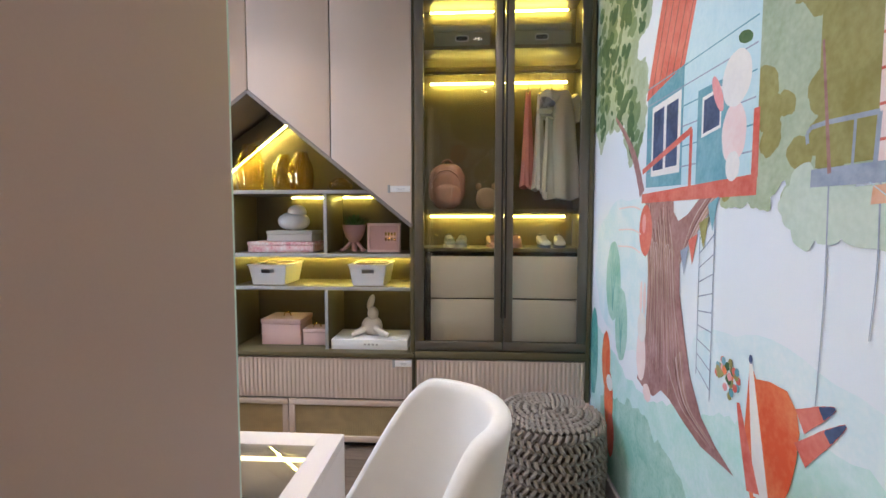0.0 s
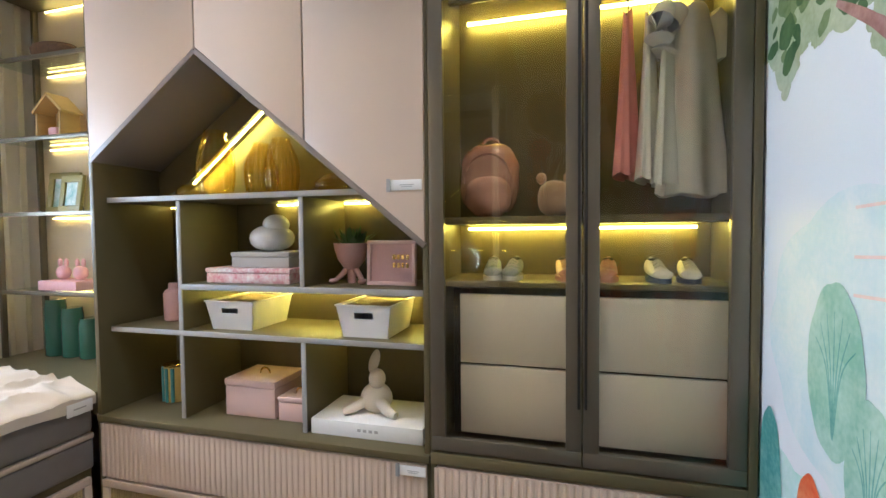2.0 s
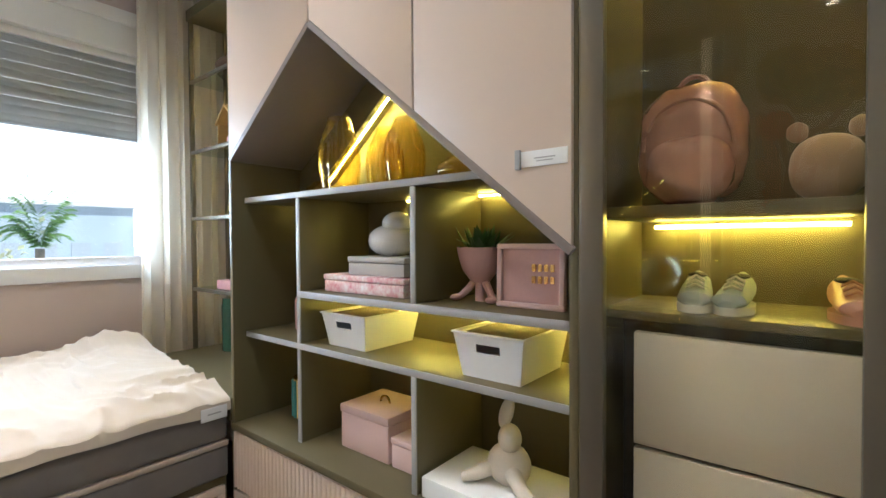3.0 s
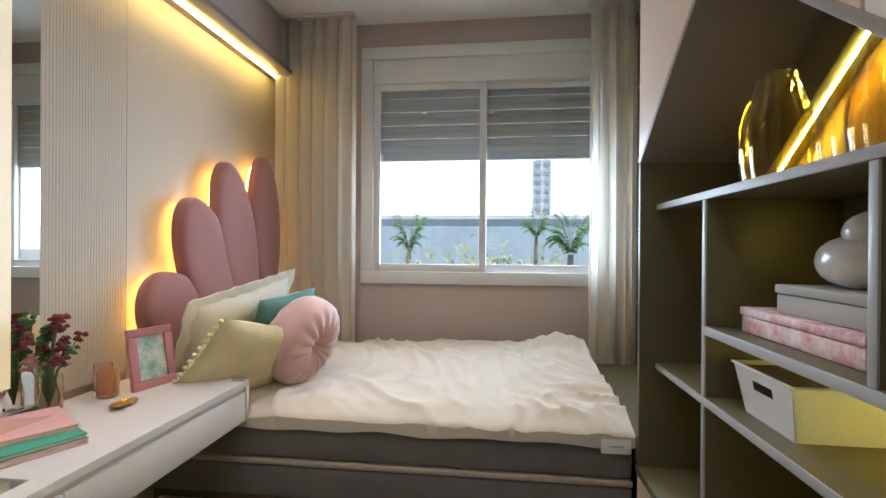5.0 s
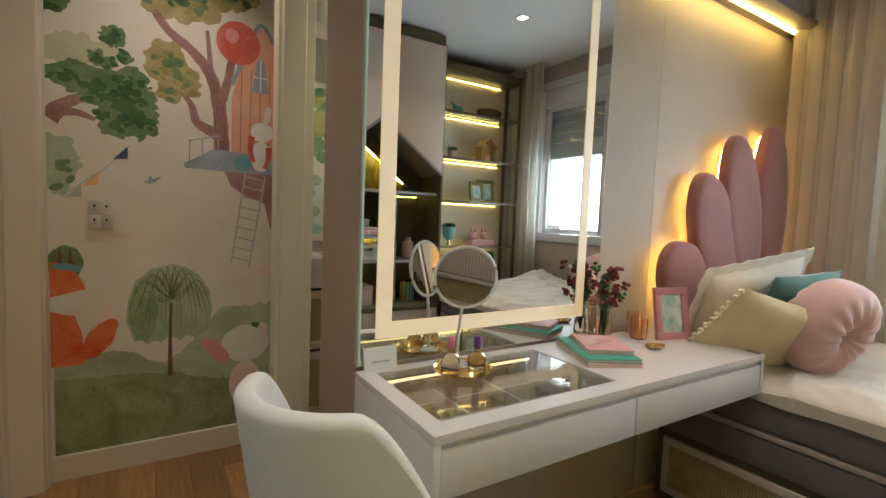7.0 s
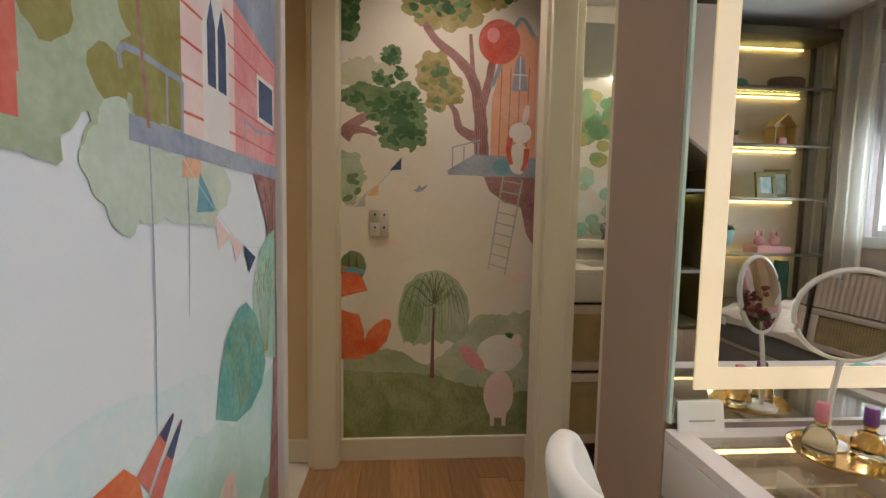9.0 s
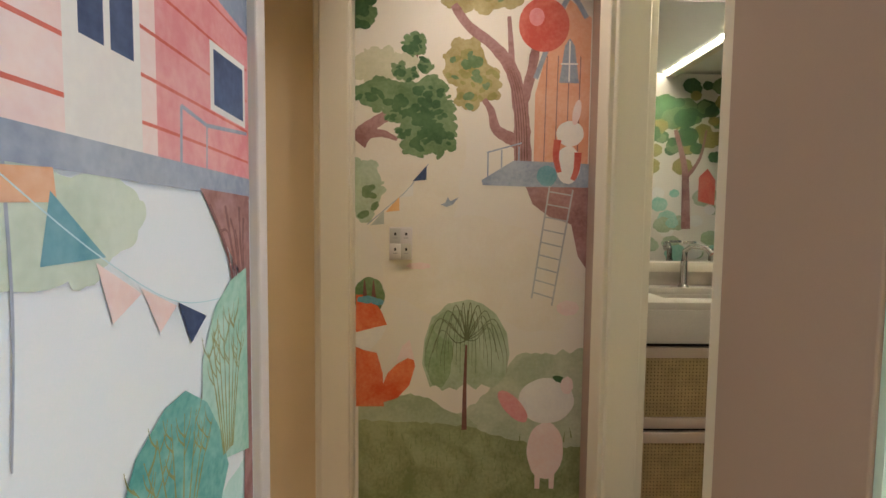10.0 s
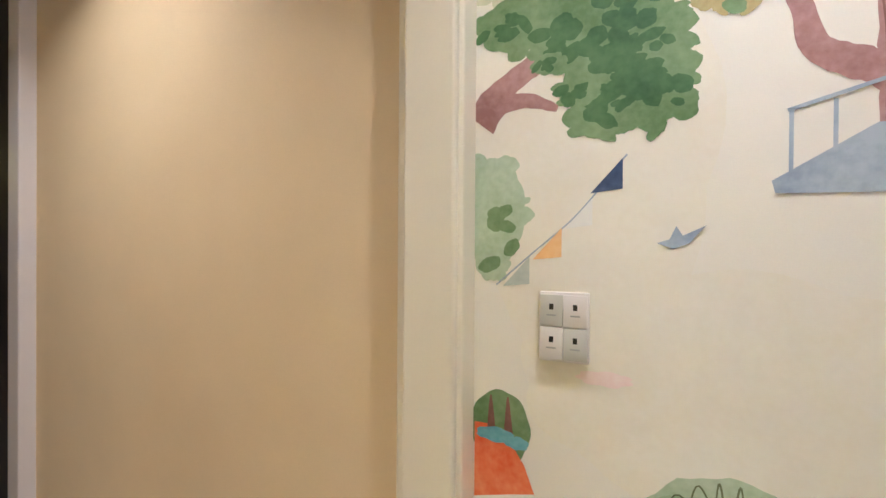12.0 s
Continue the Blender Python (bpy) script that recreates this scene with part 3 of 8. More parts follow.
def cushion(name, label, center, w, h, d, turn, material, flange=0.0, tassels=0, group="bed cushions"):
    t = thing(name, center, label, "cushion", group)
    m = Matrix.Translation(center) @ turn.to_4x4()
    n = 26
    bm = bmesh.new()
    sides = []
    for s in (1, -1):
        g = []
        for i in range(n + 1):
            row = []
            for j in range(n + 1):
                u, v = i / n * 2 - 1, j / n * 2 - 1
                e = max(0.0, (1 - abs(u) ** 2.6)) * max(0.0, (1 - abs(v) ** 2.6))
                pinch = 1 - 0.07 * (1 - abs(u)) * abs(v) ** 3 - 0.0
                pinch2 = 1 - 0.07 * (1 - abs(v)) * abs(u) ** 3
                k = 0.5 * d * e ** 0.55 * (1 + 0.10 * noise.noise(Vector((u * 2.2, v * 2.2, s * 3 + center[0] * 5))))
                row.append(bm.verts.new((u * w / 2 * pinch2, s * k, v * h / 2 * pinch)))
            g.append(row)
        for i in range(n):
            for j in range(n):
                f = (g[i][j], g[i + 1][j], g[i + 1][j + 1], g[i][j + 1])
                bm.faces.new(f if s < 0 else f[::-1])
        sides.append(g)
    bmesh.ops.remove_doubles(bm, verts=bm.verts, dist=0.0005)
    bmesh.ops.transform(bm, matrix=m, verts=bm.verts)
    part("cover", bm, material, t)
    if flange:
        bm = bmesh.new()
        fw, fh = w / 2 + flange, h / 2 + flange
        for a in ((-fw, -fh, -w / 2 + 0.02, fh), (w / 2 - 0.02, -fh, fw, fh), (-w / 2, -fh, w / 2, -h / 2 + 0.02), (-w / 2, h / 2 - 0.02, w / 2, fh)):
            own = bmesh.new()
            bmesh.ops.create_grid(own, x_segments=14, y_segments=14, size=0.5)
            for v in own.verts:
                x = a[0] + (v.co.x + 0.5) * (a[2] - a[0])
                z = a[1] + (v.co.y + 0.5) * (a[3] - a[1])
                v.co = Vector((x, 0.006 * math.sin(x * 60) * math.cos(z * 50) + 0.003, z))
            join(bm, own)
        bmesh.ops.solidify(bm, geom=bm.faces[:], thickness=0.005)
        bmesh.ops.transform(bm, matrix=m, verts=bm.verts)
        part("flange", bm, material, t, "flat fringed border")
    for i in range(tassels):
        v = (i + 0.5) / tassels * 2 - 1
        for s in (-1, 1):
            p = m @ Vector((s * (w / 2 + 0.004), 0, v * h / 2))
            part("tassel", blob(p, 0.011, 0.011, 0.009, 2, 0.3, 20), material, t)
    return t


def round_cushion():
    c = Vector((-1.75, 1.15, 0.868))
    t = thing("round_cushion", c, "round pink velvet cushion with pleats and a centre button", "cushion", "bed cushions")
    rot = Euler((radians(-20), radians(8), radians(-15))).to_matrix().to_4x4()
    bm = bmesh.new()
    n, m = 96, 26
    R, D = 0.20, 0.112
    rings = []
    for j in range(m + 1):
        th = math.pi * (j / m) - math.pi / 2
        ring = []
        for i in range(n):
            a = 2 * math.pi * i / n
            r = R * (abs(math.cos(th)) ** 0.62)
            pleat = 1 - 0.035 * (0.5 + 0.5 * math.cos(a * 16)) * (1 - (r / R) ** 3)
            depth = D * math.copysign(abs(math.sin(th)) ** 0.8, math.sin(th)) * (1 - 0.75 * math.exp(-(r / R) ** 2 / 0.05)) * pleat
            depth *= 1 - 0.10 * (0.5 + 0.5 * math.cos(a * 16)) * (r / R) * (1 - r / R) * 4
            ring.append(bm.verts.new((r * math.cos(a) * 1.0, depth, r * math.sin(a))))
        rings.append(ring)
    for a, b in zip(rings, rings[1:]):
        for i in range(n):
            bm.faces.new((a[i], a[(i + 1) % n], b[(i + 1) % n], b[i]))
    bmesh.ops.remove_doubles(bm, verts=bm.verts, dist=0.0004)
    bmesh.ops.recalc_face_normals(bm, faces=bm.faces)
    mm = Matrix.Translation(c) @ rot
    bmesh.ops.transform(bm, matrix=mm, verts=bm.verts)
    part("cover", bm, M_PINKV, t)
    part("button", blob(mm @ Vector((0, 0.02, 0)), 0.013, 0.013, 0.013, 2), M_PINKV, t)
    part("button", blob(mm @ Vector((0, -0.02, 0)), 0.013, 0.013, 0.013, 2), M_PINKV, t)


def headboard():
    t = thing("headboard", (-2.0, SY, 0.6), "dusty pink upholstered petal headboard with a glowing halo", "headboard")
    # centre, half width, half length, lean
    for cx, cz, hw, hl, lean, d in ((-1.617, 0.945, 0.18, 0.28, 46, 0.0), (-1.80, 1.165, 0.178, 0.365, 27, 0.012), (-2.01, 1.305, 0.168, 0.41, 15, 0.024), (-2.29, 1.39, 0.15, 0.405, 4, 0.036)):
        rot = Matrix.Rotation(radians(lean), 4, "Y")
        bm = bmesh.new()
        n = 56
        prof = ((1.0, 0.0), (1.0, 0.028), (0.985, 0.040), (0.95, 0.049), (0.86, 0.056), (0.6, 0.060), (0.3, 0.0615), (0.02, 0.062))
        rings = []
        for f, y in prof:
            rings.append([bm.verts.new((hw * f * math.cos(2 * math.pi * i / n), y, hl * f * math.sin(2 * math.pi * i / n))) for i in range(n)])
        for a, b in zip(rings, rings[1:]):
            for i in range(n):
                bm.faces.new((a[i], a[(i + 1) % n], b[(i + 1) % n], b[i]))
        bm.faces.new(rings[-1])
        bm.faces.new(rings[0][::-1])
        bmesh.ops.recalc_face_normals(bm, faces=bm.faces)
        bmesh.ops.transform(bm, matrix=Matrix.Translation((cx, SY + 0.042 + d * 0.4, cz)) @ rot, verts=bm.verts)
        p = part("petal", bm, M_PETAL, t, "dusty pink velvet petal")
        pts = [(Matrix.Translation((cx, SY + 0.032, cz)) @ rot) @ Vector((hw * 0.78 * math.cos(a * math.pi / 24), 0, hl * 0.88 * math.sin(a * math.pi / 24))) for a in range(49)]
        part("halo_led", tube(pts, 0.006, 5), M_HALO, p, "lit LED ribbon behind the petal", smooth=False)


def wall_shelf():
    t = thing("wall_shelf", (-1.8, SY, 2.33), "long taupe wall shelf with a lit LED strip beneath", "shelf")
    part("board", box(-2.50, SY, 2.325, -0.06, SY + 0.17, 2.35, 0.002), M_GABLE, t)
    part("led_profile", box(-2.46, SY + 0.055, 2.316, -1.10, SY + 0.075, 2.3255), M_LEDW, t, "bright LED profile", smooth=False)
    setting("wall_south_upper", box(-2.60, SY - 0.01, 2.352, -0.06, SY + 0.10, CEIL), M_WALL, "rose grey boxed wall above the shelf")


M_MATT = mat("grey_mattress_fabric", (0.17, 0.15, 0.135), 0.9, vary=0.15, scale=12, fine=500, bump=0.25, sheen=0.2)
M_BAND = mat("taupe_band_fabric", (0.45, 0.37, 0.30), 0.85, vary=0.1, scale=12, fine=500, bump=0.2)
M_DUVET = mat("cream_cotton", (0.62, 0.535, 0.44), 0.85, vary=0.05, scale=8, fine=420, bump=0.22, sheen=0.25)
M_PILLOW = mat("cream_linen", (0.72, 0.64, 0.52), 0.88, vary=0.10, scale=14, fine=420, bump=0.3, sheen=0.3)
M_PILLOWY = mat("pale_yellow_linen", (0.78, 0.67, 0.42), 0.88, vary=0.10, scale=14, fine=420, bump=0.3, sheen=0.3)
M_TEAL = mat("teal_velvet", (0.10, 0.24, 0.21), 0.8, vary=0.2, scale=10, fine=380, bump=0.2, sheen=0.5)
M_PINKV = mat("pink_velvet", (0.66, 0.41, 0.39), 0.75, vary=0.12, scale=10, fine=380, bump=0.15, sheen=0.6)
M_PETAL = mat("dusty_pink_velvet", (0.35, 0.145, 0.13), 0.78, vary=0.12, scale=6, fine=420, bump=0.2, sheen=0.4)
M_LEDW = glow("white_led_profile", (1.0, 0.68, 0.17), 40.0)
bed()
headboard()
wall_shelf()
cushion("pillow", "large cream linen pillow with a frayed flat border", Vector((-1.745, 0.835, 0.90)), 0.60, 0.44, 0.15, Euler((radians(-24), radians(9), radians(-12))).to_matrix(), M_PILLOW, flange=0.03)
cushion("teal_cushion", "teal velvet square cushion leaning behind the round one", Vector((-1.86, 0.985, 0.905)), 0.37, 0.36, 0.12, Euler((radians(-25), radians(5), radians(-17))).to_matrix(), M_TEAL)
cushion("tassel_cushion", "pale yellow linen cushion with pompom edging", Vector((-1.535, 1.0, 0.82)), 0.44, 0.40, 0.14, Euler((radians(-38), radians(-14), radians(-24))).to_matrix(), M_PILLOWY, tassels=12)
round_cushion()


# ---- dressing table and mirror ----
def dressing_table():
    x0, x1, y0, y1, z = -1.437, 0.011, SY + 0.012, 1.074, 0.777
    t = thing("dressing_table", ((x0 + x1) / 2, (y0 + y1) / 2, 0), "white wall-hung dressing table with glass-topped tray and drawers", "dressing table")
    gx0, gx1, gy0, gy1 = -0.655, -0.040, 0.655, 1.015
    for a, b, c, d in ((x0, y0, gx0, y1), (gx1, y0, x1, y1), (gx0, y0, gx1, gy0), (gx0, gy1, gx1, y1)):
        part("tabletop_board", box(a, b, z - 0.022, c, d, z, 0.0006, 1), M_WHITE, t)
    part("glass_inset", box(gx0, gy0, z - 0.010, gx1, gy1, z - 0.003), M_CLEAR, t, "clear glass inset over the tray", smooth=False)
    part("side_panel", box(x0, y0, z - 0.155, x0 + 0.018, y1, z - 0.023, 0.001), M_WHITE, t)
    part("side_panel", box(x1 - 0.018, y0, z - 0.155, x1, y1, z - 0.023, 0.001), M_WHITE, t)
    part("bottom_panel", box(x0 + 0.018, y0, z - 0.155, x1 - 0.018, y1 - 0.03, z - 0.142, 0.001), M_WHITE, t)
    part("inner_panel", box(gx0 - 0.03, y0, z - 0.142, gx0 - 0.012, y1 - 0.03, z - 0.023, 0.001), M_WHITE, t)
    for a, b in ((x0 + 0.020, -0.682), (-0.678, x1 - 0.020)):
        part("drawer_front", box(a, y1 - 0.020, z - 0.152, b, y1 - 0.002, z - 0.040, 0.003), M_WHITE, t)
    # groove bar in darkened white, its shade put into the colour
    part("finger_groove", box(x0 + 0.02, y1 - 0.028, z - 0.042, x1 - 0.02, y1 - 0.012, z - 0.024), M_SHADOWW, t, smooth=False)
    part("tray_lining", box(gx0 + 0.001, gy0 - 0.02, z - 0.139, gx1 - 0.001, gy1 + 0.015, z - 0.134), M_TRAYL, t, "bronze mirrored tray lining", smooth=False)
    for x in (-0.25, -0.45):
        part("tray_divider", box(x - 0.005, gy0 - 0.02, z - 0.134, x + 0.005, gy1 + 0.015, z - 0.09, 0.001), M_WHITE, t)
    part("tray_divider", box(gx0 + 0.01, 0.835, z - 0.134, gx1 - 0.01, 0.845, z - 0.09, 0.001), M_WHITE, t)
    part("tray_led", box(gx0 + 0.01, gy1 + 0.002, z - 0.040, gx1 - 0.01, gy1 + 0.010, z - 0.034), M_LEDT2, t, "lit LED strip inside the tray", smooth=False)
    part("tray_led", box(gx0 + 0.01, gy0 - 0.012, z - 0.040, gx1 - 0.01, gy0 - 0.004, z - 0.034), M_LEDT2, t, smooth=False)
    part("cable_box", box(x0 + 0.004, y1 - 0.055, z + 0.0005, x0 + 0.03, y1 - 0.004, z + 0.004, 0.001), M_EDGE, t)


def wall_mirror():
    t = thing("wall_mirror", (-0.5, SY, 0.84), "large wall mirror with a glowing frosted LED border", "mirror")
    x0, x1, z0, z1 = -1.04, -0.002, 0.79, 2.32
    y = SY + 0.002
    part("mirror_glass", box(x0, SY - 0.010, z0, x1, y + 0.010, z1), M_MIRROR, t, smooth=False)
    a, b, lo, w = -0.952, -0.050, 0.868, 0.052
    for r in ((b - w, lo, b, z1), (a, lo, a + w * 0.8, z1), (a + w * 0.8, lo, b - w, lo + w * 0.95)):
        part("led_border", box(r[0], y + 0.0105, r[1], r[2], y + 0.013, r[3]), M_FRAMELED, t, "frosted band lit from behind", smooth=False)
    part("bevel_edge", box(x1 - 0.001, SY + 0.001, z0, x1 + 0.006, y + 0.011, z1), M_GLASSEDGE, t, "pale green glass edge")


# white lacquer darkened for the shade inside the finger groove
M_SHADOWW = mat("white_groove_shaded", (0.55, 0.52, 0.50), 0.5)
M_TRAYL = mat("bronze_tray_lining", (0.50, 0.42, 0.30), 0.22, metal=0.35, vary=0.1, bump=0)
M_LEDT2 = glow("tray_led", (1.0, 0.76, 0.36), 4.0)
M_GLASSEDGE = mat("green_glass_edge", (0.62, 0.80, 0.72), 0.15, vary=0.1, bump=0)
dressing_table()
wall_mirror()
setting("wall_panel_bed", box(-2.60, SY - 0.006, 0, -1.39, SY - 0.002, 2.325), M_WALLB, "warm beige wall panel behind the headboard")
bm = box(-1.387, SY - 0.0118, 0.80, -1.04, SY - 0.0018, 2.325)
for i in range(29):
    x = -1.385 + i * 0.0118
    box(x, SY - 0.012, 0.80, x + 0.0100, SY - 0.001, 2.325, bm=bm)
setting("wall_ribbed_strip", bm, M_WALLB, "finely ribbed lacquer strip beside the mirror")


# ---- window and curtains ----
def window():
    t = thing("window_1", (WX, (WY0 + WY1) / 2, WZ0), "white aluminium sliding window with half-lowered roller shutter", "window", kind="structure")
    x = WX
    gy0, gym, gy1, gz0, gz1 = 1.295, 1.921, 2.563, 1.177, 2.275
    # architrave on the wall
    bm = box(x - 0.01, WY0 - 0.04, WZ0 - 0.04, x + 0.018, WY1 + 0.04, WZ0 + 0.035, 0.004)
    box(x - 0.01, WY0 - 0.04, WZ1 - 0.045, x + 0.018, WY1 + 0.04, WZ1 + 0.03, 0.004, bm=bm)
    box(x - 0.01, WY0 - 0.04, WZ0 + 0.035, x + 0.018, WY0 + 0.035, WZ1 - 0.045, 0.004, bm=bm)
    box(x - 0.01, WY1 - 0.035, WZ0 + 0.035, x + 0.018, WY1 + 0.04, WZ1 - 0.045, 0.004, bm=bm)
    part("window_frame", bm, M_ALU, t)
    part("shutter_box", box(x - 0.06, WY0 + 0.035, gz1 + 0.03, x + 0.006, WY1 - 0.035, WZ1 - 0.045, 0.003), M_ALU, t, "white roller shutter box")
    for a, b, d in ((WY0 + 0.035, gym + 0.02, 0.0), (gym - 0.02, WY1 - 0.035, -0.03)):
        w = 0.042
        bm = box(x - 0.035 + d, a, WZ0 + 0.035, x - 0.008 + d, a + w, gz1 + 0.03, 0.003)
        box(x - 0.035 + d, b - w, WZ0 + 0.035, x - 0.008 + d, b, gz1 + 0.03, 0.003, bm=bm)
        box(x - 0.035 + d, a + w, WZ0 + 0.035, x - 0.008 + d, b - w, gz0 + 0.004, 0.003, bm=bm)
        box(x - 0.035 + d, a + w, gz1 - 0.008, x - 0.008 + d, b - w, gz1 + 0.03, 0.003, bm=bm)
        s = part("sash", bm, M_ALU, t, "white aluminium sliding sash")
        g = part("pane", box(x - 0.024 + d, a + w, gz0, x - 0.020 + d, b - w, gz1), M_CLEAR, s, smooth=False)
        g.visible_shadow = False
    # shutter slats with slits of daylight between some of them
    z = 1.852
    i = 0
    while z < gz1 + 0.02:
        h = 0.043
        gap = 0.0022 if i in (2, 4, 6, 8) else 0.0006
        bm = extrude_poly([(x - 0.098, z), (x - 0.093, z), (x - 0.089, z + h * 0.5), (x - 0.093, z + h - gap), (x - 0.098, z + h - gap)], "y", WY0 + 0.03, WY1 - 0.03)
        part("shutter_slat", bm, M_SLAT, t, "grey aluminium shutter slat")
        z += h
        i += 1
    part("shutter_bottom_bar", box(x - 0.102, WY0 + 0.03, 1.835, x - 0.086, WY1 - 0.03, 1.852, 0.002), M_SLAT, t)
    part("latch", box(x - 0.008, gym - 0.012, 1.68, x + 0.004, gym + 0.012, 1.80, 0.004), M_WHITE, t)


def curtain(name, y0, y1, folds, label, x=-2.475, amp=0.034, z0=0.02):
    bm = bmesh.new()
    n, m = folds * 14, 26
    g = []
    for i in range(n + 1):
        u = i / n
        col = []
        for j in range(m + 1):
            w = j / m
            a = u * folds * 2 * math.pi + 0.5 * noise.noise(Vector((u * 3, w * 1.2, y0)))
            xx = x + amp * (0.75 + 0.4 * noise.noise(Vector((u * 5, 2, y0)))) * math.sin(a) + 0.012 * noise.noise(Vector((u * 4, w * 3, 5)))
            yy = y0 + (y1 - y0) * u + 0.010 * math.sin(a * 2 + 1) + 0.012 * noise.noise(Vector((u * 4, w * 2, 8))) * w
            col.append(bm.verts.new((xx, yy, CEIL - 0.015 - (CEIL - 0.015 - z0) * w)))
        g.append(col)
    for i in range(n):
        for j in range(m):
            bm.faces.new((g[i][j], g[i + 1][j], g[i + 1][j + 1], g[i][j + 1]))
    bmesh.ops.solidify(bm, geom=bm.faces[:], thickness=0.0012)
    t = thing(name, (x, (y0 + y1) / 2, 0), label, "curtain", "window curtains")
    part("fabric", bm, M_SHEER, t)
    part("rail", box(x - 0.03, y0, CEIL - 0.016, x + 0.03, y1, CEIL - 0.001), M_WHITE, t, smooth=False)


def sheer_mat():
    m = mat("sheer_cream_voile", (0.96, 0.93, 0.86), 0.9, vary=0.06, scale=8, fine=600, bump=0.1)
    nt = m.node_tree
    out = nt.nodes["Material Output"]
    tl, mx, tp, mx2 = (nt.nodes.new(k) for k in ("ShaderNodeBsdfTranslucent", "ShaderNodeMixShader", "ShaderNodeBsdfTransparent", "ShaderNodeMixShader"))
    tl.inputs[0].default_value = (0.90, 0.86, 0.78, 1)
    mx.inputs[0].default_value, mx2.inputs[0].default_value = 0.62, 0.18
    nt.links.new(nt.nodes["Principled BSDF"].outputs[0], mx.inputs[1])
    nt.links.new(tl.outputs[0], mx.inputs[2])
    nt.links.new(mx.outputs[0], mx2.inputs[1])
    nt.links.new(tp.outputs[0], mx2.inputs[2])
    nt.links.new(mx2.outputs[0], out.inputs[0])
    return m


M_ALU = mat("white_powder_coat", (0.74, 0.73, 0.72), 0.35, vary=0.03)
M_SLAT = mat("grey_shutter_slat", (0.42, 0.41, 0.40), 0.45, vary=0.06)
M_SHEER = sheer_mat()
window()
curtain("curtain", 0.66, 1.16, 6, "floor-length cream sheer curtain gathered beside the headboard", x=-2.455, amp=0.034)
curtain("curtain", 2.52, 2.99, 5, "floor-length cream sheer curtain gathered beside the bookcase")


# ---- loose furniture ----
def shell_chair():
    c = Vector((0.138, 0.940, 0))
    t = thing("shell_chair", c, "white upholstered shell armchair at the dressing table", "chair")
    rot = Matrix.Translation(c) @ Matrix.Rotation(math.atan2(-0.35, -0.94), 4, "Z")   # local +x is the way it faces
    bm = bmesh.new()
    n, m = 48, 14
    g = []
    for i in range(n + 1):
        a = -2.35 + 4.70 * i / n                      # round the back from arm to arm
        k = min(1.0, max(0.0, (2.15 - abs(a)) / 1.25))
        k = k * k * (3 - 2 * k)
        top = 0.53 + 0.36 * k
        col = []
        for j in range(m + 1):
            v = j / m
            r = 0.155 + 0.062 * v ** 0.6 + 0.01 * v
            z = 0.405 + (top - 0.405) * v
            col.append(bm.verts.new(rot @ Vector((-r * math.cos(a) * (1 + 0.12 * v), r * math.sin(a) * (1.10 - 0.12 * k * v), z))))
        g.append(col)
    for i in range(n):
        for j in range(m):
            bm.faces.new((g[i][j], g[i + 1][j], g[i + 1][j + 1], g[i][j + 1]))
    bmesh.ops.recalc_face_normals(bm, faces=bm.faces)
    bmesh.ops.solidify(bm, geom=bm.faces[:], thickness=0.042)
    bmesh.ops.bevel(bm, geom=[e for e in bm.edges if e.calc_face_angle(0) > 0.9], offset=0.016, segments=3, profile=0.5, affect="EDGES")
    part("shell", bm, M_BOUCLE, t, "white upholstered curved back and arms")
    part("seat", blob(rot @ Vector((0.02, 0, 0.43)), 0.225, 0.215, 0.055, 4, power=0.8, turn=rot.to_3x3()), M_BOUCLE, t)
    for sx in (-1, 1):
        for sy in (-1, 1):
            part("leg", tube([rot @ Vector((0.10 * sx, 0.10 * sy, 0.40)), rot @ Vector((0.15 * sx, 0.15 * sy, 0.2)), rot @ Vector((0.20 * sx, 0.19 * sy, 0.0))], 0.015, 10, taper=0.009), M_LEGW, t, "pale wooden tapered leg")


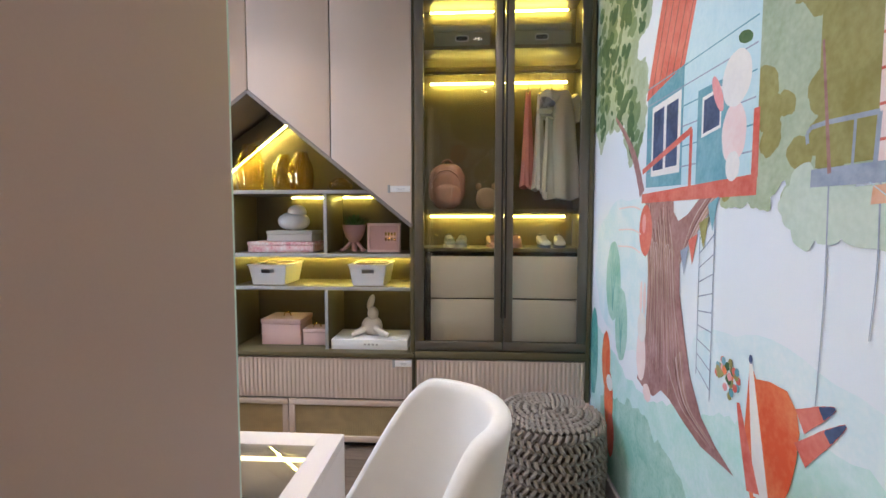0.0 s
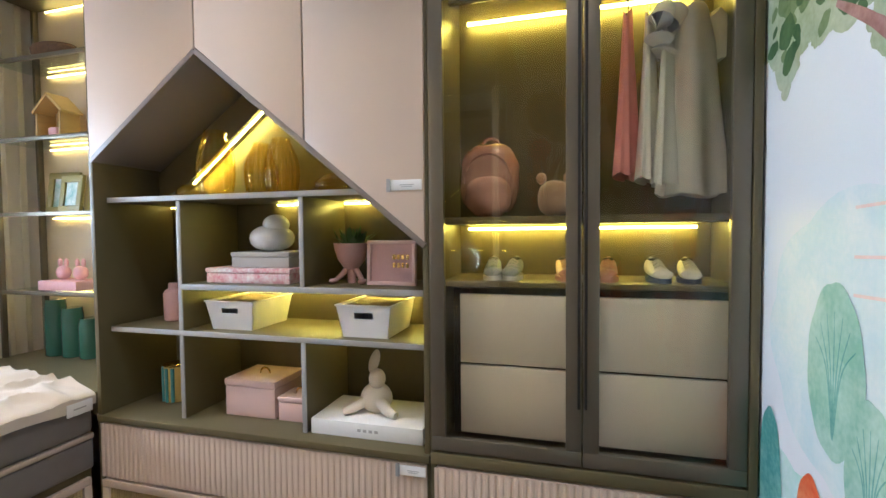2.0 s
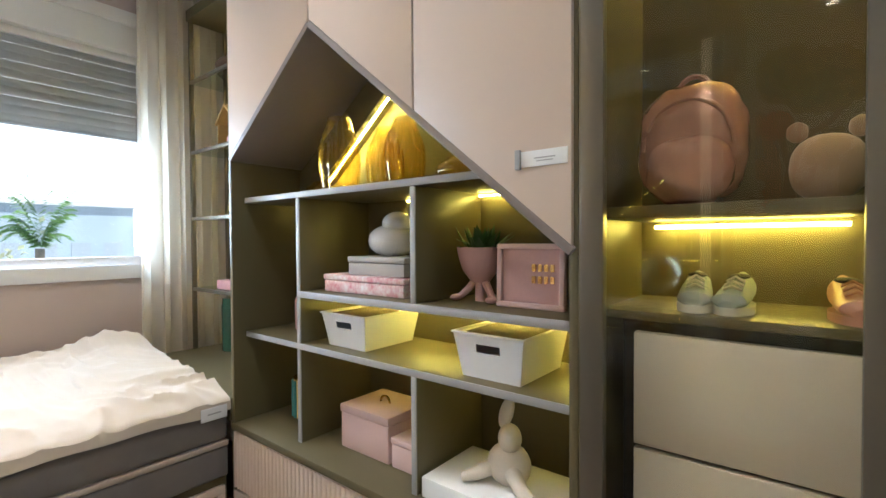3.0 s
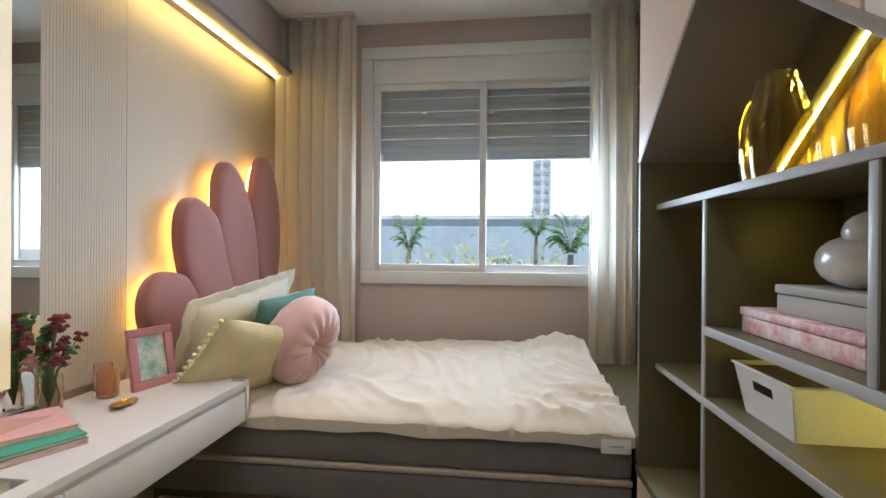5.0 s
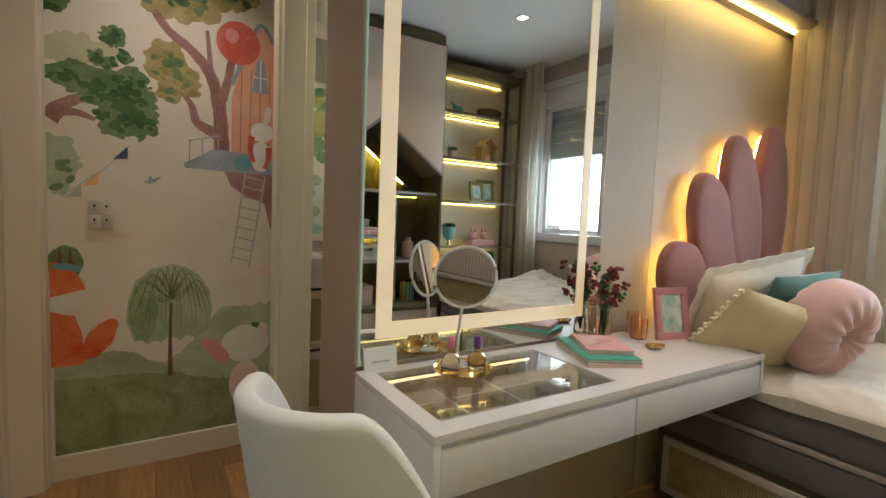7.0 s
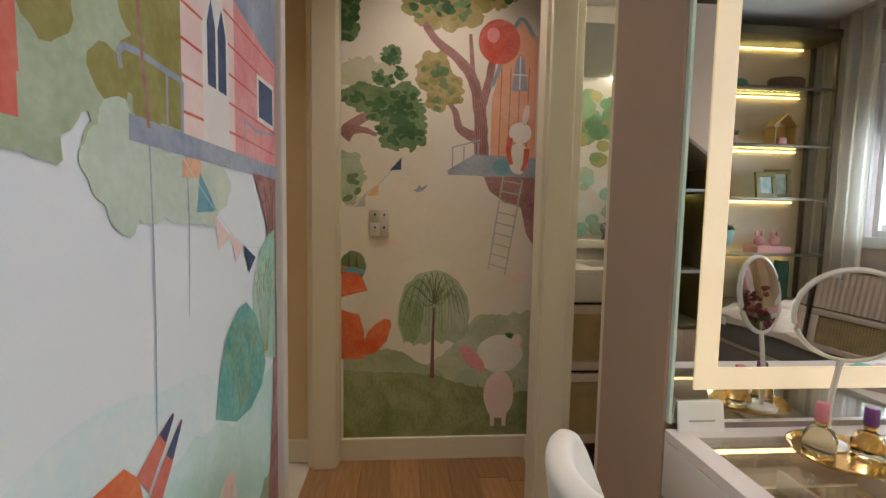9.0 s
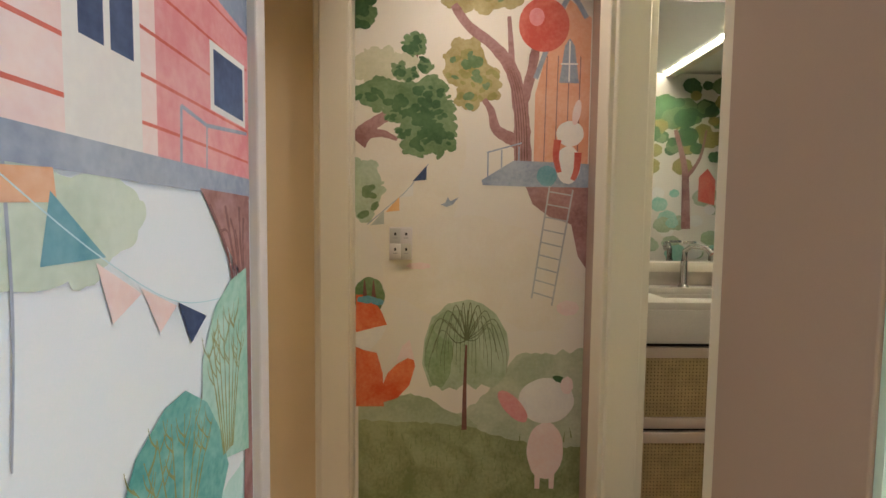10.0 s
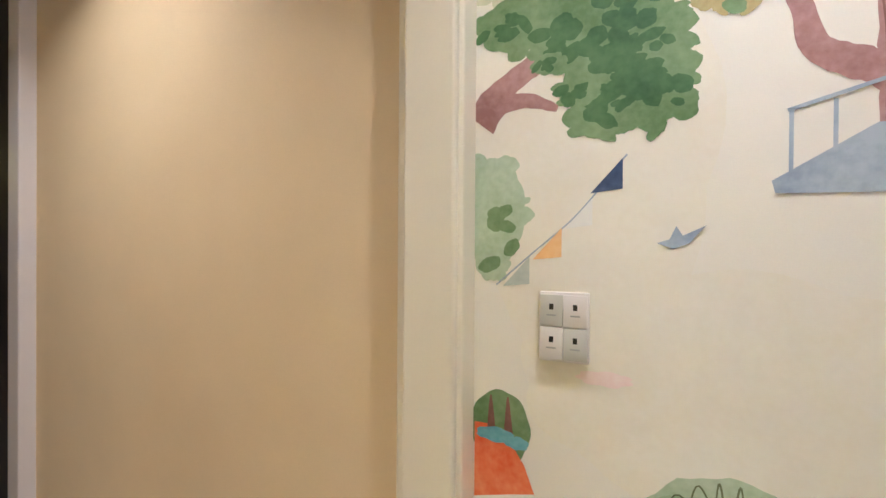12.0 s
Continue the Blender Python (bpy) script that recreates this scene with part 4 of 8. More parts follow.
def crochet_pouf():
    cx, cy, R, H = 0.66, 2.12, 0.242, 0.42
    t = thing("pouf", (cx, cy, 0), "chunky taupe crocheted pouf beside the mural wall", "pouf")
    bm = bmesh.new()
    prof = [(0.02, 0.002), (R * 0.8, 0.004)]
    for i in range(13):
        a = -math.pi / 2 + math.pi * i / 12
        prof.append((R * (0.86 + 0.09 * math.cos(a)), H / 2 + (H / 2 - 0.03) * math.sin(a)))
    prof.append((0.02, H - 0.028))
    # core in darkened yarn colour: the shade between stitches is painted in
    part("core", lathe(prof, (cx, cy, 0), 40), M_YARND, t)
    # knitted loops: rows of leaning stitches on the sides, rings on the top
    bm = bmesh.new()
    rows = 10
    for k in range(rows):
        z = 0.03 + (H - 0.075) * k / (rows - 1)
        a0 = -math.pi / 2 + math.pi * (z / H)
        r = R * (0.90 + 0.10 * math.cos((z / H - 0.5) * 2.4))
        n = 46
        for i in range(n):
            a = 2 * math.pi * (i + 0.5 * (k % 2)) / n
            lean = 0.045 if k % 2 else -0.045
            p = [(cx + (r + d) * math.cos(a + s), cy + (r + d) * math.sin(a + s), z + dz) for s, d, dz in ((-lean, -0.004, -0.021), (0, 0.008, 0.0), (lean, -0.004, 0.021))]
            tube(p, 0.0095, 5, bm=bm)
    for k, r in enumerate((0.205, 0.172, 0.138, 0.104, 0.070, 0.036)):
        n = max(8, int(2 * math.pi * r / 0.026))
        z = H - 0.022 + 0.016 * (1 - (r / R) ** 2)
        for i in range(n):
            a = 2 * math.pi * i / n
            w = 0.9 * math.pi / n
            p = [(cx + (r + d) * math.cos(a + s), cy + (r + d) * math.sin(a + s), z + dz) for s, d, dz in ((-w, -0.010, -0.004), (0, 0.0, 0.006), (w, 0.010, -0.004))]
            tube(p, 0.0095, 5, bm=bm)
    ob = part("crochet_cover", bm, M_YARN, t, "chunky crocheted cotton stitches")
    ob["kind"] = "stuff"


M_BOUCLE = mat("white_boucle", (0.78, 0.75, 0.70), 0.85, vary=0.06, scale=12, fine=500, bump=0.3, sheen=0.3)
M_LEGW = mat("pale_beech", (0.50, 0.36, 0.22), 0.5, vary=0.2, stretch=(1, 1, 6))
M_YARN = mat("taupe_cotton_yarn", (0.36, 0.31, 0.26), 0.92, vary=0.25, scale=22, fine=600, bump=0.4)
# darkened copy of the yarn, carrying the shade under the stitches
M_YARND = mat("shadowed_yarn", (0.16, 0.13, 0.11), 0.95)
shell_chair()
crochet_pouf()


# ---- things on the shelves ----
M_AMBERT = glass("amber_thin_glass", (1.0, 0.92, 0.60), 0.04, 1.5, thin=True)
M_PORC = mat("white_porcelain", (0.70, 0.68, 0.66), 0.25, vary=0.06, coat=0.3)
M_PINKM = mat("dusty_pink_matte", (0.56, 0.34, 0.32), 0.6, vary=0.1)
M_PINKB = mat("pale_pink_leatherette", (0.66, 0.46, 0.42), 0.55, vary=0.08, fine=400, bump=0.12)
M_GREYB = mat("grey_linen_box", (0.42, 0.41, 0.39), 0.8, vary=0.1, fine=500, bump=0.2)
M_FLORAL = mat("floral_print_paper", (0.80, 0.76, 0.74), 0.6, vary=0.5, scale=30, fine=90, second=(0.62, 0.22, 0.26))
M_BASKET = mat("white_plastic", (0.74, 0.73, 0.72), 0.4, vary=0.04)
M_WICK = mat("brown_wicker", (0.16, 0.09, 0.05), 0.8, vary=0.4, scale=50, fine=200, bump=0.4)
M_LEAF = mat("succulent_leaf", (0.07, 0.16, 0.05), 0.5, vary=0.4, scale=20)
M_CREAMF = mat("cream_resin", (0.70, 0.62, 0.50), 0.55, vary=0.1)
M_BOOKW = mat("white_book_cover", (0.80, 0.79, 0.77), 0.35, vary=0.06, scale=12)
M_PAGES = mat("book_pages", (0.74, 0.70, 0.62), 0.8, vary=0.1, stretch=(1, 1, 30))
M_GOLD = mat("brass", (0.72, 0.50, 0.20), 0.22, metal=1.0, vary=0.06, bump=0)
M_MUGT = mat("teal_mug_glaze", (0.10, 0.36, 0.40), 0.3, vary=0.1)
M_MUGY = mat("yellow_mug_glaze", (0.70, 0.52, 0.14), 0.3, vary=0.1)
M_ROSEM = mat("rose_gold_vinyl_skin", (0.58, 0.30, 0.23), 0.18, vary=0.3, scale=14, metal=0.25, coat=0.6, fine=60, bump=0.2)
M_TAN = mat("tan_plush", (0.42, 0.28, 0.18), 0.9, vary=0.15, sheen=0.4, fine=400, bump=0.3)
M_SHOEG = mat("grey_canvas", (0.33, 0.36, 0.34), 0.8, vary=0.1, fine=500, bump=0.2)
M_SHOEW = mat("white_canvas", (0.74, 0.71, 0.66), 0.7, vary=0.08, fine=500, bump=0.2)
M_SHOEP = mat("rose_leather", (0.56, 0.28, 0.22), 0.4, vary=0.1)
M_SOLEN = mat("navy_rubber_sole", (0.04, 0.06, 0.12), 0.6)
M_SOLEW = mat("white_rubber_sole", (0.76, 0.75, 0.72), 0.6)
M_DRESSP = mat("coral_pink_cotton", (0.74, 0.26, 0.25), 0.85, vary=0.12, scale=14, fine=500, bump=0.2)
M_DRESSW = mat("ivory_cotton", (0.80, 0.77, 0.71), 0.85, vary=0.10, scale=14, fine=500, bump=0.2)
M_SAGE = mat("sage_box_board", (0.30, 0.30, 0.22), 0.7, vary=0.08)
M_WOODF = mat("natural_wood_toy", (0.58, 0.38, 0.14), 0.55, vary=0.2, stretch=(1, 1, 5))
M_MOSS = mat("moss_frame_wood", (0.24, 0.20, 0.05), 0.45, vary=0.2)
M_ART = mat("abstract_print", (0.74, 0.72, 0.66), 0.6, vary=0.4, scale=18, second=(0.15, 0.34, 0.30))
M_AQUA = mat("aqua_ceramic", (0.30, 0.58, 0.56), 0.35, vary=0.1)
M_GREENJM = mat("green_glass_body", (0.04, 0.13, 0.09), 0.15, vary=0.2, coat=0.5, bump=0)
M_PAPERP = mat("pink_paper", (0.74, 0.40, 0.40), 0.5, vary=0.06)
M_PAPERG = mat("green_book_cloth", (0.08, 0.36, 0.26), 0.55, vary=0.08)
M_CLEARG = glass("clear_glassware", (0.96, 0.97, 0.96), 0.0, 1.35)
M_PINKG = glass("blush_glassware", (0.95, 0.80, 0.74), 0.02, 1.35)
M_FLOWR = mat("dark_red_petals", (0.20, 0.03, 0.04), 0.7, vary=0.4, scale=40)
M_FLOWP = mat("dusty_rose_petals", (0.46, 0.22, 0.20), 0.7, vary=0.3, scale=40)
M_STEM = mat("green_stem", (0.10, 0.18, 0.06), 0.6)
M_PERF = glass("perfume_glass", (1.0, 0.86, 0.60), 0.0, 1.4)
M_CAPP = mat("purple_cap", (0.16, 0.04, 0.22), 0.3, coat=0.4)
M_CAPR = mat("pink_cap", (0.60, 0.20, 0.28), 0.3, coat=0.4)
M_VELV = mat("pink_velvet_frame", (0.50, 0.20, 0.22), 0.6, vary=0.1, sheen=0.3)
S_TOP, S_MID, S_LOW, S_BASE = 1.435, 1.087, 0.903, 0.549


def ribbed_vase(name, x, y, z, r, h, label, neck=0.7, ribs=16):
    t = thing(name, (x, y, z), label, "vase", "amber glass vases")
    bm = bmesh.new()
    n, m = ribs * 4, 14
    def ring(k, shrink):
        v = k / m
        rr = r * (0.80 + 0.32 * math.sin(math.pi * min(1, v * 0.95 + 0.12)) - (1 - neck) * max(0, v - 0.62) * 1.6)
        return [bm.verts.new((x + (rr * (1 + 0.035 * math.cos(a * ribs)) - shrink) * math.cos(a), y + (rr * (1 + 0.035 * math.cos(a * ribs)) - shrink) * math.sin(a), z + 0.0005 + (shrink if k == 0 else 0) + h * v)) for a in [2 * math.pi * i / n for i in range(n)]]
    outer = [ring(k, 0) for k in range(m + 1)]
    inner = [ring(k, 0.004) for k in range(m + 1)]
    for R in (outer, inner[::1]):
        for a, b in zip(R, R[1:]):
            for i in range(n):
                bm.faces.new((a[i], a[(i + 1) % n], b[(i + 1) % n], b[i]))
    for i in range(n):
        bm.faces.new((outer[-1][i], outer[-1][(i + 1) % n], inner[-1][(i + 1) % n], inner[-1][i]))
    bm.faces.new(outer[0])
    bm.faces.new(inner[0])
    bmesh.ops.recalc_face_normals(bm, faces=bm.faces)
    part("glass_body", bm, M_AMBERT, t, "ribbed amber glass")


ribbed_vase("vase", -0.975, 2.68, S_TOP, 0.066, 0.27, "tall ribbed amber glass vase")
ribbed_vase("vase", -0.80, 2.74, S_TOP, 0.060, 0.22, "ribbed amber glass vase with narrow neck", 0.5)
ribbed_vase("vase", -0.69, 2.72, S_TOP, 0.062, 0.23, "ribbed amber glass vase beside the others", 0.6)
ribbed_vase("vase", -1.16, 2.74, S_TOP, 0.055, 0.06, "small squat amber glass bowl", 0.8, 12)
ribbed_vase("vase", -0.45, 2.70, S_TOP, 0.060, 0.075, "small squat amber glass vase", 0.4, 12)


def plain_box(name, x0, y0, x1, y1, z, h, material, label, category="box", lid=0.0, handle=None, group="", bevel=0.004):
    t = thing(name, ((x0 + x1) / 2, (y0 + y1) / 2, z), label, category, group)
    part("body", box(x0, y0, z + 0.0005, x1, y1, z + h - lid, bevel), material, t)
    if lid:
        part("lid", box(x0 - 0.003, y0 - 0.003, z + h - lid + 0.001, x1 + 0.003, y1 + 0.003, z + h, bevel), material, t)
    if handle:
        cx, cy = (x0 + x1) / 2, (y0 + y1) / 2
        part("handle", tube([(cx + 0.022 * math.cos(a), cy, z + h + 0.022 * math.sin(a)) for a in [math.pi * k / 8 for k in range(9)]], 0.004, 8), handle, t, "small looped handle")
    return t


plain_box("gift_box", -0.965, 2.60, -0.585, 2.80, S_MID, 0.060, M_FLORAL, "flat floral-print paper box", lid=0.02)
plain_box("gift_box", -0.86, 2.62, -0.60, 2.80, S_MID + 0.0605, 0.062, M_GREYB, "grey linen box stacked on the floral one", lid=0.02)
t = thing("porcelain_figure", (-0.735, 2.71, S_MID + 0.1225), "glossy white porcelain ornament on stacked boxes", "ornament")
bm = blob((-0.735, 2.71, S_MID + 0.175), 0.092, 0.07, 0.054, 3, power=0.9)
blob((-0.715, 2.71, S_MID + 0.230), 0.055, 0.048, 0.042, 3, bm=bm)
part("body", bm, M_PORC, t)


def footed_planter():
    x, y, z = -0.375, 2.70, S_MID
    t = thing("planter", (x, y, z), "dusty pink footed planter with a green succulent", "planter")
    part("pot", lathe([(0.018, 0.055), (0.030, 0.06), (0.052, 0.09), (0.064, 0.13), (0.068, 0.155), (0.062, 0.155), (0.05, 0.13)], (x, y, z), 28), M_PINKM, t)
    for s in (-1, 1):
        part("leg", tube([(x + s * 0.012, y, z + 0.065), (x + s * 0.035, y - 0.01, z + 0.035), (x + s * 0.058, y - 0.025, z + 0.010)], 0.012, 8, taper=0.009), M_PINKM, t)
        part("foot", blob((x + s * 0.060, y - 0.035, z + 0.011), 0.016, 0.024, 0.010, 2), M_PINKM, t)
    part("stem", tube([(x, y, z + 0.0005), (x, y, z + 0.03), (x, y, z + 0.06)], 0.016, 10), M_PINKM, t)
    plant(t, x, y, z + 0.145, 0.060, 46, 5, 0.075)


def plant(t, x, y, z, r, count, seed, length, material=None):
    rnd = random.Random(seed)
    bm = bmesh.new()
    for i in range(count):
        a, e = rnd.uniform(0, 6.28), rnd.uniform(0.35, 1.4)
        d = Vector((math.cos(a) * math.cos(e), math.sin(a) * math.cos(e), math.sin(e)))
        p = Vector((x, y, z)) + Vector((math.cos(a), math.sin(a), 0)) * r * rnd.uniform(0.1, 0.8)
        L = length * rnd.uniform(0.6, 1.1)
        s = d.cross(Vector((0, 0, 1))).normalized() * L * 0.16
        n = s.cross(d).normalized() * L * 0.05
        v = [bm.verts.new(q) for q in (p, p + d * L * 0.5 + s, p + d * L, p + d * L * 0.5 - s, p + d * L * 0.5 + n)]
        for f in ((0, 1, 4), (1, 2, 4), (2, 3, 4), (3, 0, 4)):
            bm.faces.new([v[k] for k in f])
    part("foliage", bm, material or M_LEAF, t, "small green leaves")


footed_planter()


def picture_frame(name, x, y, z, w, h, border, material, art, label, lean=8, turn=0, group="", depth=0.018, dots=False):
    t = thing(name, (x, y, z), label, "picture frame", group)
    m = Matrix.Translation((x, y, z)) @ Matrix.Rotation(radians(turn), 4, "Z") @ Matrix.Rotation(radians(-lean), 4, "X")
    bm = box(-w / 2, 0, 0, w / 2, depth, border, 0.002)
    box(-w / 2, 0, h - border, w / 2, depth, h, 0.002, bm=bm)
    box(-w / 2, 0, border, -w / 2 + border, depth, h - border, 0.002, bm=bm)
    box(w / 2 - border, 0, border, w / 2, depth, h - border, 0.002, bm=bm)
    bmesh.ops.transform(bm, matrix=m, verts=bm.verts)
    part("frame", bm, material, t)
    bm = box(-w / 2 + border, depth * 0.5, border, w / 2 - border, depth * 0.9, h - border)
    bmesh.ops.transform(bm, matrix=m, verts=bm.verts)
    part("print", bm, art, t, smooth=False)
    bm = extrude_poly([(depth, h * 0.7), (depth + h * 0.28, 0.002 + h * 0.28 * math.tan(radians(lean))), (depth + h * 0.30, 0.002 + h * 0.30 * math.tan(radians(lean))), (depth, h * 0.78)], "x", -0.01, 0.01)
    bmesh.ops.transform(bm, matrix=m, verts=bm.verts)
    part("easel_back", bm, M_GAP, t, smooth=False)
    return t, m


t, m = picture_frame("shadow_frame", -0.19, 2.64, S_MID + 0.001, 0.19, 0.165, 0.014, M_PINKB, M_PINKM, "pink shadow-box frame with small gold letters", 2)
for k, (u, v) in enumerate([(i, j) for j in (0.065, 0.095) for i in (0.005, 0.022, 0.039, 0.056)]):
    bm = box(u, 0.006, v, u + 0.010, 0.009, v + 0.018)
    bmesh.ops.transform(bm, matrix=m, verts=bm.verts)
    part("letter_block", bm, M_GOLD, t, smooth=False)


def basket(x0, x1, y0, y1, z, h, label):
    t = thing("storage_basket", ((x0 + x1) / 2, (y0 + y1) / 2, z), label, "basket", "white storage baskets")
    k = 0.018
    cx = (x0 + x1) / 2
    lo = [(x0 + k, y0 + k), (x1 - k, y0 + k), (x1 - k, y1 - k), (x0 + k, y1 - k)]
    hi = [(x0, y0), (x1, y0), (x1, y1), (x0, y1)]
    bm = bmesh.new()
    # walls as slabs; the front one has a grip hole
    hz0, hz1, hw = z + h * 0.60, z + h * 0.80, (x1 - x0) * 0.17
    f = lambda v: (k * (1 - v), )[0]
    def slab(a, b, c, d, out):
        vs = [bm.verts.new(p) for p in (a, b, c, d)] + [bm.verts.new(Vector(p) + Vector(out)) for p in (a, b, c, d)]
        for q in ((0, 1, 2, 3), (7, 6, 5, 4), (0, 4, 5, 1), (1, 5, 6, 2), (2, 6, 7, 3), (3, 7, 4, 0)):
            bm.faces.new([vs[i] for i in q])
    th = 0.004
    def fy(zz):
        return y0 + k * (1 - (zz - z) / h)
    def fx(zz):
        return x0 + k * (1 - (zz - z) / h)
    for xa, xb, za, zb in ((None, None, z, hz0), (None, cx - hw, hz0, hz1), (cx + hw, None, hz0, hz1), (None, None, hz1, z + h)):
        A = [(fx(za) if xa is None else xa, fy(za), za), ((x0 + x1 - fx(za)) if xb is None else xb, fy(za), za), ((x0 + x1 - fx(zb)) if xb is None else xb, fy(zb), zb), (fx(zb) if xa is None else xa, fy(zb), zb)]
        slab(*A, (0, th, 0))
    slab((*lo[1], z), (*lo[2], z), (*hi[2], z + h), (*hi[1], z + h), (-th, 0, 0))
    slab((*lo[3], z), (*lo[0], z), (*hi[0], z + h), (*hi[3], z + h), (th, 0, 0))
    slab((*lo[2], z), (*lo[3], z), (*hi[3], z + h), (*hi[2], z + h), (0, -th, 0))
    slab((*lo[0], z), (*lo[1], z), (*lo[2], z), (*lo[3], z), (0, 0, th))
    bmesh.ops.recalc_face_normals(bm, faces=bm.faces)
    part("tub", bm, M_BASKET, t, smooth=False)
    r = box(x0 - 0.005, y0 - 0.005, z + h, x1 + 0.005, y0 + 0.004, z + h + 0.006, 0.002)
    box(x0 - 0.005, y1 - 0.004, z + h, x1 + 0.005, y1 + 0.005, z + h + 0.006, 0.002, bm=r)
    box(x0 - 0.005, y0 + 0.004, z + h, x0 + 0.004, y1 - 0.004, z + h + 0.006, 0.002, bm=r)
    box(x1 - 0.004, y0 + 0.004, z + h, x1 + 0.005, y1 - 0.004, z + h + 0.006, 0.002, bm=r)
    part("rim", r, M_BASKET, t)
    part("lining", box(x0 + 0.008, y0 + 0.008, z + h * 0.94, x1 - 0.008, y1 - 0.008, z + h * 0.985, 0.004), M_WICK, t, "brown contents flush with the rim")


basket(-0.955, -0.735, 2.58, 2.84, S_LOW + 0.0005, 0.110, "white plastic storage basket with cut-out grip")
basket(-0.375, -0.165, 2.57, 2.83, S_LOW + 0.0005, 0.115, "white plastic storage basket with oval grip hole")
plain_box("keepsake_box", -0.905, 2.62, -0.675, 2.82, S_BASE, 0.150, M_PINKB, "pale pink leatherette keepsake box with loop handle", lid=0.03, handle=M_GOLD)
plain_box("keepsake_box", -0.660, 2.62, -0.530, 2.74, S_BASE, 0.095, M_PINKB, "small pale pink leatherette box with loop handle", lid=0.02, handle=M_GOLD)
t = thing("coffee_table_book", (-0.27, 2.66, S_BASE), "large white hardback book lying flat", "book")
part("cover", box(-0.475, 2.555, S_BASE + 0.0005, -0.045, 2.80, S_BASE + 0.006, 0.001), M_BOOKW, t)
part("pages", box(-0.470, 2.565, S_BASE + 0.006, -0.050, 2.795, S_BASE + 0.050), M_BOOKW, t, smooth=False)
part("cover", box(-0.475, 2.555, S_BASE + 0.050, -0.045, 2.80, S_BASE + 0.056, 0.001), M_BOOKW, t)
part("spine", box(-0.475, 2.553, S_BASE + 0.0005, -0.045, 2.557, S_BASE + 0.056, 0.001), M_BOOKW, t)
for i in range(4):
    part("title_bar", box(-0.29 + i * 0.022, 2.5515, S_BASE + 0.024, -0.277 + i * 0.022, 2.5528, S_BASE + 0.034), M_GREYB, t, smooth=False)
t = thing("seated_figurine", (-0.27, 2.66, S_BASE + 0.0565), "cream resin seated figurine on the white book", "figurine")
bm = blob((-0.27, 2.68, S_BASE + 0.105), 0.062, 0.052, 0.058, 3)
blob((-0.262, 2.67, S_BASE + 0.180), 0.032, 0.032, 0.040, 3, bm=bm)
blob((-0.275, 2.675, S_BASE + 0.245), 0.020, 0.014, 0.048, 3, bm=bm, turn=Matrix.Rotation(radians(18), 3, "Y"))
tube([(-0.30, 2.66, S_BASE + 0.10), (-0.34, 2.62, S_BASE + 0.08), (-0.37, 2.60, S_BASE + 0.07)], 0.022, 10, bm=bm, taper=0.013)
tube([(-0.24, 2.65, S_BASE + 0.10), (-0.20, 2.62, S_BASE + 0.08), (-0.165, 2.61, S_BASE + 0.07)], 0.024, 10, bm=bm, taper=0.014)
part("body", bm, M_CREAMF, t)
t = thing("mug", (-1.245, 2.72, S_BASE), "striped teal and yellow ceramic tumbler with gold rim", "tumbler")
part("body", lathe([(0.052, 0.0005), (0.054, 0.01), (0.054, 0.155), (0.050, 0.155)], (-1.245, 2.72, S_BASE), 28), M_MUGY, t)
bm = bmesh.new()
for i in range(4):
    a = radians(-150 + 28 * i)
    tube([(-1.245 + 0.0545 * math.cos(a), 2.72 + 0.0545 * math.sin(a), S_BASE + 0.003), (-1.245 + 0.0545 * math.cos(a), 2.72 + 0.0545 * math.sin(a), S_BASE + 0.08), (-1.245 + 0.0545 * math.cos(a), 2.72 + 0.0545 * math.sin(a), S_BASE + 0.15)], 0.008, 6, bm=bm)
part("stripes", bm, M_MUGT, t)
part("rim", lathe([(0.053, 0), (0.055, 0.001), (0.055, 0.005), (0.053, 0.006)], (-1.245, 2.72, S_BASE + 0.155), 28), M_GOLD, t)
t = thing("jar", (-1.115, 2.74, S_BASE), "small white jar with pink lid", "jar")
part("body", lathe([(0.028, 0.0005), (0.032, 0.005), (0.033, 0.08), (0.025, 0.09)], (-1.115, 2.74, S_BASE), 20), M_PORC, t)
part("lid", lathe([(0.026, 0.09), (0.027, 0.092), (0.027, 0.108), (0.024, 0.11)], (-1.115, 2.74, S_BASE), 20), M_PINKM, t)
for x, y, h in ((-1.245, 2.72, 0.165), (-1.13, 2.80, 0.15)):
    t = thing("bottle_vase", (x, y, S_LOW), "ribbed dusty pink bottle vase", "vase", "pink bottle vases")
    part("body", lathe([(0.040, 0.0005), (0.045, 0.006), (0.046, h * 0.72), (0.040, h * 0.80), (0.026, h * 0.86), (0.024, h), (0.020, h)], (x, y, S_LOW), 26), M_PINKM, t)
    if x > -1.2:
        part("stem", tube([(x, y, S_LOW + 0.14), (x + 0.005, y, S_LOW + 0.19), (x - 0.01, y, S_LOW + 0.24)], 0.003, 6), M_STEM, t)
        bm = bmesh.new()
        for i in range(14):
            a = i * 2.4
            blob((x - 0.01 + 0.022 * math.cos(a), y + 0.022 * math.sin(a), S_LOW + 0.245 + 0.012 * math.sin(i * 1.7)), 0.012, 0.012, 0.010, 1, bm=bm)
        part("blossom", bm, M_PAPERP, t)


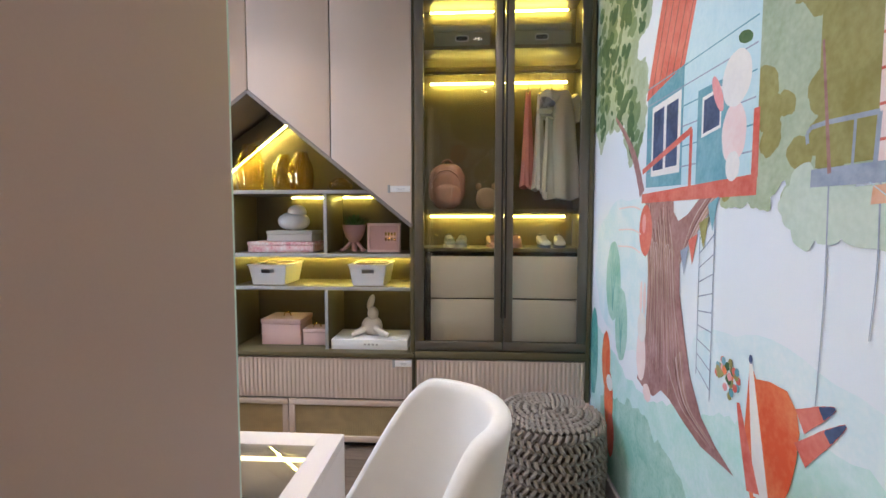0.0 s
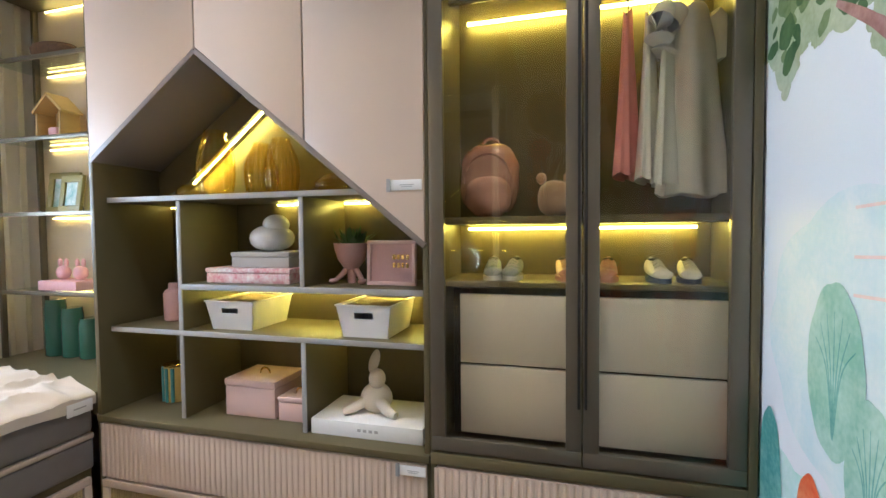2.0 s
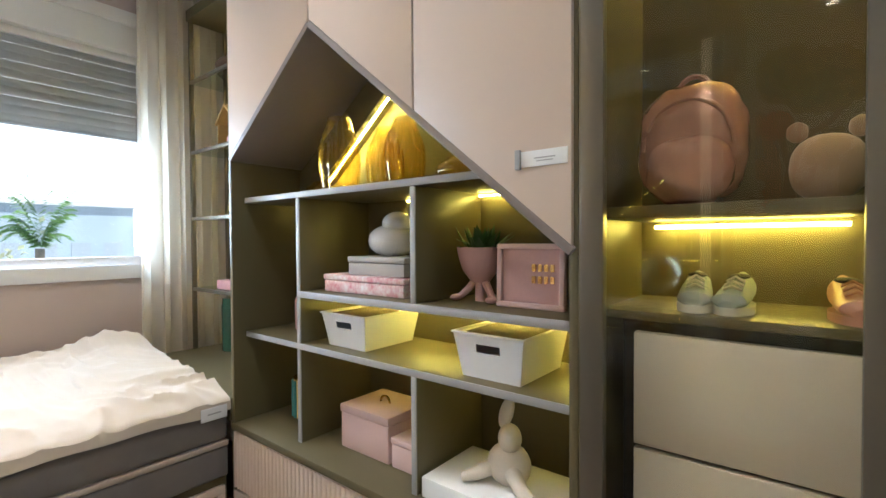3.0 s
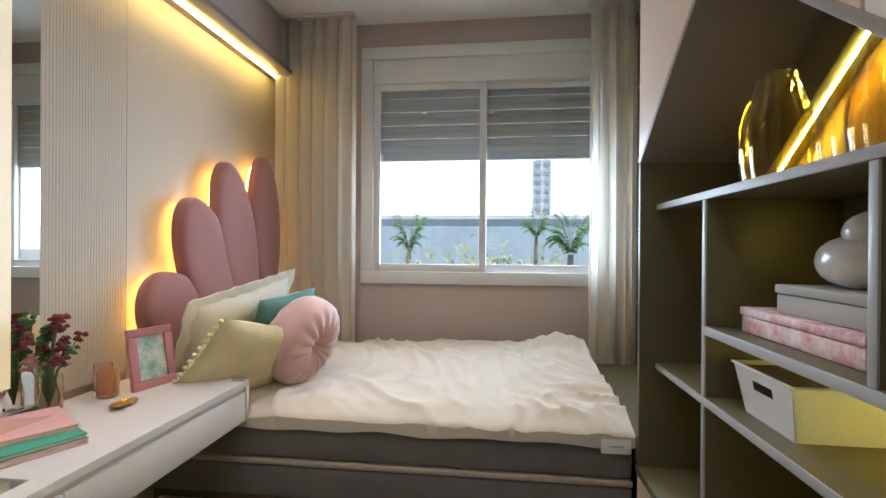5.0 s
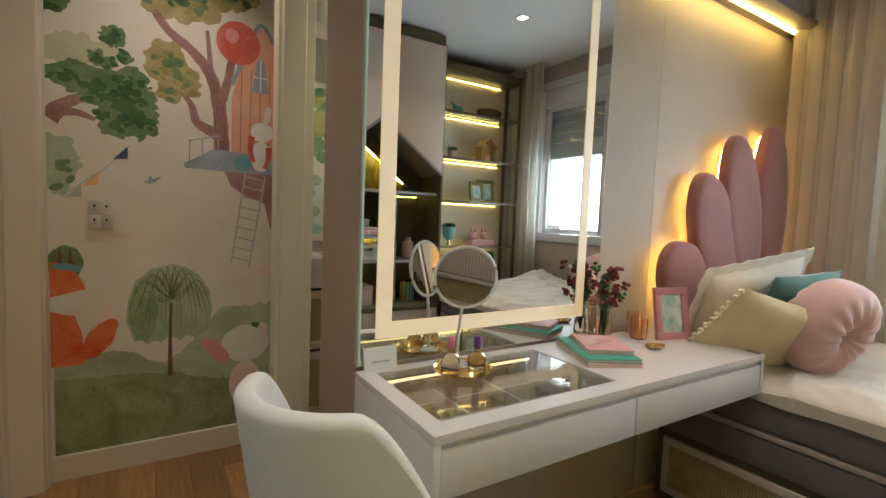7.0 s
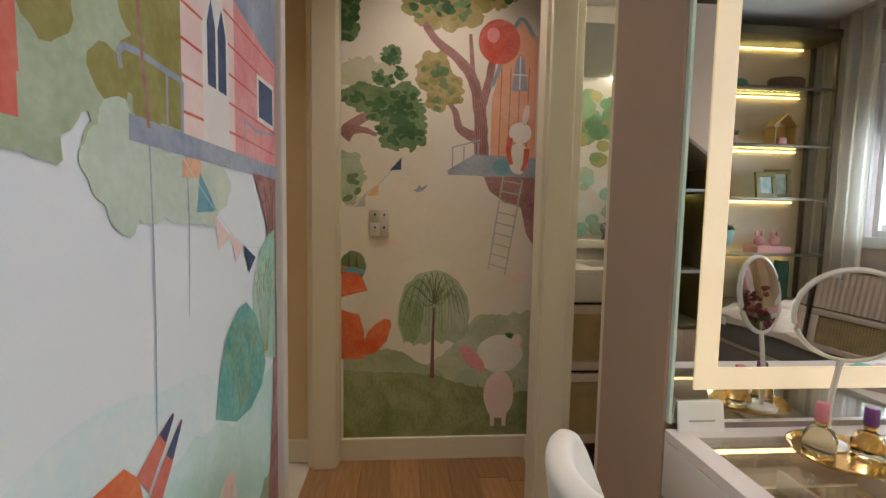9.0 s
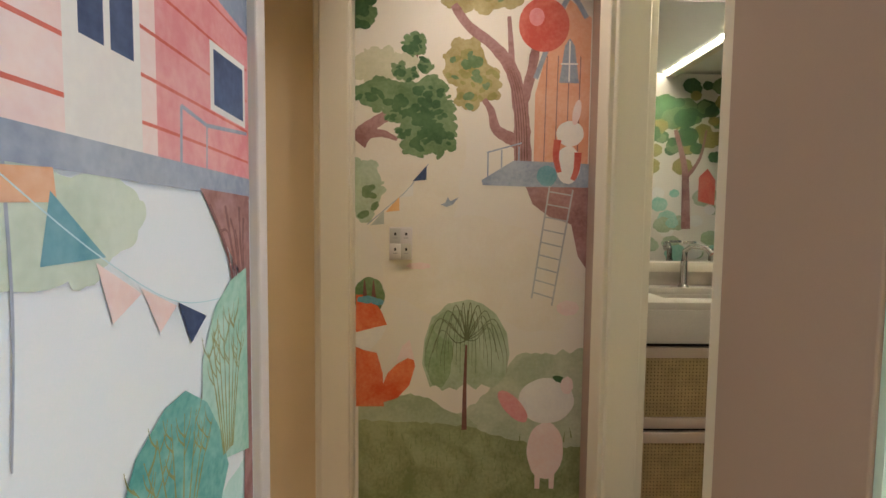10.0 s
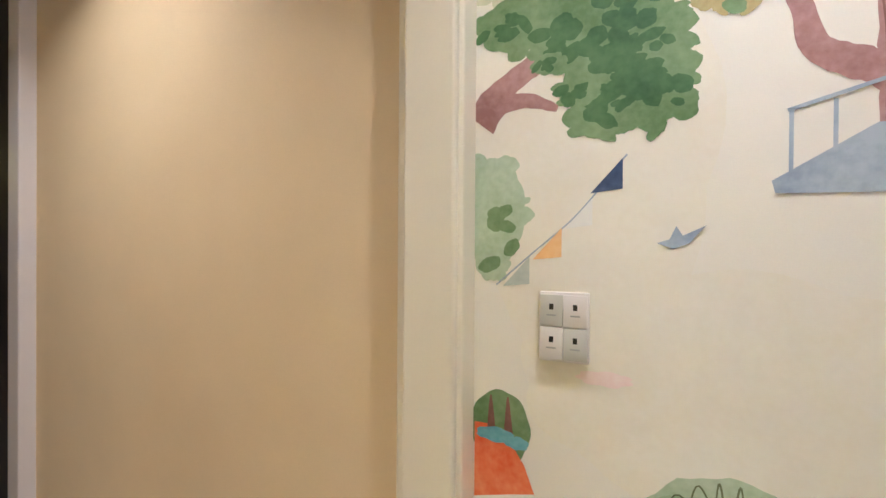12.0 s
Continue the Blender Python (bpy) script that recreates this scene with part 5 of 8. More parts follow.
# ---- things in the glass wardrobe ----
def hat_box(x0, x1, label):
    t = plain_box("hat_box", x0, 2.60, x1, 2.82, 2.2005, 0.115, M_SAGE, label, lid=0.035, group="sage storage boxes")
    cx = (x0 + x1) / 2
    ring = [(cx + 0.034 * math.copysign(abs(math.cos(a)) ** 0.5, math.cos(a)), 2.5985, 2.245 + 0.015 * math.copysign(abs(math.sin(a)) ** 0.5, math.sin(a))) for a in [2 * math.pi * i / 24 for i in range(25)]]
    part("grip_ring", tube(ring, 0.003, 6), M_PORC, t, "white oval grip ring")
    # dark plate drawn for the shade inside the grip ring
    part("grip_hole_shade", box(cx - 0.030, 2.597, 2.234, cx + 0.030, 2.6005, 2.256), M_GAP, t, smooth=False)


hat_box(0.10, 0.40, "sage green lidded storage box with oval grip")
hat_box(0.52, 0.83, "sage green lidded storage box with white grip ring")
t = thing("backpack", (0.165, 2.70, 1.33), "glossy translucent rose-gold child's backpack", "backpack")
part("body", blob((0.165, 2.71, 1.462), 0.105, 0.065, 0.130, 4, 0.12, 9, power=0.82), M_ROSEM, t)
part("pocket", blob((0.170, 2.655, 1.405), 0.080, 0.035, 0.066, 3, 0.12, 9, power=0.75), M_ROSEM, t)
part("piping", tube([(0.165 + 0.085 * math.cos(a), 2.655, 1.45 + 0.10 * math.sin(a)) for a in [math.pi * i / 14 for i in range(15)]], 0.005, 8), M_ROSEM, t)
part("handle", tube([(0.165 + 0.03 * math.cos(a), 2.73, 1.585 + 0.03 * math.sin(a)) for a in [math.pi * i / 8 for i in range(9)]], 0.006, 8), M_ROSEM, t)
t = thing("plush_bag", (0.39, 2.70, 1.33), "small tan plush bag with rounded ears", "bag")
bm = blob((0.39, 2.70, 1.392), 0.058, 0.045, 0.062, 3, power=0.85)
blob((0.345, 2.70, 1.462), 0.018, 0.012, 0.020, 2, bm=bm)
blob((0.435, 2.70, 1.462), 0.018, 0.012, 0.020, 2, bm=bm)
part("body", bm, M_TAN, t)
part("strap", tube([(0.44, 2.69, 1.42), (0.50, 2.67, 1.40), (0.53, 2.66, 1.352), (0.50, 2.66, 1.338)], 0.005, 8), M_GAP, t)


def shoe(x, y, z, material, sole, turn, label, group):
    t = thing("shoe", (x, y, z), label, "shoe", group)
    m = Matrix.Translation((x, y, z)) @ Matrix.Rotation(radians(turn), 4, "Z")
    bm = bmesh.new()
    n, k = 20, 12
    rings = []
    for i in range(k + 1):
        v = i / k
        yy = -0.075 + 0.15 * v
        w = 0.031 * (1 - 0.35 * abs(v - 0.3) ** 1.6) * (1 - max(0, v - 0.93) * 5) * (1 - max(0, 0.06 - v) * 8)
        hgt = 0.030 + 0.036 * max(0, v - 0.25) ** 0.8 * 1.2
        hgt *= 0.55 if i == 0 else 1
        rings.append([bm.verts.new((w * math.cos(a), yy, 0.012 + max(0, hgt * (0.5 + 0.5 * math.sin(a))))) for a in [2 * math.pi * j / n for j in range(n)]])
    for a, b in zip(rings, rings[1:]):
        for j in range(n):
            bm.faces.new((a[j], a[(j + 1) % n], b[(j + 1) % n], b[j]))
    bm.faces.new(rings[0][::-1])
    bm.faces.new(rings[-1])
    bmesh.ops.recalc_face_normals(bm, faces=bm.faces)
    bmesh.ops.transform(bm, matrix=m, verts=bm.verts)
    part("upper", bm, material, t)
    bm = extrude_poly([(0.034 * math.cos(a) * (1 - 0.15 * math.sin(a)), 0.079 * math.sin(a)) for a in [2 * math.pi * i / 24 for i in range(24)]], "z", 0.0005, 0.016)
    bmesh.ops.transform(bm, matrix=m, verts=bm.verts)
    part("sole", bm, sole, t)
    for i in range(3):
        bm = tube([Vector((-0.016, -0.028 + 0.016 * i, 0.046 + 0.007 * i)), Vector((0, -0.030 + 0.016 * i, 0.054 + 0.008 * i)), Vector((0.016, -0.028 + 0.016 * i, 0.046 + 0.007 * i))], 0.003, 6)
        bmesh.ops.transform(bm, matrix=m, verts=bm.verts)
        part("lace", bm, M_PORC if material is not M_SHOEP else M_SHOEP, t)
    # dark pad drawn for the shade inside the shoe
    bm = blob((0, 0.045, 0.068), 0.019, 0.026, 0.006, 2)
    bmesh.ops.transform(bm, matrix=m, verts=bm.verts)
    part("opening", bm, M_GAP, t)


for x, turn, mm, so, lab in ((0.180, 6, M_SHOEG, M_SOLEW, "small grey canvas child's sneaker"), (0.250, -4, M_SHOEG, M_SOLEW, "small grey canvas child's sneaker"),
                             (0.425, 8, M_SHOEP, M_SHOEP, "small rose leather child's shoe"), (0.560, -6, M_SHOEP, M_SHOEP, "small rose leather child's shoe"),
                             (0.710, 6, M_SHOEW, M_SOLEN, "small white canvas child's sneaker with navy sole"), (0.800, -5, M_SHOEW, M_SOLEN, "small white canvas child's sneaker with navy sole")):
    shoe(x, 2.68, 1.117, mm, so, turn, lab, "children's shoes")


def garment(x, y, top, bottom, w, d, material, label, sleeves=0.0, turn=80):
    t = thing("hanging_dress", (x, y, top), label, "dress", "children's clothes on the rail")
    m = Matrix.Translation((x, y, 0)) @ Matrix.Rotation(radians(turn), 4, "Z")
    bm = bmesh.new()
    n, k = 40, 22
    rings = []
    for i in range(k + 1):
        v = i / k
        ww = w * (0.34 + 0.16 * min(1, v * 6) + 0.5 * v ** 1.3) * 0.5
        dd = d * (0.35 + 0.65 * v) * 0.5
        rings.append([bm.verts.new((ww * math.cos(a) * (1 + 0.06 * v * math.sin(a * 7 + 1)), dd * math.sin(a) * (1 + 0.35 * v * math.sin(a * 6)), top - 0.03 - (top - bottom - 0.03) * v + 0.012 * (1 - v) * math.cos(2 * a) * -1 + 0.006 * v * math.sin(a * 5))) for a in [2 * math.pi * j / n for j in range(n)]])
    for a, b in zip(rings, rings[1:]):
        for j in range(n):
            bm.faces.new((a[j], a[(j + 1) % n], b[(j + 1) % n], b[j]))
    bmesh.ops.recalc_face_normals(bm, faces=bm.faces)
    bmesh.ops.transform(bm, matrix=m, verts=bm.verts)
    part("cloth", bm, material, t)
    if sleeves:
        for s in (-1, 1):
            bm = tube([Vector((s * w * 0.22, 0, top - 0.045)), Vector((s * w * 0.38, 0, top - 0.09)), Vector((s * w * 0.44, 0, top - 0.09 - sleeves))], 0.030, 12, taper=0.042)
            bmesh.ops.transform(bm, matrix=m, verts=bm.verts)
            part("sleeve", bm, material, t)
    bm = tube([Vector((0, 0, top - 0.03)), Vector((0, 0, 2.085)), Vector((0.0, 0.014, 2.112)), Vector((0.0, 0.0, 2.118)), Vector((0, -0.012, 2.104))], 0.0022, 6)
    tube([Vector((-w * 0.2, 0, top - 0.05)), Vector((0, 0, top - 0.022)), Vector((w * 0.2, 0, top - 0.05))], 0.004, 6, bm=bm)
    bmesh.ops.transform(bm, matrix=m, verts=bm.verts)
    part("hanger", bm, M_GOLD, t, "thin metal clothes hanger")


garment(0.620, 2.70, 2.01, 1.455, 0.24, 0.075, M_DRESSP, "coral pink sleeveless child's dress on a hanger", turn=78)
garment(0.685, 2.70, 2.00, 1.44, 0.24, 0.07, M_DRESSW, "ivory sleeveless child's dress on a hanger", turn=76)
garment(0.745, 2.69, 2.005, 1.42, 0.22, 0.06, M_DRESSW, "white short-sleeved child's top hanging between the dresses", 0.06, turn=60)
garment(0.820, 2.71, 2.01, 1.39, 0.27, 0.10, M_DRESSW, "ivory short-sleeved child's dress on a hanger", 0.09, turn=28)


# ---- things on the dressing table ----
DZ = 0.7772
M_TEALC = mat("teal_glaze", (0.08, 0.30, 0.27), 0.3, vary=0.15, coat=0.4)


def book(x, y, z, w, d, h, turn, cover, label, group="stacked books"):
    t = thing("book", (x, y, z), label, "book", group)
    m = Matrix.Translation((x, y, z)) @ Matrix.Rotation(radians(turn), 4, "Z")
    for name, bm, mm in (("cover", box(-w / 2, -d / 2, 0.0003, w / 2, d / 2, 0.003, 0.001), cover), ("pages", box(-w / 2 + 0.003, -d / 2 + 0.003, 0.003, w / 2 - 0.004, d / 2 - 0.003, h - 0.003), M_PAGES),
                         ("cover", box(-w / 2, -d / 2, h - 0.003, w / 2, d / 2, h, 0.001), cover), ("spine", box(-w / 2 - 0.001, -d / 2, 0.0003, -w / 2 + 0.003, d / 2, h, 0.001), cover)):
        bmesh.ops.transform(bm, matrix=m, verts=bm.verts)
        part(name, bm, mm, t)
    return t, m


book(-0.814, 0.809, DZ, 0.285, 0.19, 0.014, 65, M_PAPERP, "red hardback notebook at the bottom of the stack")
book(-0.816, 0.806, DZ + 0.0142, 0.285, 0.188, 0.013, 64, M_PAPERG, "green cloth notebook in the stack")
t, m = book(-0.845, 0.80, DZ + 0.0274, 0.21, 0.16, 0.014, 58, M_PAPERP, "pink notebook with a folded-corner triangle on top")
bm = extrude_poly([(-0.095, -0.08), (0.06, -0.08), (-0.02, 0.05)], "z", 0.0142, 0.0150)
bmesh.ops.transform(bm, matrix=m, verts=bm.verts)
part("cover_triangle", bm, M_SHOEP, t, smooth=False)


def flower_vase():
    x, y = -1.015, 0.672
    t = thing("flower_vase", (x, y, DZ), "slim clear glass vase with dark red dried flowers", "vase")
    part("glass_body", lathe([(0.020, 0.0005), (0.026, 0.006), (0.026, 0.05), (0.019, 0.085), (0.016, 0.105), (0.019, 0.115), (0.017, 0.115)], (x, y, DZ), 22), M_PINKG, t)
    rnd = random.Random(9)
    for i in range(22):
        a, r, h = rnd.uniform(0, 6.28), rnd.uniform(0.015, 0.085), rnd.uniform(0.16, 0.29)
        tip = Vector((x + r * math.cos(a), max(y + r * math.sin(a), 0.635), DZ + h))
        part("stem", tube([(x, y, DZ + 0.02), (x + r * 0.3 * math.cos(a), y + r * 0.3 * math.sin(a), DZ + h * 0.55), tip], 0.0016, 5), M_STEM, t)
        bm = bmesh.new()
        for k in range(9):
            q = tip + Vector((rnd.gauss(0, 0.010), abs(rnd.gauss(0, 0.010)), rnd.gauss(0, 0.009)))
            blob(q, 0.010, 0.010, 0.008, 1, 0.4, 9, bm=bm)
        part("blossom", bm, (M_FLOWR, M_FLOWR, M_FLOWP, M_LEAF)[i % 4], t, smooth=False)
    plant(t, x, y, DZ + 0.13, 0.03, 26, 3, 0.055)


flower_vase()
for x, y, r, h, mm, lab in ((-1.045, 0.655, 0.024, 0.105, M_CLEARG, "small clear glass bottle"), (-1.175, 0.72, 0.033, 0.085, M_PINKG, "short blush pink glass tumbler"), (-1.215, 0.665, 0.028, 0.10, M_PINKG, "tall blush glass tumbler")):
    t = thing("glass_tumbler", (x, y, DZ), lab, "glass", "dressing table glassware")
    part("glass_body", lathe([(r * 0.9, 0.0005), (r, 0.005), (r, h), (r * 0.9, h), (r * 0.88, 0.008)], (x, y, DZ), 22), mm, t)
t, m = picture_frame("photo_frame", -1.30, 0.80, DZ + 0.001, 0.165, 0.215, 0.030, M_VELV, M_ART, "pink velvet photo frame with an abstract print", 10, 165)
t = thing("shell_dish", (-1.10, 0.845, DZ), "small brass leaf-shaped trinket dish", "dish")
part("dish", lathe([(0.018, 0.0005), (0.030, 0.003), (0.048, 0.012), (0.046, 0.014), (0.028, 0.006), (0.004, 0.005)], (-1.10, 0.845, DZ), 22, squash=0.6), M_GOLD, t)


def perfume_tray():
    x, y = -0.285, 0.742
    t = thing("perfume_tray", (x, y, DZ), "round brass tray with a raised rim", "tray")
    part("tray", lathe([(0.060, 0.0005), (0.085, 0.003), (0.093, 0.012), (0.090, 0.012), (0.082, 0.005), (0.004, 0.004)], (x, y, DZ), 36), M_GOLD, t)
    for dx, dy, cap, lab in ((0.035, -0.015, M_CAPR, "perfume bottle with pink cap on the brass tray"), (-0.045, 0.012, M_CAPP, "perfume bottle with purple cap on the brass tray")):
        b = thing("perfume_bottle", (x + dx, y + dy, DZ + 0.005), lab, "perfume bottle", "perfume bottles")
        part("bottle", lathe([(0.020, 0.0), (0.028, 0.004), (0.029, 0.03), (0.022, 0.046), (0.010, 0.052), (0.009, 0.056)], (x + dx, y + dy, DZ + 0.005), 22), M_PERF, b)
        part("collar", lathe([(0.010, 0.056), (0.011, 0.057), (0.011, 0.063), (0.009, 0.064)], (x + dx, y + dy, DZ + 0.005), 16), M_GOLD, b)
        part("cap", lathe([(0.011, 0.064), (0.0125, 0.066), (0.0125, 0.098), (0.010, 0.101)], (x + dx, y + dy, DZ + 0.005), 16), cap, b)


def vanity_mirror():
    x, y, zc, r = -0.290, 0.732, 1.063, 0.094
    t = thing("vanity_mirror", (x, y, DZ), "round tilting cosmetic mirror on a white stand", "mirror")
    part("base", lathe([(0.035, 0.0055), (0.036, 0.008), (0.034, 0.012), (0.010, 0.015)], (x, y - 0.03, DZ), 28), M_PORC, t)
    part("stem", tube([(x, y - 0.03, DZ + 0.012), (x, y - 0.028, DZ + 0.11), (x, y - 0.014, zc - r - 0.002)], 0.0055, 10), M_PORC, t)
    m = Matrix.Translation((x, y, zc)) @ Matrix.Rotation(radians(-26), 4, "Z") @ Matrix.Rotation(radians(-8), 4, "X")
    bm = tube([m @ Vector((r * math.cos(a), 0, r * math.sin(a))) for a in [2 * math.pi * i / 48 for i in range(49)]], 0.006, 8)
    part("ring", bm, M_PORC, t)
    bm = tube([m @ Vector((0, d, 0)) for d in (-0.004, 0.0, 0.004)], r, 48)
    part("mirror_disc", bm, M_MIRROR, t, smooth=False)


perfume_tray()
vanity_mirror()


# ---- things on the glass shelf tower ----
def pot_plant(x, y, z, r, h, material, label, seed, length=0.05):
    t = thing("potted_plant", (x, y, z), label, "potted plant", "small potted plants")
    part("pot", lathe([(r * 0.7, 0.0005), (r * 0.8, 0.004), (r, h), (r * 0.9, h), (r * 0.85, h * 0.9)], (x, y, z), 20), material, t)
    plant(t, x, y, z + h * 0.9, r, 60, seed, length)


def tower_y(d=0.12):
    return 2.775 + d


z1, z2, z3, z4 = (q + 0.007 for q in TZ)
zb = 0.66
# bottom: green bottles standing on the bed's shelf end
for x, h in ((-2.10, 0.26), (-1.98, 0.21), (-2.22, 0.30)):
    t = thing("green_bottle", (x, tower_y(), 0.64), "tall dark green glass bottle vase", "vase", "green glass bottles")
    part("glass_body", lathe([(0.045, 0.0005), (0.050, 0.006), (0.050, h * 0.85), (0.045, h * 0.95), (0.046, h), (0.042, h)], (x, tower_y(), 0.64), 24), M_GREENJM, t)
setting("bed_niche_shelf", box(-2.44, 2.49, 0.55, -1.43, 3.015, 0.64), M_CARC, "olive-grey ledge behind the bed's foot")
# first shelf
for x, r in ((-1.56, 0.060), (-1.74, 0.060)):
    t = thing("potted_plant", (x, tower_y(0.10), z1), "aqua ceramic pot with clipped green grass", "potted plant", "small potted plants")
    part("pot", lathe([(0.012, 0.045), (0.040, 0.06), (0.056, 0.10), (0.060, 0.165), (0.055, 0.165)], (x, tower_y(0.10), z1), 24), M_AQUA, t)
    part("stand", tube([(x, tower_y(0.10), z1 + 0.0005), (x, tower_y(0.10), z1 + 0.03), (x, tower_y(0.10), z1 + 0.05)], 0.022, 12, taper=0.010), M_GOLD, t)
    plant(t, x, tower_y(0.10), z1 + 0.155, 0.055, 120, 14, 0.055)
plain_box("pink_book", -2.22, tower_y(0.04), -1.96, tower_y(0.19), z1, 0.050, M_PAPERP, "stack of pale pink books lying flat", "book")
for x in (-2.15, -2.03):
    t = thing("pink_figurine", (x, tower_y(0.12), z1 + 0.0502), "small pink ceramic figurine on the books", "figurine", "pink figurines")
    bm = blob((x, tower_y(0.12), z1 + 0.088), 0.040, 0.030, 0.038, 3)
    for s in (-1, 1):
        blob((x + s * 0.022, tower_y(0.12), z1 + 0.140), 0.013, 0.010, 0.024, 2, bm=bm)
    part("body", bm, M_PAPERP, t)
# second shelf
for x, mm in ((-1.52, M_AQUA), (-1.60, M_PAPERP)):
    t = thing("candle", (x, tower_y(0.12), z2), "pastel pillar candle with unburnt wick", "candle", "pastel candles")
    part("wax", lathe([(0.026, 0.0005), (0.027, 0.002), (0.027, 0.13), (0.024, 0.133)], (x, tower_y(0.12), z2), 20), mm, t)
    part("wick", tube([(x, tower_y(0.12), z2 + 0.132), (x, tower_y(0.12), z2 + 0.14), (x + 0.002, tower_y(0.12), z2 + 0.148)], 0.0012, 5), M_GAP, t)
picture_frame("wood_frame", -2.02, tower_y(0.06), z2 + 0.001, 0.17, 0.19, 0.034, M_MOSS, M_ART, "olive wooden picture frame with an abstract print", 8, -6, "olive picture frames")
picture_frame("wood_frame", -2.17, tower_y(0.13), z2 + 0.001, 0.19, 0.22, 0.034, M_MOSS, M_ART, "larger olive wooden picture frame behind the other", 8, 6, "olive picture frames")
# third shelf
pot_plant(-1.57, tower_y(0.10), z3, 0.034, 0.06, M_PORC, "small grey pot with a round green plant", 15)
pot_plant(-1.74, tower_y(0.10), z3, 0.045, 0.065, M_PINKM, "small pink pot with a bushy green plant", 16, 0.06)
t = thing("toy_house", (-2.12, tower_y(0.10), z3), "small natural wooden open-front toy house", "toy house")
hx, hy = -2.12, tower_y(0.10)
part("base", box(hx - 0.085, hy - 0.05, z3 + 0.0005, hx + 0.085, hy + 0.05, z3 + 0.012, 0.002), M_WOODF, t)
for s in (-1, 1):
    part("side", box(hx + s * 0.079 - 0.006, hy - 0.05, z3 + 0.012, hx + s * 0.079 + 0.006, hy + 0.05, z3 + 0.13, 0.002), M_WOODF, t)
    part("roof", extrude_poly([(hx + s * 0.097, z3 + 0.125), (hx, z3 + 0.215), (hx, z3 + 0.230), (hx + s * 0.105, z3 + 0.136)], "y", hy - 0.055, hy + 0.055), M_WOODF, t, smooth=False)
part("back", box(hx - 0.073, hy + 0.040, z3 + 0.012, hx + 0.073, hy + 0.046, z3 + 0.15), M_WOODF, t, smooth=False)
part("pink_block", box(hx - 0.03, hy - 0.03, z3 + 0.013, hx + 0.03, hy + 0.02, z3 + 0.06, 0.006), M_PAPERP, t)
# top shelf
t = thing("wicker_basket", (-1.53, tower_y(0.12), z4), "dark brown wicker basket", "basket", "wicker baskets")
part("weave", lathe([(0.05, 0.0005), (0.07, 0.02), (0.075, 0.06), (0.066, 0.09), (0.058, 0.09), (0.05, 0.05)], (-1.53, tower_y(0.12), z4), 26), M_WICK, t)
t = thing("wicker_basket", (-2.15, tower_y(0.12), z4), "long oval brown wicker basket", "basket", "wicker baskets")
part("weave", lathe([(0.10, 0.0005), (0.125, 0.02), (0.135, 0.07), (0.12, 0.085), (0.10, 0.06)], (-2.15, tower_y(0.12), z4), 30, squash=0.6), M_WICK, t)
t = thing("ceramic_bird", (-1.80, tower_y(0.12), z4), "teal glazed ceramic ornament with a raised tip", "ornament")
bm = blob((-1.80, tower_y(0.12), z4 + 0.040), 0.055, 0.030, 0.040, 3)
tube([(-1.77, tower_y(0.12), z4 + 0.055), (-1.735, tower_y(0.12), z4 + 0.085), (-1.715, tower_y(0.12), z4 + 0.115)], 0.020, 10, bm=bm, taper=0.003)
part("body", bm, M_TEALC, t)


# ---- murals: flat painted shapes on the paper ----
PAINTS = {}
LAYER = [0]


def paint(c, c2=None):
    """Watercolour: pigment pooled in soft clouds over paper grain."""
    key = (c, c2)
    if key not in PAINTS:
        m = mat("watercolour", c, 0.65, vary=0.3, scale=6, fine=70, bump=0.02, second=c2 or tuple(min(1, q * 0.62 + 0.02) for q in c))
        for nd in m.node_tree.nodes:
            if nd.type == "TEX_NOISE" and nd.inputs["Scale"].default_value < 20:
                nd.inputs["Detail"].default_value, nd.inputs["Distortion"].default_value = 7, 1.1
            if nd.type == "VALTORGB":
                nd.color_ramp.elements[0].position, nd.color_ramp.elements[1].position = 0.52, 0.90
        PAINTS[key] = m
    return PAINTS[key]


def shape(mural, name, pts, material):
    """One painted shape: a thin sheet of colour on the wall of its mural."""
    LAYER[0] += 1
    off = 0.0005 + 0.0000012 * LAYER[0]
    bm = bmesh.new()
    east = mural["wall"] == "east"
    vs = [bm.verts.new((EX - off, u, v) if east else (u, HY + off, v)) for u, v in pts]
    bm.faces.new(vs)
    bmesh.ops.recalc_face_normals(bm, faces=bm.faces)
    n = bm.faces[:][0].normal
    if (n.x > 0) if east else (n.y < 0):
        bmesh.ops.reverse_faces(bm, faces=bm.faces)
    bmesh.ops.triangulate(bm, faces=bm.faces[:])
    return part(name, bm, material, mural, smooth=False)


def oval(cu, cv, ru, rv, amp=0.05, lobes=7, n=44, tilt=0.0):
    out = []
    seed = cu * 7.3 + cv * 3.1
    c, s = math.cos(radians(tilt)), math.sin(radians(tilt))
    for i in range(n):
        a = 2 * math.pi * i / n
        k = 1 + amp * abs(math.sin(a * lobes / 2 + seed)) + amp * 0.7 * noise.noise(Vector((math.cos(a) * 1.7, math.sin(a) * 1.7, seed)))
        u, v = ru * k * math.cos(a), rv * k * math.sin(a)
        out.append((cu + c * u - s * v, cv + s * u + c * v))
    return out


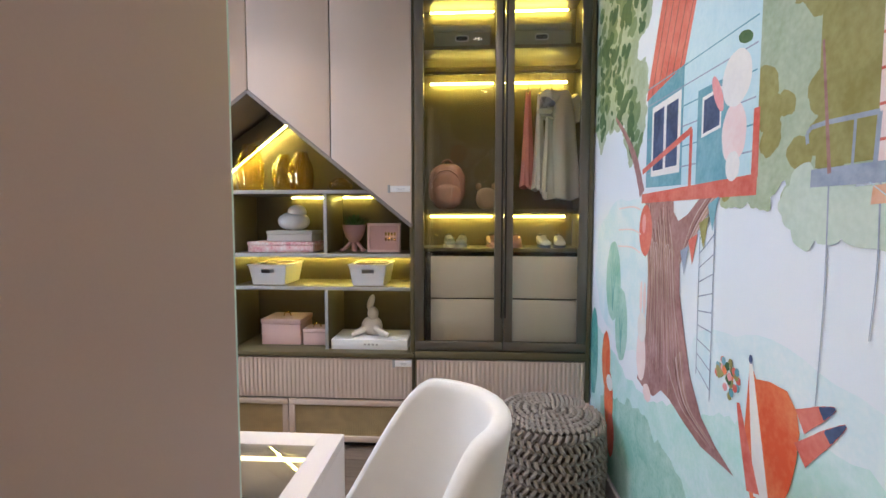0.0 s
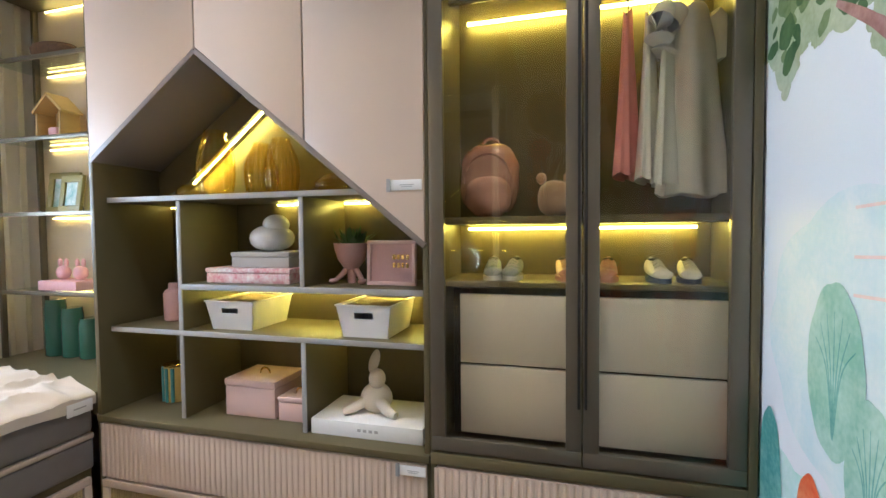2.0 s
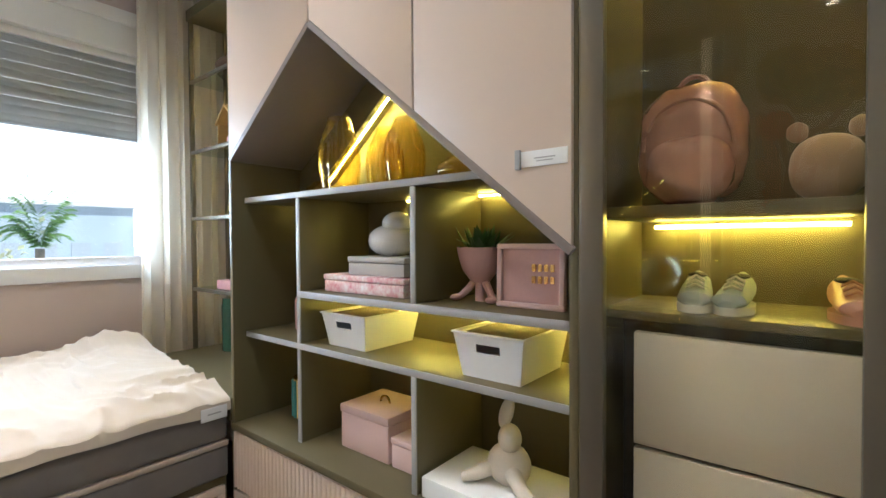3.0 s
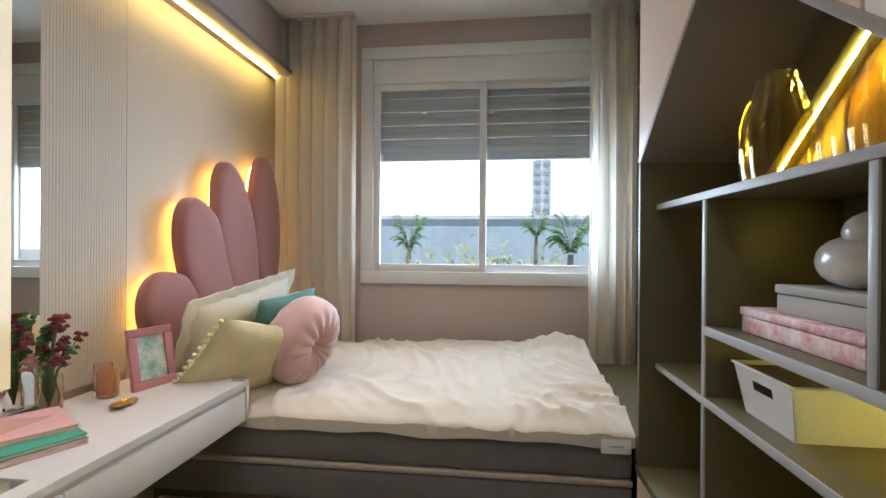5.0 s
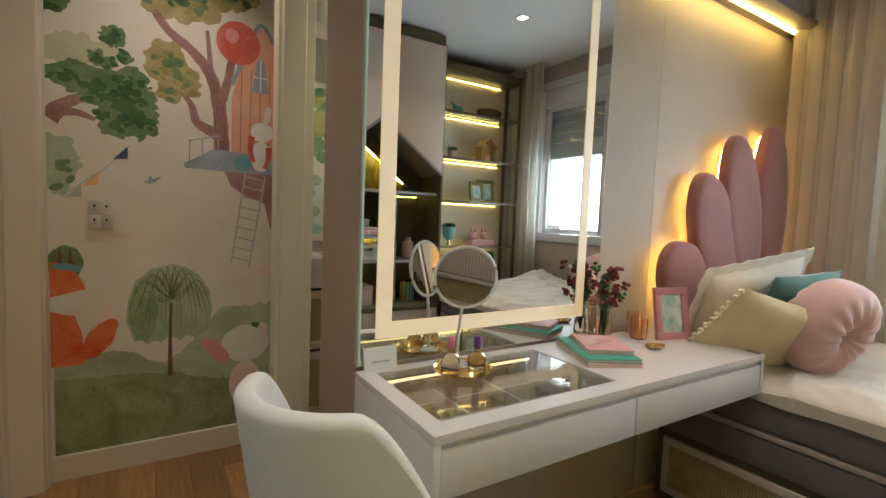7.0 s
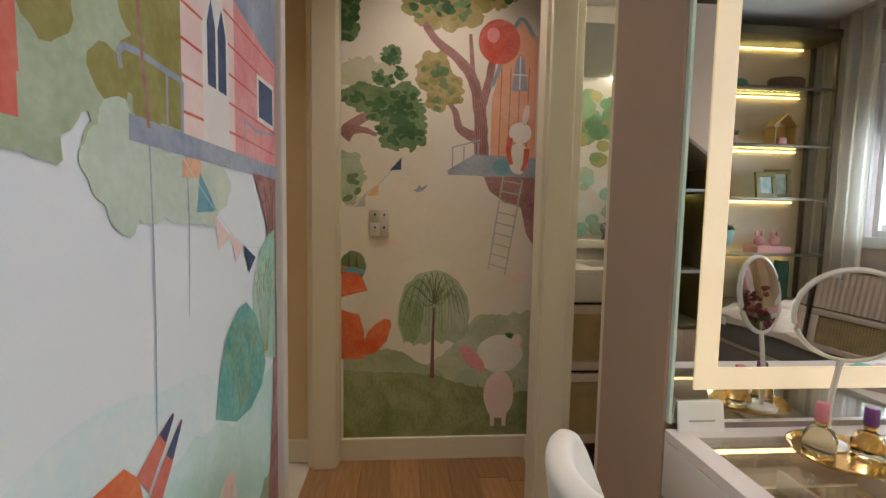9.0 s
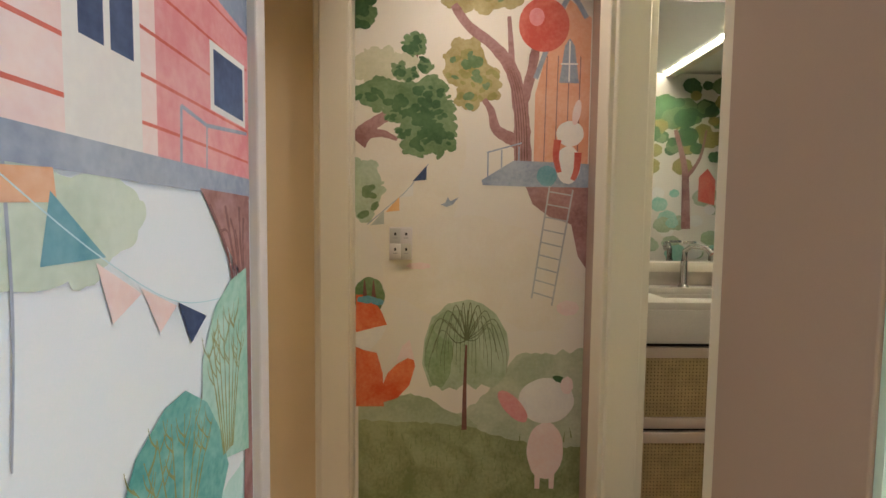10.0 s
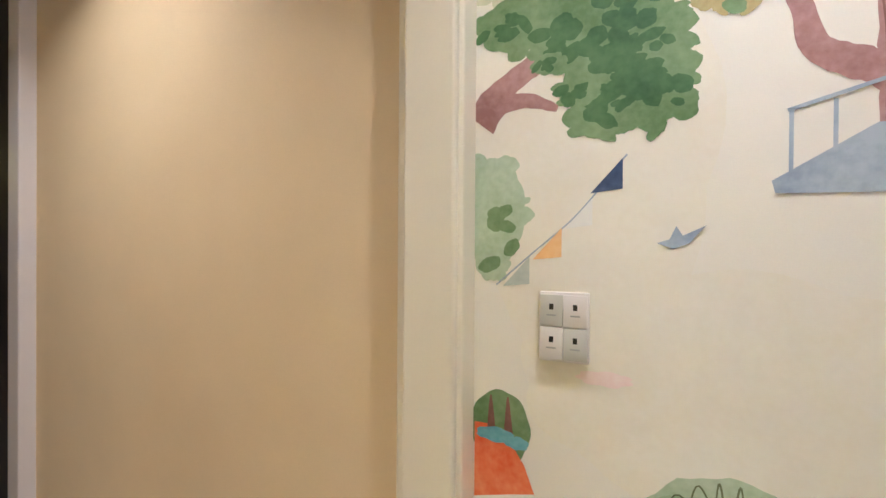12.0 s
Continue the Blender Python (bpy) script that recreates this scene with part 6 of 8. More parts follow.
def stroke(pts, w0, w1, wob=0.0):
    """A brush stroke along points, its width going from w0 to w1."""
    P = [Vector(p) for p in pts]
    fine = []
    for i in range(len(P) - 1):
        a, b, c, d = P[max(i - 1, 0)], P[i], P[i + 1], P[min(i + 2, len(P) - 1)]
        for k in range(6):
            t = k / 6
            fine.append(0.5 * ((2 * b) + (c - a) * t + (2 * a - 5 * b + 4 * c - d) * t * t + (3 * b - a - 3 * c + d) * t ** 3))
    fine.append(P[-1])
    left, right = [], []
    for i, p in enumerate(fine):
        d = (fine[min(i + 1, len(fine) - 1)] - fine[max(i - 1, 0)]).normalized()
        w = (w0 + (w1 - w0) * i / (len(fine) - 1)) / 2 * (1 + wob * noise.noise(Vector((i * 0.7, w0 * 90, p.x * 3))))
        left.append((p.x - d.y * w, p.y + d.x * w))
        right.append((p.x + d.y * w, p.y - d.x * w))
    return left + right[::-1]


def dabs(mural, name, polys, material):
    """Many small brush marks of one colour, too many to count."""
    bm = bmesh.new()
    east = mural["wall"] == "east"
    for pts in polys:
        LAYER[0] += 1
        off = 0.0005 + 0.0000012 * LAYER[0]
        vs = [bm.verts.new((EX - off, u, v) if east else (u, HY + off, v)) for u, v in pts]
        f = bm.faces.new(vs)
        f.normal_update()
        if (f.normal.x > 0) if east else (f.normal.y < 0):
            f.normal_flip()
    bmesh.ops.triangulate(bm, faces=bm.faces[:])
    ob = part(name, bm, material, mural, smooth=False)
    ob["kind"] = "stuff"
    return ob


def crown(mural, lobes, tones, seed, dab=0.022, fill=1.0):
    """A painted crown: a pale ragged wash, then brush dabs in ever deeper greens."""
    rnd = random.Random(seed)
    for k, tone in enumerate(tones):
        polys = []
        for cu, cv, ru, rv in lobes:
            if k == 0:
                polys.append(oval(cu, cv, ru * 0.92, rv * 0.92, 0.09, 9, 60))
            count = int(fill * ru * rv / (dab * dab) * (0.9, 0.75, 0.45, 0.3)[k])
            for i in range(count):
                a = rnd.uniform(0, 2 * math.pi)
                r = (rnd.uniform(0.82, 1.03), rnd.uniform(0.1, 0.97), rnd.uniform(0, 0.85), rnd.uniform(0, 0.8))[k]
                drop = (0, 0.05, 0.2, 0.28)[k]
                q = dab * rnd.uniform(0.5, 1.35)
                polys.append(oval(cu + ru * r * math.cos(a), cv + rv * (r * math.sin(a) * (1 - drop * 0.6) - drop), q, q * rnd.uniform(0.45, 0.9), 0.16, 5, 16, rnd.uniform(-60, 60)))
        dabs(mural, "painted_foliage", polys, paint(*tone))


def bars(mural, name, pts, w, material):
    """Straight painted strokes from point to point."""
    for a, b in zip(pts, pts[1:]):
        shape(mural, name, stroke([a, b], w, w), material)


def ragged(pts, amp=0.008, step=6, seed=0.0):
    """A polyline with a brushed, uneven edge."""
    out = []
    for (a, b), (c, d) in zip(pts, pts[1:]):
        for i in range(step):
            t = i / step
            u, v = a + (c - a) * t, b + (d - b) * t
            out.append((u, v + amp * noise.noise(Vector((u * 31, v * 5, seed)))))
    return out + [pts[-1]]


def ladder(mural, a, b, c, d, rungs, material, w=0.006):
    """Stiles from a to b and from c to d."""
    shape(mural, "painted_ladder", stroke([a, b], w, w), material)
    shape(mural, "painted_ladder", stroke([c, d], w, w), material)
    for i in range(rungs):
        t = (i + 0.5) / rungs
        shape(mural, "painted_ladder", stroke([(a[0] + (b[0] - a[0]) * t, a[1] + (b[1] - a[1]) * t), (c[0] + (d[0] - c[0]) * t, c[1] + (d[1] - c[1]) * t + 0.004)], w * 0.8, w * 0.8), material)


G_DEEP = ((0.035, 0.10, 0.035), (0.09, 0.18, 0.07))
G_MID = ((0.11, 0.19, 0.07), (0.22, 0.31, 0.16))
G_PALE = ((0.34, 0.42, 0.27), (0.50, 0.58, 0.44))
G_OLIVE = ((0.26, 0.23, 0.06), (0.38, 0.36, 0.14))
G_MINT = ((0.26, 0.52, 0.42), (0.50, 0.70, 0.62))
G_TEAL = ((0.07, 0.30, 0.28), (0.26, 0.54, 0.48))
RED = ((0.60, 0.10, 0.07), (0.70, 0.22, 0.17))
ORANGE = ((0.70, 0.10, 0.03), (0.78, 0.26, 0.11))
BARK = ((0.14, 0.06, 0.05), (0.26, 0.12, 0.10))
BARKL = ((0.28, 0.13, 0.12), (0.46, 0.27, 0.26))
BLUE = ((0.12, 0.32, 0.40), (0.24, 0.46, 0.53))
SKYB = ((0.50, 0.70, 0.76), (0.62, 0.78, 0.82))
NAVY = ((0.03, 0.05, 0.12), (0.08, 0.12, 0.24))
PINK = ((0.72, 0.26, 0.28), (0.80, 0.42, 0.42))
PALEP = ((0.82, 0.62, 0.60), (0.86, 0.74, 0.72))
WHITEP = ((0.84, 0.82, 0.78), (0.76, 0.74, 0.72))
LILAC = ((0.26, 0.31, 0.42), (0.42, 0.47, 0.55))
WASH = ((0.48, 0.74, 0.68), (0.66, 0.82, 0.82))


def mural_east():
    m = thing("mural", (EX, 1.4, 0.1), "watercolour forest mural with tree house on pale blue wallpaper", "mural")
    m["wall"] = "east"
    S = lambda name, pts, c: shape(m, name, pts, paint(*c))
    sky = ((0.64, 0.80, 0.84), (0.78, 0.86, 0.88))
    S("painted_wash", oval(2.0, 1.05, 0.42, 0.30, 0.08, 9, 60), sky)
    S("painted_wash", oval(1.05, 0.78, 0.42, 0.22, 0.10, 9, 60), sky)
    S("painted_meadow", [(2.48, 0.10)] + ragged([(2.48, 0.76), (2.2, 0.70), (1.95, 0.64), (1.7, 0.63), (1.48, 0.69), (1.29, 0.76), (1.15, 0.80), (1.0, 0.86), (0.8, 0.88), (0.6, 0.80), (0.33, 0.86)], 0.03) + [(0.33, 0.10)], WASH)
    S("painted_meadow", [(2.3, 0.10)] + ragged([(2.3, 0.42), (2.05, 0.50), (1.8, 0.56), (1.55, 0.50), (1.25, 0.44)], 0.04, 8, 2) + [(1.15, 0.10)], G_MINT)
    S("painted_meadow", [(1.0, 0.10)] + ragged([(1.0, 0.55), (0.85, 0.66), (0.7, 0.62), (0.5, 0.56), (0.33, 0.60)], 0.03, 8, 5) + [(0.33, 0.10)], G_PALE)
    # crowns
    crown(m, ((2.30, 2.18, 0.26, 0.40), (2.02, 2.24, 0.26, 0.34), (2.38, 1.84, 0.12, 0.22), (2.12, 1.86, 0.20, 0.20), (1.93, 1.70, 0.12, 0.20)), (G_PALE, G_PALE, G_MID, G_DEEP), 1, 0.030)
    S("painted_trunk", stroke([(2.16, 1.72), (2.02, 1.62), (1.90, 1.50), (1.82, 1.37)], 0.012, 0.055, 0.3), BARKL)
    crown(m, ((0.98, 1.80, 0.24, 0.44), (0.72, 1.86, 0.26, 0.46), (1.10, 1.46, 0.13, 0.14), (0.94, 1.40, 0.11, 0.09), (1.20, 1.36, 0.08, 0.06)), (G_PALE, G_PALE, G_OLIVE), 3, 0.034, 0.7)
    crown(m, ((0.95, 1.30, 0.10, 0.06), (0.80, 1.28, 0.13, 0.055), (0.70, 1.29, 0.07, 0.045)), (((0.50, 0.60, 0.50), (0.64, 0.72, 0.63)),), 6, 0.03, 0.6)
    crown(m, ((0.50, 2.05, 0.20, 0.42),), (G_PALE, G_OLIVE, G_MID), 26, 0.036, 0.7)
    # trunk
    trunk = [(1.79, 1.36), (1.745, 1.20), (1.74, 1.05), (1.745, 0.90), (1.78, 0.76), (1.82, 0.67), (1.74, 0.655), (1.66, 0.66), (1.60, 0.705), (1.535, 0.70), (1.43, 0.67), (1.33, 0.648), (1.165, 0.655), (1.25, 0.685), (1.33, 0.73), (1.40, 0.82), (1.44, 0.92), (1.485, 1.05), (1.49, 1.14), (1.43, 1.22), (1.31, 1.31), (1.25, 1.36), (1.34, 1.36), (1.45, 1.29), (1.51, 1.27), (1.545, 1.30), (1.55, 1.36)]
    S("painted_trunk", trunk, BARKL)
    rnd = random.Random(8)
    for tone, w, n in ((BARK, 0.007, 30), (((0.34, 0.20, 0.15), (0.50, 0.33, 0.27)), 0.006, 22), (((0.52, 0.38, 0.36), (0.62, 0.48, 0.46)), 0.005, 14)):
        polys = []
        for i in range(n):
            t = (i + rnd.random()) / n
            top = 1.35 - rnd.uniform(0, 0.22)
            u0, u1, u2 = 1.775 - 0.215 * t, 1.735 - 0.225 * t, 1.755 - 0.30 * t
            polys.append(stroke([(u0, top), ((u0 + u1) / 2, 1.18), (u1, 1.02), (u2, rnd.uniform(0.70, 0.9))], rnd.uniform(0.5, 1.2) * w, 0.0015, 0.5))
        for i in range(n // 3):
            k = rnd.random()
            polys.append(stroke([(1.33 - 0.06 * k, 1.345), (1.42 - 0.04 * k, 1.27 - 0.02 * k), (1.50 - 0.012 * k, 1.14)], w, 0.0015, 0.5))
            polys.append(stroke([(1.56 - 0.10 * k, 0.80 + 0.08 * k), (1.46 - 0.05 * k, 0.71 + 0.03 * k), (1.30 - 0.05 * k, 0.668 + 0.01 * k)], w, 0.001, 0.5))
        dabs(m, "painted_bark", polys, paint(*tone))
    # tree house
    S("painted_house", [(1.785, 1.39), (1.785, 1.71), (1.50, 1.74), (1.50, 1.38)], BLUE)
    S("painted_house", [(1.50, 1.38), (1.50, 1.74), (1.40, 2.02), (1.33, 2.12), (1.13, 1.80), (1.13, 1.36)], SKYB)
    S("painted_roof", [(1.80, 1.70), (1.50, 1.74), (1.36, 2.10), (1.62, 2.16)], RED)
    for i in range(5):
        S("painted_line", stroke([(1.75 - 0.055 * i, 1.71 + 0.007 * i), (1.575 - 0.05 * i, 2.15 - 0.012 * i)], 0.005, 0.004), BARK)
    for i in range(6):
        z = 1.44 + 0.06 * i
        S("painted_line", stroke([(1.785, z), (1.50, z - 0.005), (1.14, z - 0.01)], 0.004, 0.004), BLUE if i % 2 else LILAC)
    S("painted_window", [(1.74, 1.425), (1.74, 1.665), (1.515, 1.67), (1.515, 1.42)], WHITEP)
    for a, b in ((1.725, 1.64), (1.62, 1.535)):
        S("painted_window", [(a, 1.445), (a, 1.645), (b, 1.648), (b, 1.443)], NAVY)
    S("painted_window", oval(1.33, 1.93, 0.028, 0.045, 0.02), WHITEP)
    S("painted_window", oval(1.33, 1.93, 0.020, 0.034, 0.02), LILAC)
    S("painted_door", [(1.41, 1.37), (1.41, 1.635), (1.24, 1.63), (1.24, 1.365)], BLUE)
    S("painted_window", [(1.385, 1.50), (1.385, 1.61), (1.285, 1.615), (1.285, 1.51)], WHITEP)
    S("painted_window", [(1.375, 1.51), (1.375, 1.60), (1.292, 1.605), (1.292, 1.518)], NAVY)
    S("painted_platform", [(1.82, 1.335), (1.82, 1.368), (1.125, 1.378), (1.125, 1.33)], RED)
    S("painted_rail", stroke([(1.135, 1.37), (1.135, 1.525)], 0.026, 0.022), RED)
    S("painted_rail", stroke([(1.82, 1.45), (1.62, 1.495), (1.44, 1.535)], 0.020, 0.020), RED)
    S("painted_rail", stroke([(1.445, 1.37), (1.445, 1.535)], 0.018, 0.018), RED)
    # plain figure on the platform
    S("painted_figure", oval(1.225, 1.485, 0.052, 0.072, 0.04), PALEP)
    S("painted_figure", oval(1.225, 1.405, 0.030, 0.035, 0.04), WHITEP)
    S("painted_figure", oval(1.222, 1.615, 0.062, 0.066, 0.02), WHITEP)
    S("painted_figure", oval(1.305, 1.60, 0.018, 0.055, 0.02, tilt=-28), PINK)
    S("painted_leaf", oval(1.19, 1.70, 0.030, 0.014, 0.05, tilt=20), G_DEEP)
    S("painted_balloon", oval(1.775, 1.235, 0.060, 0.092, 0.01, 2), RED)
    S("painted_balloon", oval(1.79, 1.26, 0.018, 0.035, 0.02, 2), PINK)
    for k, z in enumerate((1.31, 1.22, 1.15)):
        S("painted_line", stroke([(2.08, z + 0.01), (1.92, z + 0.015), (1.82, z)], 0.006, 0.006), PALEP)
    # ladder and bunting
    ladder(m, (1.372, 1.24), (1.367, 0.84), (1.296, 1.31), (1.291, 0.79), 10, paint(*LILAC), 0.004)
    for u, z, c in ((1.46, 1.13, LILAC), (1.41, 1.165, RED), (1.35, 1.215, G_OLIVE), (1.305, 1.265, BLUE)):
        S("painted_flag", [(u + 0.03, z + 0.05), (u - 0.025, z + 0.07), (u + 0.002, z - 0.02)], c)
    # bushes and plain shapes at the foot of the tree
    for cu, cv, ru, rv in ((2.14, 1.00, 0.10, 0.17), (2.02, 0.83, 0.075, 0.15), (2.43, 0.60, 0.07, 0.22)):
        S("painted_bush", oval(cu, cv, ru, rv, 0.04, 9), G_MINT if cu < 2.4 else G_TEAL)
        for i in range(7):
            a = radians(-62 + 124 * i / 6)
            S("painted_twig", stroke([(cu, cv - rv * 0.8), (cu + ru * 0.3 * math.sin(a), cv), (cu + ru * 0.8 * math.sin(a), cv + rv * 0.7 * math.cos(a))], 0.006, 0.002), G_TEAL)
    S("painted_figure", oval(1.785, 0.77, 0.045, 0.095, 0.03), PALEP)
    S("painted_figure", oval(1.785, 0.875, 0.042, 0.055, 0.02), WHITEP)
    for u in (1.80, 1.765):
        S("painted_figure", oval(u, 0.985, 0.013, 0.06, 0.02), PALEP)
    S("painted_figure", oval(1.72, 0.65, 0.035, 0.03, 0.05), PALEP)
    S("painted_figure", oval(2.22, 0.62, 0.062, 0.13, 0.03), ORANGE)
    S("painted_figure", oval(2.17, 0.45, 0.065, 0.13, 0.03), ORANGE)
    S("painted_figure", oval(2.16, 0.53, 0.045, 0.035, 0.04), WHITEP)
    S("painted_figure", oval(2.13, 0.30, 0.05, 0.10, 0.03), RED)
    # large leaning orange shape with a bouquet
    S("painted_figure", [(1.12, 0.955), (1.095, 0.92), (1.05, 0.93), (0.995, 0.93), (0.965, 0.90), (0.955, 0.86), (0.96, 0.80), (0.975, 0.735), (1.01, 0.66), (1.09, 0.62), (1.12, 0.70), (1.13, 0.80)], ORANGE)
    S("painted_figure", stroke([(1.118, 0.955), (1.105, 0.88), (1.085, 0.78), (1.06, 0.66)], 0.010, 0.055), WHITEP)
    S("painted_figure", stroke([(1.16, 0.84), (1.13, 0.76), (1.09, 0.66)], 0.012, 0.050), RED)
    S("painted_figure", oval(1.118, 0.958, 0.007, 0.010, 0.02), NAVY)
    for a, b in (((0.956, 0.885), (0.872, 0.945)), ((0.952, 0.82), (0.848, 0.925))):
        q = (b[0] + (a[0] - b[0]) * 0.38, b[1] + (a[1] - b[1]) * 0.38)
        S("painted_figure", stroke([a, q, b], 0.046, 0.006, 0.2), RED)
        S("painted_figure", stroke([q, b], 0.024, 0.004, 0.5), NAVY)
    rnd = random.Random(12)
    for i in range(34):
        a, r = rnd.uniform(0, 6.28), rnd.uniform(0, 1) ** 0.6
        c = (RED, PINK, G_OLIVE, G_OLIVE, G_DEEP, BLUE, ORANGE)[i % 7]
        S("painted_flower", oval(1.205 + 0.055 * r * math.cos(a), 0.885 + 0.045 * r * math.sin(a), 0.009, 0.009, 0.2, 5, 14), c)
    # second house, its deck, ropes and flags
    S("painted_house", [(0.82, 1.36), (0.82, 1.90), (0.315, 1.90), (0.315, 1.355)], PALEP)
    S("painted_house", [(0.60, 1.36), (0.60, 1.66), (0.315, 1.64), (0.315, 1.355)], PINK)
    for i in range(7):
        S("painted_line", stroke([(0.82, 1.40 + 0.055 * i), (0.60, 1.40 + 0.055 * i), (0.32, 1.392 + 0.055 * i)], 0.005, 0.004), RED)
    S("painted_roof", [(0.60, 1.66), (0.50, 1.95), (0.315, 1.95), (0.315, 1.62), (0.42, 1.63)], LILAC)
    S("painted_door", [(0.745, 1.36), (0.745, 1.56), (0.70, 1.64), (0.66, 1.64), (0.63, 1.56), (0.63, 1.36)], WHITEP)
    for a, b in ((0.725, 0.69), (0.68, 0.642)):
        S("painted_window", [(a, 1.465), (a, 1.57), ((a + b) / 2, 1.615), (b, 1.57), (b, 1.465)], NAVY)
    S("painted_window", [(0.46, 1.455), (0.46, 1.56), (0.33, 1.562), (0.33, 1.452)], WHITEP)
    S("painted_window", [(0.448, 1.465), (0.448, 1.55), (0.338, 1.552), (0.338, 1.462)], NAVY)
    S("painted_platform", [(0.96, 1.335), (0.96, 1.368), (0.315, 1.362), (0.315, 1.325)], LILAC)
    S("painted_wall", [(0.95, 1.37), (0.95, 1.70), (0.82, 1.70), (0.82, 1.37)], G_OLIVE)
    bars(m, "painted_rail", ((0.972, 1.418), (0.976, 1.437), (0.965, 1.447), (0.93, 1.449), (0.818, 1.444), (0.822, 1.358)), 0.009, paint(*LILAC))
    S("painted_rail", stroke([(0.866, 1.36), (0.864, 1.445)], 0.006, 0.006), LILAC)
    S("painted_rail", stroke([(0.915, 1.357), (0.945, 1.60)], 0.009, 0.006), BARKL)
    bars(m, "painted_rail", ((0.547, 1.355), (0.544, 1.44), (0.473, 1.428), (0.324, 1.443)), 0.006, paint(*LILAC))
    bars(m, "painted_rail", ((0.473, 1.428), (0.476, 1.352)), 0.004, paint(*LILAC))
    for u, z in ((0.915, 0.93), (0.81, 1.08)):
        S("painted_rope", stroke([(u, 1.335), (u - 0.003, (z + 1.335) / 2), (u + 0.004, z)], 0.004, 0.002), LILAC)
    S("painted_flag", [(0.823, 1.329), (0.761, 1.333), (0.758, 1.302), (0.826, 1.299)], ((0.72, 0.36, 0.20), (0.80, 0.52, 0.36)))
    for a, b, c, tone in (((0.765, 1.312), (0.697, 1.247), (0.779, 1.245), BLUE), ((0.712, 1.243), (0.640, 1.20), (0.690, 1.175), PALEP), ((0.640, 1.206), (0.566, 1.172), (0.605, 1.145), PALEP), ((0.563, 1.176), (0.486, 1.142), (0.531, 1.112), NAVY)):
        S("painted_flag", [a, b, c], tone)
    S("painted_line", stroke([(0.83, 1.335), (0.70, 1.245), (0.56, 1.176), (0.40, 1.16), (0.34, 1.175)], 0.0016, 0.0016), SKYB)
    S("painted_trunk", [(0.497, 1.333), (0.436, 1.267), (0.35, 1.18), (0.345, 1.0), (0.36, 0.75), (0.42, 0.45), (0.50, 0.12), (0.318, 0.12), (0.318, 1.33)], BARKL)
    for i in range(8):
        S("painted_bark", stroke([(0.47 - 0.018 * i, 1.31 - 0.02 * (i % 3)), (0.41 - 0.009 * i, 1.23 - 0.02 * (i % 2)), (0.352 - 0.003 * i, 1.10 - 0.1 * (i % 3))], 0.010 - 0.002 * (i % 3), 0.002, 0.6), ((0.16, 0.07, 0.07), (0.30, 0.15, 0.14)))
    S("painted_bush", [(0.335, 1.20), (0.40, 1.185), (0.458, 1.15), (0.50, 1.08), (0.505, 1.0), (0.46, 0.90), (0.335, 0.86)], G_MINT)
    S("painted_bush", [(0.72, 0.865), (0.70, 0.94), (0.66, 1.01), (0.60, 1.045), (0.55, 1.05), (0.49, 1.01), (0.45, 0.95), (0.42, 0.875), (0.45, 0.83), (0.53, 0.805), (0.62, 0.815)], G_TEAL)
    vein = paint((0.22, 0.22, 0.07), (0.34, 0.36, 0.16))
    rnd = random.Random(17)
    for cu, cv, ru, rv, lo in ((0.57, 0.83, 0.12, 0.20, 0.82), (0.42, 0.90, 0.08, 0.26, 0.88)):
        polys = []
        for i in range(8):
            a = radians(-58 + 116 * i / 7)
            p = [(cu + ru * 0.25 * math.sin(a), lo + 0.02), (cu + ru * 0.6 * math.sin(a), lo + rv * 0.5), (cu + ru * 0.95 * math.sin(a), lo + rv * (0.55 + 0.45 * math.cos(a)))]
            polys.append(stroke(p, 0.0045, 0.0015, 0.6))
            for k in range(4):
                t = rnd.uniform(0.2, 0.9)
                b = (p[1][0] + (p[2][0] - p[1][0]) * t, p[1][1] + (p[2][1] - p[1][1]) * t)
                s_ = rnd.choice((-1, 1))
                polys.append(stroke([b, (b[0] + s_ * 0.014, b[1] + 0.016), (b[0] + s_ * 0.020, b[1] + 0.036)], 0.003, 0.001, 0.4))
        dabs(m, "painted_twig", polys, vein)
    S("painted_figure", oval(0.68, 0.64, 0.055, 0.085, 0.03), WHITEP)
    S("painted_figure", oval(0.665, 0.70, 0.028, 0.03, 0.03), PALEP)


